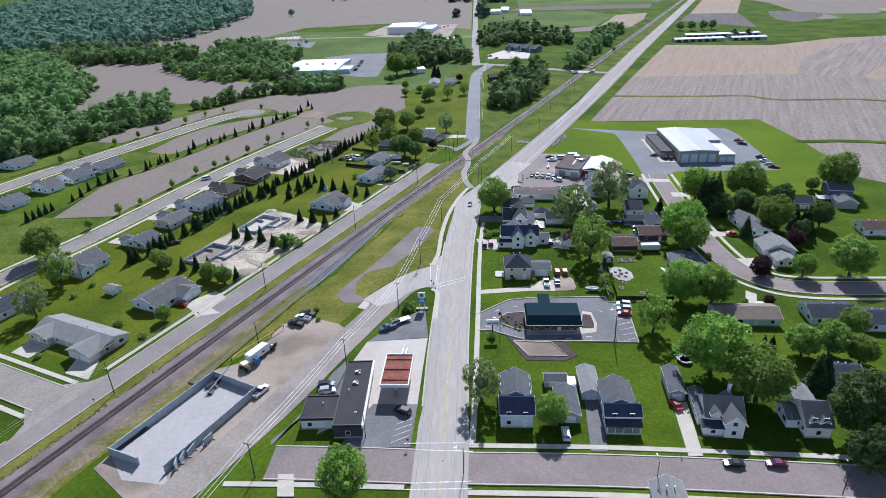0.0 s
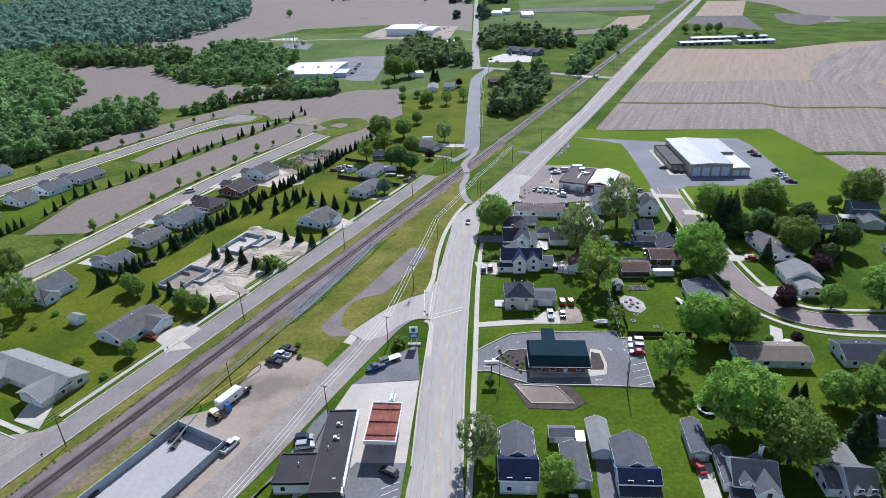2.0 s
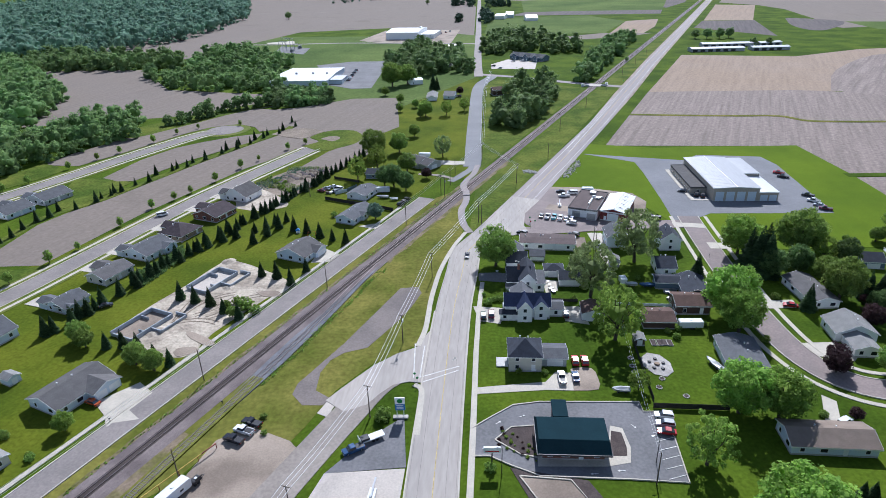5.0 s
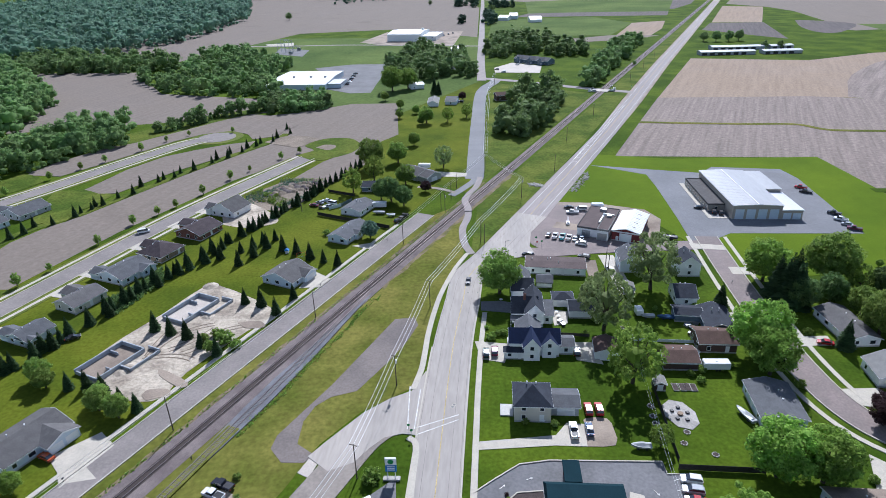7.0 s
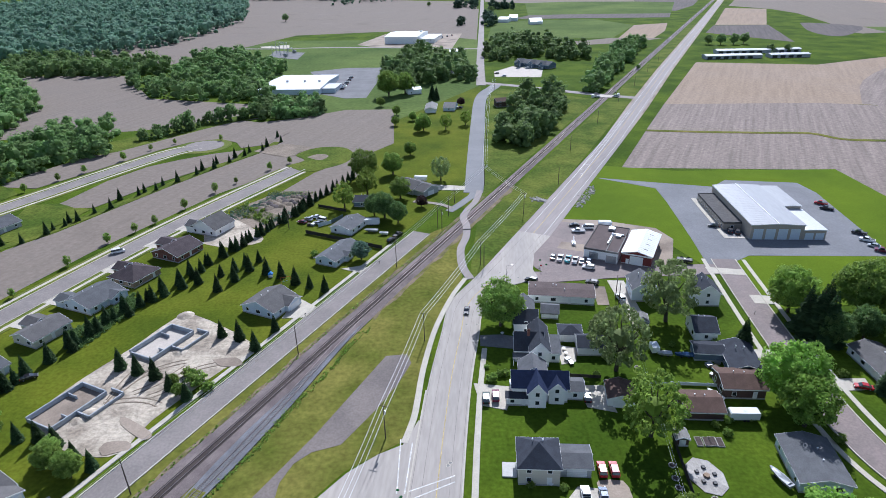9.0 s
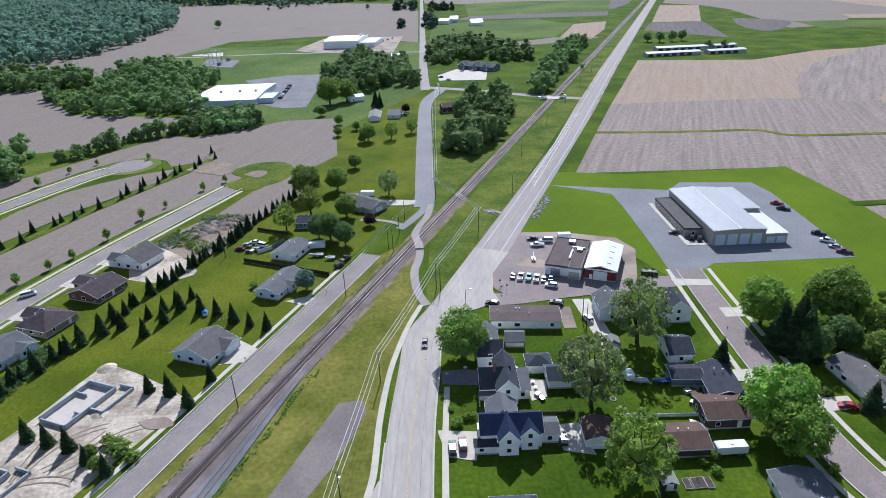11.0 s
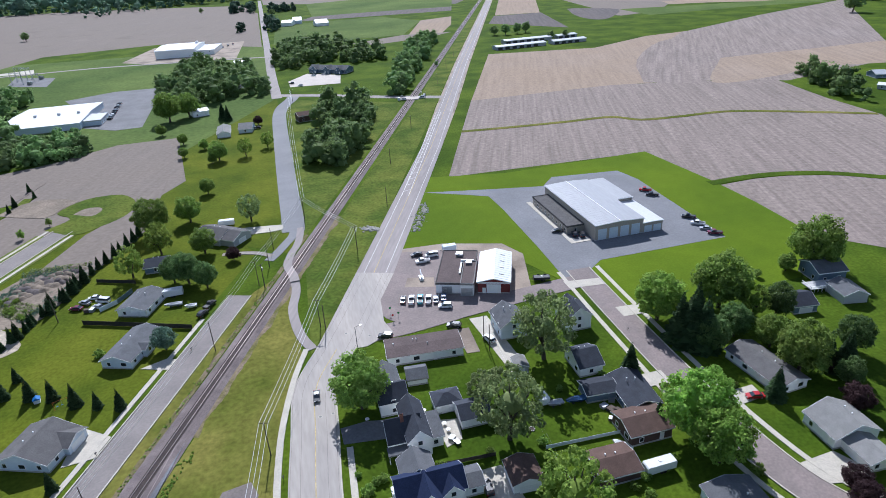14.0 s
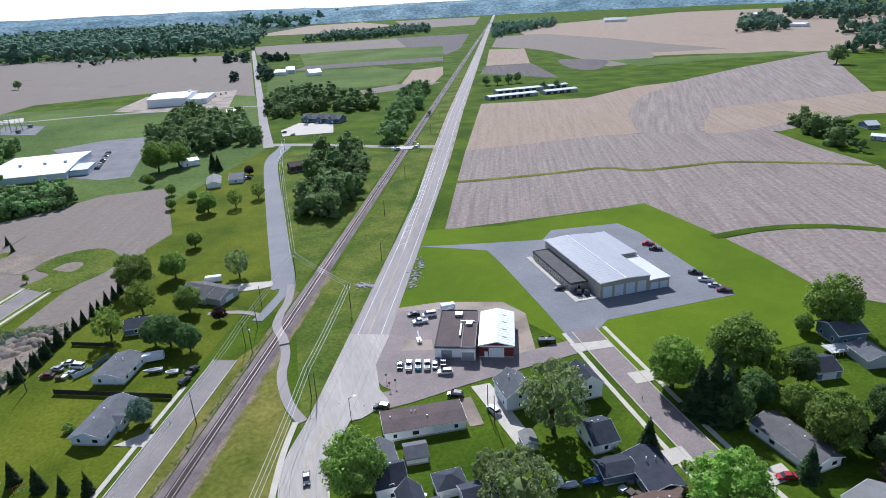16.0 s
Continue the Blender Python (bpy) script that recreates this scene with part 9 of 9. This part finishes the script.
# fuel price sign: plain coloured panels with bars
b = thing("fuel_sign", pose(*(-7.1, 182.6), 0.05, 0, 0, -2), "tall fuel sign with white, green and blue panels", "sign")
part("plinth", Shape().box(-2.0, -0.6, 0, 2.0, 0.6, 0.5), STONE, b)
for x in (-0.9, 0.9):
    part("post", Shape().tube((x, 0, 0.3), (x, 0, 6.5), 0.12), TRIM, b)
part("logo_panel", Shape().box(-1.3, -0.2, 4.6, 1.3, 0.2, 6.6), TRIM, b)
part("emblem", Shape().tube((0, -0.24, 5.6), (0, 0.24, 5.6), 0.7, n=16), GREEN_SIGN, b)
part("price_panel", Shape().box(-1.3, -0.2, 2.6, 1.3, 0.2, 4.5), PLASTIC_BLUE, b)
for z in (3.0, 3.5, 4.0):
    part("price_bar", Shape().box(-0.9, -0.23, z, 0.9, 0.23, z + 0.25), TRIM, b)
b = thing("bank_sign", pose(*(15.5, 164.4), 0.05, 0, 0, -2), "white bank sign board on a single post", "sign")
part("post", Shape().tube((0, 0, 0), (0, 0, 4.6), 0.16), DARKMETAL, b)
part("board", Shape().box(-2.0, -0.25, 4.4, 2.0, 0.25, 6.0), TRIM, b)
part("lettering_bar", Shape().box(-1.6, -0.28, 4.75, 1.6, 0.28, 5.1), RED_P, b)

# ---- fences and garden things ----
def fence(a, b, h, material, label, step=2.4, slats=True, category="fence"):
    a, b = Vector(a), Vector(b)
    l = (b - a).length
    t = thing("fence", pose(a.x, a.y, 0, 0, 0, math.degrees(math.atan2(b.y - a.y, b.x - a.x))), label, category)
    n = max(2, int(l / step))
    post = Shape().box(-0.06, -0.06, 0, 0.06, 0.06, h + 0.1).mesh("post", material)
    board = Shape().box(0.03, -0.03, 0.08 if slats else h - 0.15, l / n - 0.03, 0.03, h).mesh("board", material)
    for k in range(n + 1):
        part("post", post, material, t, "", pose(l * k / n, 0, 0))
        if k < n:
            part("board", board, material, t, "", pose(l * k / n, 0, 0))


fence((-53.7, 348.8), (-18.1, 330.2), 1.8, FENCE_DARK, "dark stained board fence between lawns")
fence((63.7, 214.4), (61.0, 185.9), 1.6, FENCE_DARK, "dark board fence behind a garden")
fence((60.1, 183.4), (79.6, 181.5), 1.8, FENCE_DARK, "long dark fence across a lawn")
fence((63.8, 237.0), (83.6, 234.6), 1.1, BLUE_SIDING, "pale green-grey garden fence", 2.0)
fence((-44.0, 359.5), (-39.6, 366.4), 1.8, SLATE_SIDING, "blue fence beside a house")
fence((-49.3, 355.7), (-44.0, 359.5), 1.8, BLUE_SIDING, "pale blue fence round a yard")
fence((-53.7, 381.3), (-39.1, 373.6), 1.5, FENCE_DARK, "dark fence below the hedge")
fence((37.5, 241.6), (51.7, 239.6), 1.2, FENCE_DARK, "dark garden fence behind houses")
# stone patio with a fire pit
c = Vector((67.3, 202.4))
b = thing("patio", pose(c.x, c.y, 0.03, 0, 0, 10), "pale octagonal stone patio with a fire pit", "patio")
for k in range(8):
    a0, a1 = k * math.pi / 4, (k + 1) * math.pi / 4
    part("paving_slab", Shape().slab([(0.8 * math.cos(a0), 0.9 * math.sin(a0)), (4.2 * math.cos(a0), 6.0 * math.sin(a0)), (4.2 * math.cos(a1), 6.0 * math.sin(a1)), (0.8 * math.cos(a1), 0.9 * math.sin(a1))], 0, 0.12 + 0.004 * (k % 3)), STONE, b)
part("fire_pit", Shape().tube((0, 0, 0.05), (0, 0, 0.55), 0.75, 0.7, 14), BRICK_TAN, b)
for k in range(5):
    a = k * 1.25
    part("garden_seat", Shape().box(-0.4 + 2 * math.cos(a), -0.4 + 2.6 * math.sin(a), 0.1, 0.4 + 2 * math.cos(a), 0.4 + 2.6 * math.sin(a), 0.55), DARKMETAL, b)
for px, py, rr in ((*(70.5, 146.9), 1.9), (*(70.4, 147.7), 2.2), (*(96.7, 130.8), 2.2)):
    b = thing("trampoline", pose(px, py, 0, 0, 0, 0), "round trampoline with a pale mat", "trampoline", "trampolines")
    part("mat", Shape().slab(ring_line((0, 0), rr * 0.92), 0.8, 0.9), SLATE_SIDING, b)
    part("rim", Shape().loft([[(q * math.cos(6.2832 * i / 22), q * math.sin(6.2832 * i / 22), z) for q, z in ((rr * 0.9, 0.8), (rr, 0.8), (rr, 0.92), (rr * 0.9, 0.92))] for i in range(23)], False), GREY_SIDING, b)
    for i in range(6):
        part("leg", Shape().tube((rr * 0.95 * math.cos(i * 1.047), rr * 0.95 * math.sin(i * 1.047), 0), (rr * 0.95 * math.cos(i * 1.047), rr * 0.95 * math.sin(i * 1.047), 0.82), 0.04, n=6), GALV, b)
for k, p in enumerate(((69.8, 213.5), (71.7, 213.4), (73.2, 213.4), (74.8, 213.1))):
    b = thing("raised_bed", pose(p[0], p[1], 0, 0, 0, -4), "raised timber garden bed with dark soil", "garden bed", "raised garden beds")
    part("frame", Shape().box(-0.8, -1.6, 0, 0.8, 1.6, 0.3), STONE, b)
    part("soil", Shape().box(-0.68, -1.48, 0.28, 0.68, 1.48, 0.34), MULCH, b)
for k, p in enumerate(((60.6, 206.0), (60.0, 202.0), (59.8, 199.2), (64.5, 191.9), (70.6, 187.8), (66.6, 195.7), (63.7, 244.4), (81.8, 184.4), (90.1, 208.8))):
    b = thing("stone_ring", pose(p[0], p[1], 0, 0, 0, k * 30), "small stone ring round a sapling", "stone ring", "stone rings on lawns")
    for i in range(7):
        part("stone", Shape().box(0.62, -0.25, 0, 0.9, 0.25, 0.22).mesh("stone", STONE) if i == 0 and k == 0 else bpy.data.meshes["stone"], STONE, b, "", pose(0, 0, 0, 0, 0, i * 51.4))
    part("soil", Shape().tube((0, 0, 0), (0, 0, 0.1), 0.64, n=10), MULCH, b)
# riprap by the drive, spoil heaps and sand heaps
rk = random.Random(9)
def stones(name, a, b, n, spread, label):
    a, b = Vector(a), Vector(b)
    s = Shape()
    for k in range(n):
        p = a.lerp(b, rk.random())
        x, y, q = p.x + rk.gauss(0, spread), p.y + rk.gauss(0, spread), rk.uniform(0.25, 0.7)
        ring = lambda z, f: [(x + q * f * math.cos(i * 1.257 + k) * rk.uniform(0.8, 1.2), y + q * f * math.sin(i * 1.257 + k) * rk.uniform(0.8, 1.2), z) for i in range(5)]
        s.loft([ring(0.0, 1.0), ring(q * 0.5, 0.95), ring(q * 0.8, 0.5)])
    tagged(new(name, s.mesh(name, STONE)), label, "stones", kind="stuff")


stones("riprap", (72.9, 372.8), (86.1, 399.4), 150, 1.2, "pale rocks lining a ditch")
stones("riprap_culvert", (52.9, 385.6), (58.3, 381.7), 80, 1.0, "pale rocks at a culvert")


def heap(x, y, r, h, material, label, k, name="mound"):
    s = Shape()
    rings = []
    for f, z in ((1.0, 0.0), (0.8, 0.3), (0.5, 0.7), (0.2, 0.95)):
        rings.append([(r * f * math.cos(i * 0.5236) * (1 + 0.25 * noise.noise((i, k, f))), r * f * math.sin(i * 0.5236) * (1 + 0.25 * noise.noise((i, k * 3, f))), h * z) for i in range(12)])
    s.loft(rings)
    tagged(new(name, s.mesh(name, material)), label, "mound", "mounds of soil").matrix_basis = pose(x, y, 0.06, 0, 0, k * 40)


a, b, c2 = Vector((-82.3, 377.8)), Vector((-62.2, 390.6)), Vector((-81.3, 392.3))
k = 0
for i in range(9):
    for j in range(4):
        p = a.lerp(b, i / 8) + (c2 - a) * (j / 3) * 0.75
        heap(p.x + rk.uniform(-1, 1), p.y + rk.uniform(-1, 1), rk.uniform(1.8, 2.8), rk.uniform(0.7, 1.3), DIRT if (i + j) % 3 else TILLED_DARK, "weedy heap of dumped soil", k)
        k += 1
for i in range(26):
    p = Vector((-94.0, 379.8)).lerp(Vector((-72.1, 359.7)), rk.random()) + Vector((rk.uniform(-4, 4), rk.uniform(-2, 9)))
    bush(p.x, p.y, rk.uniform(0.8, 1.6), LEAF_PALE, "weedy green clump on rough ground", "weedy clumps")
patch("gravel_spill_1", [(-80.3, 216.0), (-79.3, 218.3), (-74.2, 218.5), (-72.1, 215.8), (-75.7, 214.4), (-78.1, 213.6)], GRAVEL, "dark gravel spread on sand", "gravel", soft=3)
patch("gravel_spill_2", [(-80.5, 227.9), (-78.0, 227.3), (-69.2, 221.4), (-69.8, 218.8), (-74.1, 221.1), (-79.0, 225.1)], GRAVEL, "dark gravel spread on sand", "gravel", soft=3)
patch("gravel_spill_3", [(-64.0, 253.5), (-56.9, 254.2), (-54.0, 250.2), (-60.2, 249.9)], GRAVEL, "dark gravel spread on sand", "gravel", soft=3)
for x, y, r, h, lab in ((*(-89.8, 229.5), 2.6, 0.8, "pale mound of sand by a foundation"), (*(-75.8, 258.3), 2.4, 0.7, "pale mound of sand by a foundation"), (*(-82.1, 280.1), 3.0, 0.9, "pale mound of sand by a foundation"), (*(-91.4, 227.0), 2.2, 0.6, "pale mound of sand by a foundation")):
    heap(x, y, r, h, SAND, lab, int(x) % 17)
for x, y, rr in ((*(-64.8, 242.2), 3.4), (*(-60.4, 239.1), 2.4), (*(-68.7, 245.9), 2.2)):
    bush(x, y, rr, LEAF, "overgrown green bush on the building site", "site bushes")
tracks = Shape()
rt = random.Random(14)
for k in range(8):
    p = Vector((-92.0, 226.0)).lerp(Vector((-62.0, 258.0)), rt.random()) + Vector((rt.uniform(-6, 6), rt.uniform(-4, 8)))
    a0, bend = rt.uniform(0.2, 1.6), rt.uniform(-0.12, 0.12)
    line = []
    for j in range(12):
        if inside(p.x, p.y, [(-99.0, 228.0), (-80.0, 275.0), (-57.0, 260.0), (-74.0, 218.0)]):
            line.append(p.copy())
        p = p + Vector((math.cos(a0), math.sin(a0))) * 1.5
        a0 += bend
    if len(line) > 3:
        for off in (-0.9, 0.9):
            ribbon(line, 0.4, 0.15 + 0.0005 * k, 0.1, off, tracks)
setting("tyre_tracks", tracks, DIRT, "brown tyre tracks pressed into sand", "tracks")
# level crossing signals
for q, off in ((296, -7), (308, 7)):
    p = on_rail(q, off)
    b = thing("crossing_signal", pose(p.x, p.y, 0, 0, 0, -26 if off > 0 else 154), "railway crossing signal with white cabinet", "signal", "crossing signals")
    part("mast", Shape().tube((0, 0, 0), (0, 0, 4.5), 0.09), GALV, b)
    part("crossbuck", Shape().box(-1.0, -0.05, 3.9, 1.0, 0.05, 4.2), TRIM, b)
    part("lights", Shape().box(-0.8, -0.12, 2.9, 0.8, 0.12, 3.3), DARKMETAL, b)
    part("cabinet", Shape().box(1.5, -1, 0, 3.5, 1, 2.4), TRIM, b)
# play set, mailboxes, manhole covers and bins
b = thing("swing_set", pose(*(-52.4, 303.1), 0, 0, 0, 20), "small colourful garden swing set", "swing set")
for x in (-1.8, 1.8):
    part("leg", Shape().tube((x, -0.9, 0), (x, 0, 2.2), 0.05), ORANGE, b)
    part("leg", Shape().tube((x, 0.9, 0), (x, 0, 2.2), 0.05), ORANGE, b)
part("crossbar", Shape().tube((-1.9, 0, 2.2), (1.9, 0, 2.2), 0.05), ORANGE, b)
for x in (-0.9, 0.3):
    part("swing_seat", Shape().box(x - 0.25, -0.12, 0.5, x + 0.25, 0.12, 0.56), PLASTIC_BLUE, b)
    part("chain", Shape().tube((x, 0, 0.55), (x, 0, 2.2), 0.02, n=5), GALV, b)
part("slide", Shape().loft([[(1.9, -0.25, 1.5), (1.9, 0.25, 1.5), (1.9, 0.25, 1.58), (1.9, -0.25, 1.58)], [(3.8, -0.25, 0.15), (3.8, 0.25, 0.15), (3.8, 0.25, 0.23), (3.8, -0.25, 0.23)]]), YELLOW, b)
b = thing("play_house", pose(*(-59.4, 308.0), 0, 0, 0, 10), "small blue and white play house", "play house")
part("cabin", Shape().box(-0.8, -0.8, 0, 0.8, 0.8, 1.2), TRIM, b)
part("roof", Shape().loft([[(-1, -1, 1.2), (1, -1, 1.2), (1, 1, 1.2), (-1, 1, 1.2)], [(-0.1, -0.8, 1.9), (0.1, -0.8, 1.9), (0.1, 0.8, 1.9), (-0.1, 0.8, 1.9)]]), PLASTIC_BLUE, b)
for p in ((-84.9, 184.3), (-40.1, 277.5), (-126.5, 157.8), (-98.7, 138.9), (-18.1, 316.5), (-56.6, 190.1), (110.6, 271.5), (55.4, 109.7), (3.1, 251.6)):
    b = thing("mailbox", pose(p[0], p[1], 0, 0, 0, 60), "dark mailbox on a wooden post", "mailbox", "mailboxes")
    part("post", Shape().box(-0.06, -0.06, 0, 0.06, 0.06, 1.1), WOOD, b)
    part("box", Shape().prism_x([(-0.12, 1.1), (0.12, 1.1), (0.12, 1.28), (0.06, 1.36), (-0.06, 1.36), (-0.12, 1.28)], -0.28, 0.28), DARKMETAL, b)
for p in ((-1.4, 111.5), (7.6, 207.5), (14.7, 269.9), (18.1, 269.8), (8.1, 208.4), (29.0, 306.0), (35.7, 301.8)):
    b = thing("manhole_cover", pose(p[0], p[1], 0.19, 0, 0, 0), "pale round manhole cover in concrete", "manhole cover", "manhole covers")
    part("cover", Shape().tube((0, 0, 0), (0, 0, 0.03), 0.4, n=16), SH_LIGHT, b)
    part("collar", Shape().tube((0, 0, 0), (0, 0, 0.02), 0.55, n=16), PAVE, b)
for p, rz, lab in (((-10.0, 116.7), 0, "stop sign at the crossroads"), ((-3.0, 196.3), 20, "road sign on the corner"), ((44.9, 306.9), 0, "stop sign at the side street"), ((47.0, 307.6), 0, "small green street name sign"), ((45.2, 311.6), 0, "road sign beside the lot"), ((-3.8, 198.3), 0, "street name sign on the corner"), ((177.2, 633.5), 0, "road sign at the crossing")):
    b = thing("road_sign", pose(p[0], p[1], 0, 0, 0, rz), lab, "road sign", "road signs")
    part("post", Shape().tube((0, 0, 0), (0, 0, 2.4), 0.05, n=6), GALV, b)
    part("plate", Shape().loft([[(0.4 * math.cos(i * 0.785 + 0.39), y, 2.5 + 0.4 * math.sin(i * 0.785 + 0.39)) for i in range(8)] for y in (-0.08, -0.05)]), RED_P if "stop" in lab else GREEN_SIGN, b)
rk = random.Random(21)
# yard clutter behind the blue house and the body shop
for k, p in enumerate(((84.6, 244.4), (85.6, 242.6), (83.6, 239.7), (87.6, 245.5), (87.0, 241.3), (84.9, 335.2), (81.7, 327.6), (79.0, 320.4), (44.0, 248.8), (44.7, 247.0), (-53.8, 357.8), (-52.1, 357.7))):
    b = thing("crate", pose(p[0], p[1], 0.02, 0, 0, rk.uniform(0, 90)), "weathered storage crate in a yard", "crate", "yard crates")
    w, d, h = rk.uniform(0.5, 1.1), rk.uniform(0.5, 0.9), rk.uniform(0.5, 1.2)
    part("box", Shape().box(-w, -d, 0, w, d, h), (STONE, DARKMETAL, WOOD, GALV)[k % 4], b)
    part("lid", Shape().box(-w - 0.04, -d - 0.04, h, w + 0.04, d + 0.04, h + 0.07), (GALV, WOOD, TRIM)[k % 3], b)
for k, p in enumerate(((43.9, 254.3), (44.1, 251.8), (25.9, 263.5), (40.6, 261.0), (31.0, 200.7))):
    b = thing("garden_table", pose(p[0], p[1], 0.05, 0, 0, 30 * k), "round white garden table", "table", "garden tables")
    part("top", Shape().tube((0, 0, 0.7), (0, 0, 0.75), 0.6, n=14), TRIM, b)
    part("stem", Shape().tube((0, 0, 0), (0, 0, 0.7), 0.05, n=6), GALV, b)

# long yellow barrier pipe on posts beside the siding, with a rusty end
a, b_ = Vector((*(-65.0, 155.8), 1.6)), Vector((*(-52.9, 173.2), 1.6))
t = thing("pipe_barrier", Matrix(), "long yellow pipe barrier on rusty posts", "barrier")
part("pipe", Shape().tube(a, a.lerp(b_, 0.8), 0.14, n=8), YELLOW, t)
part("rusty_pipe", Shape().tube(a.lerp(b_, 0.8), b_, 0.17, n=8), RUST, t, "rust red pipe end")
for q in (0.0, 0.25, 0.5, 0.75, 1.0):
    p = a.lerp(b_, q)
    part("post", Shape().tube((p.x, p.y, 0), (p.x, p.y, 1.55), 0.11, n=8), RUST if q else DARKMETAL, t)
a, b_ = Vector((*(-63.4, 149.3), 3.2)), Vector((*(-67.7, 139.6), 0.5))
t = thing("steel_pipe", Matrix(), "long grey steel pipe leaning on a wall", "pipe")
part("tube", Shape().tube(a, b_, 0.22, n=10), GALV, t)
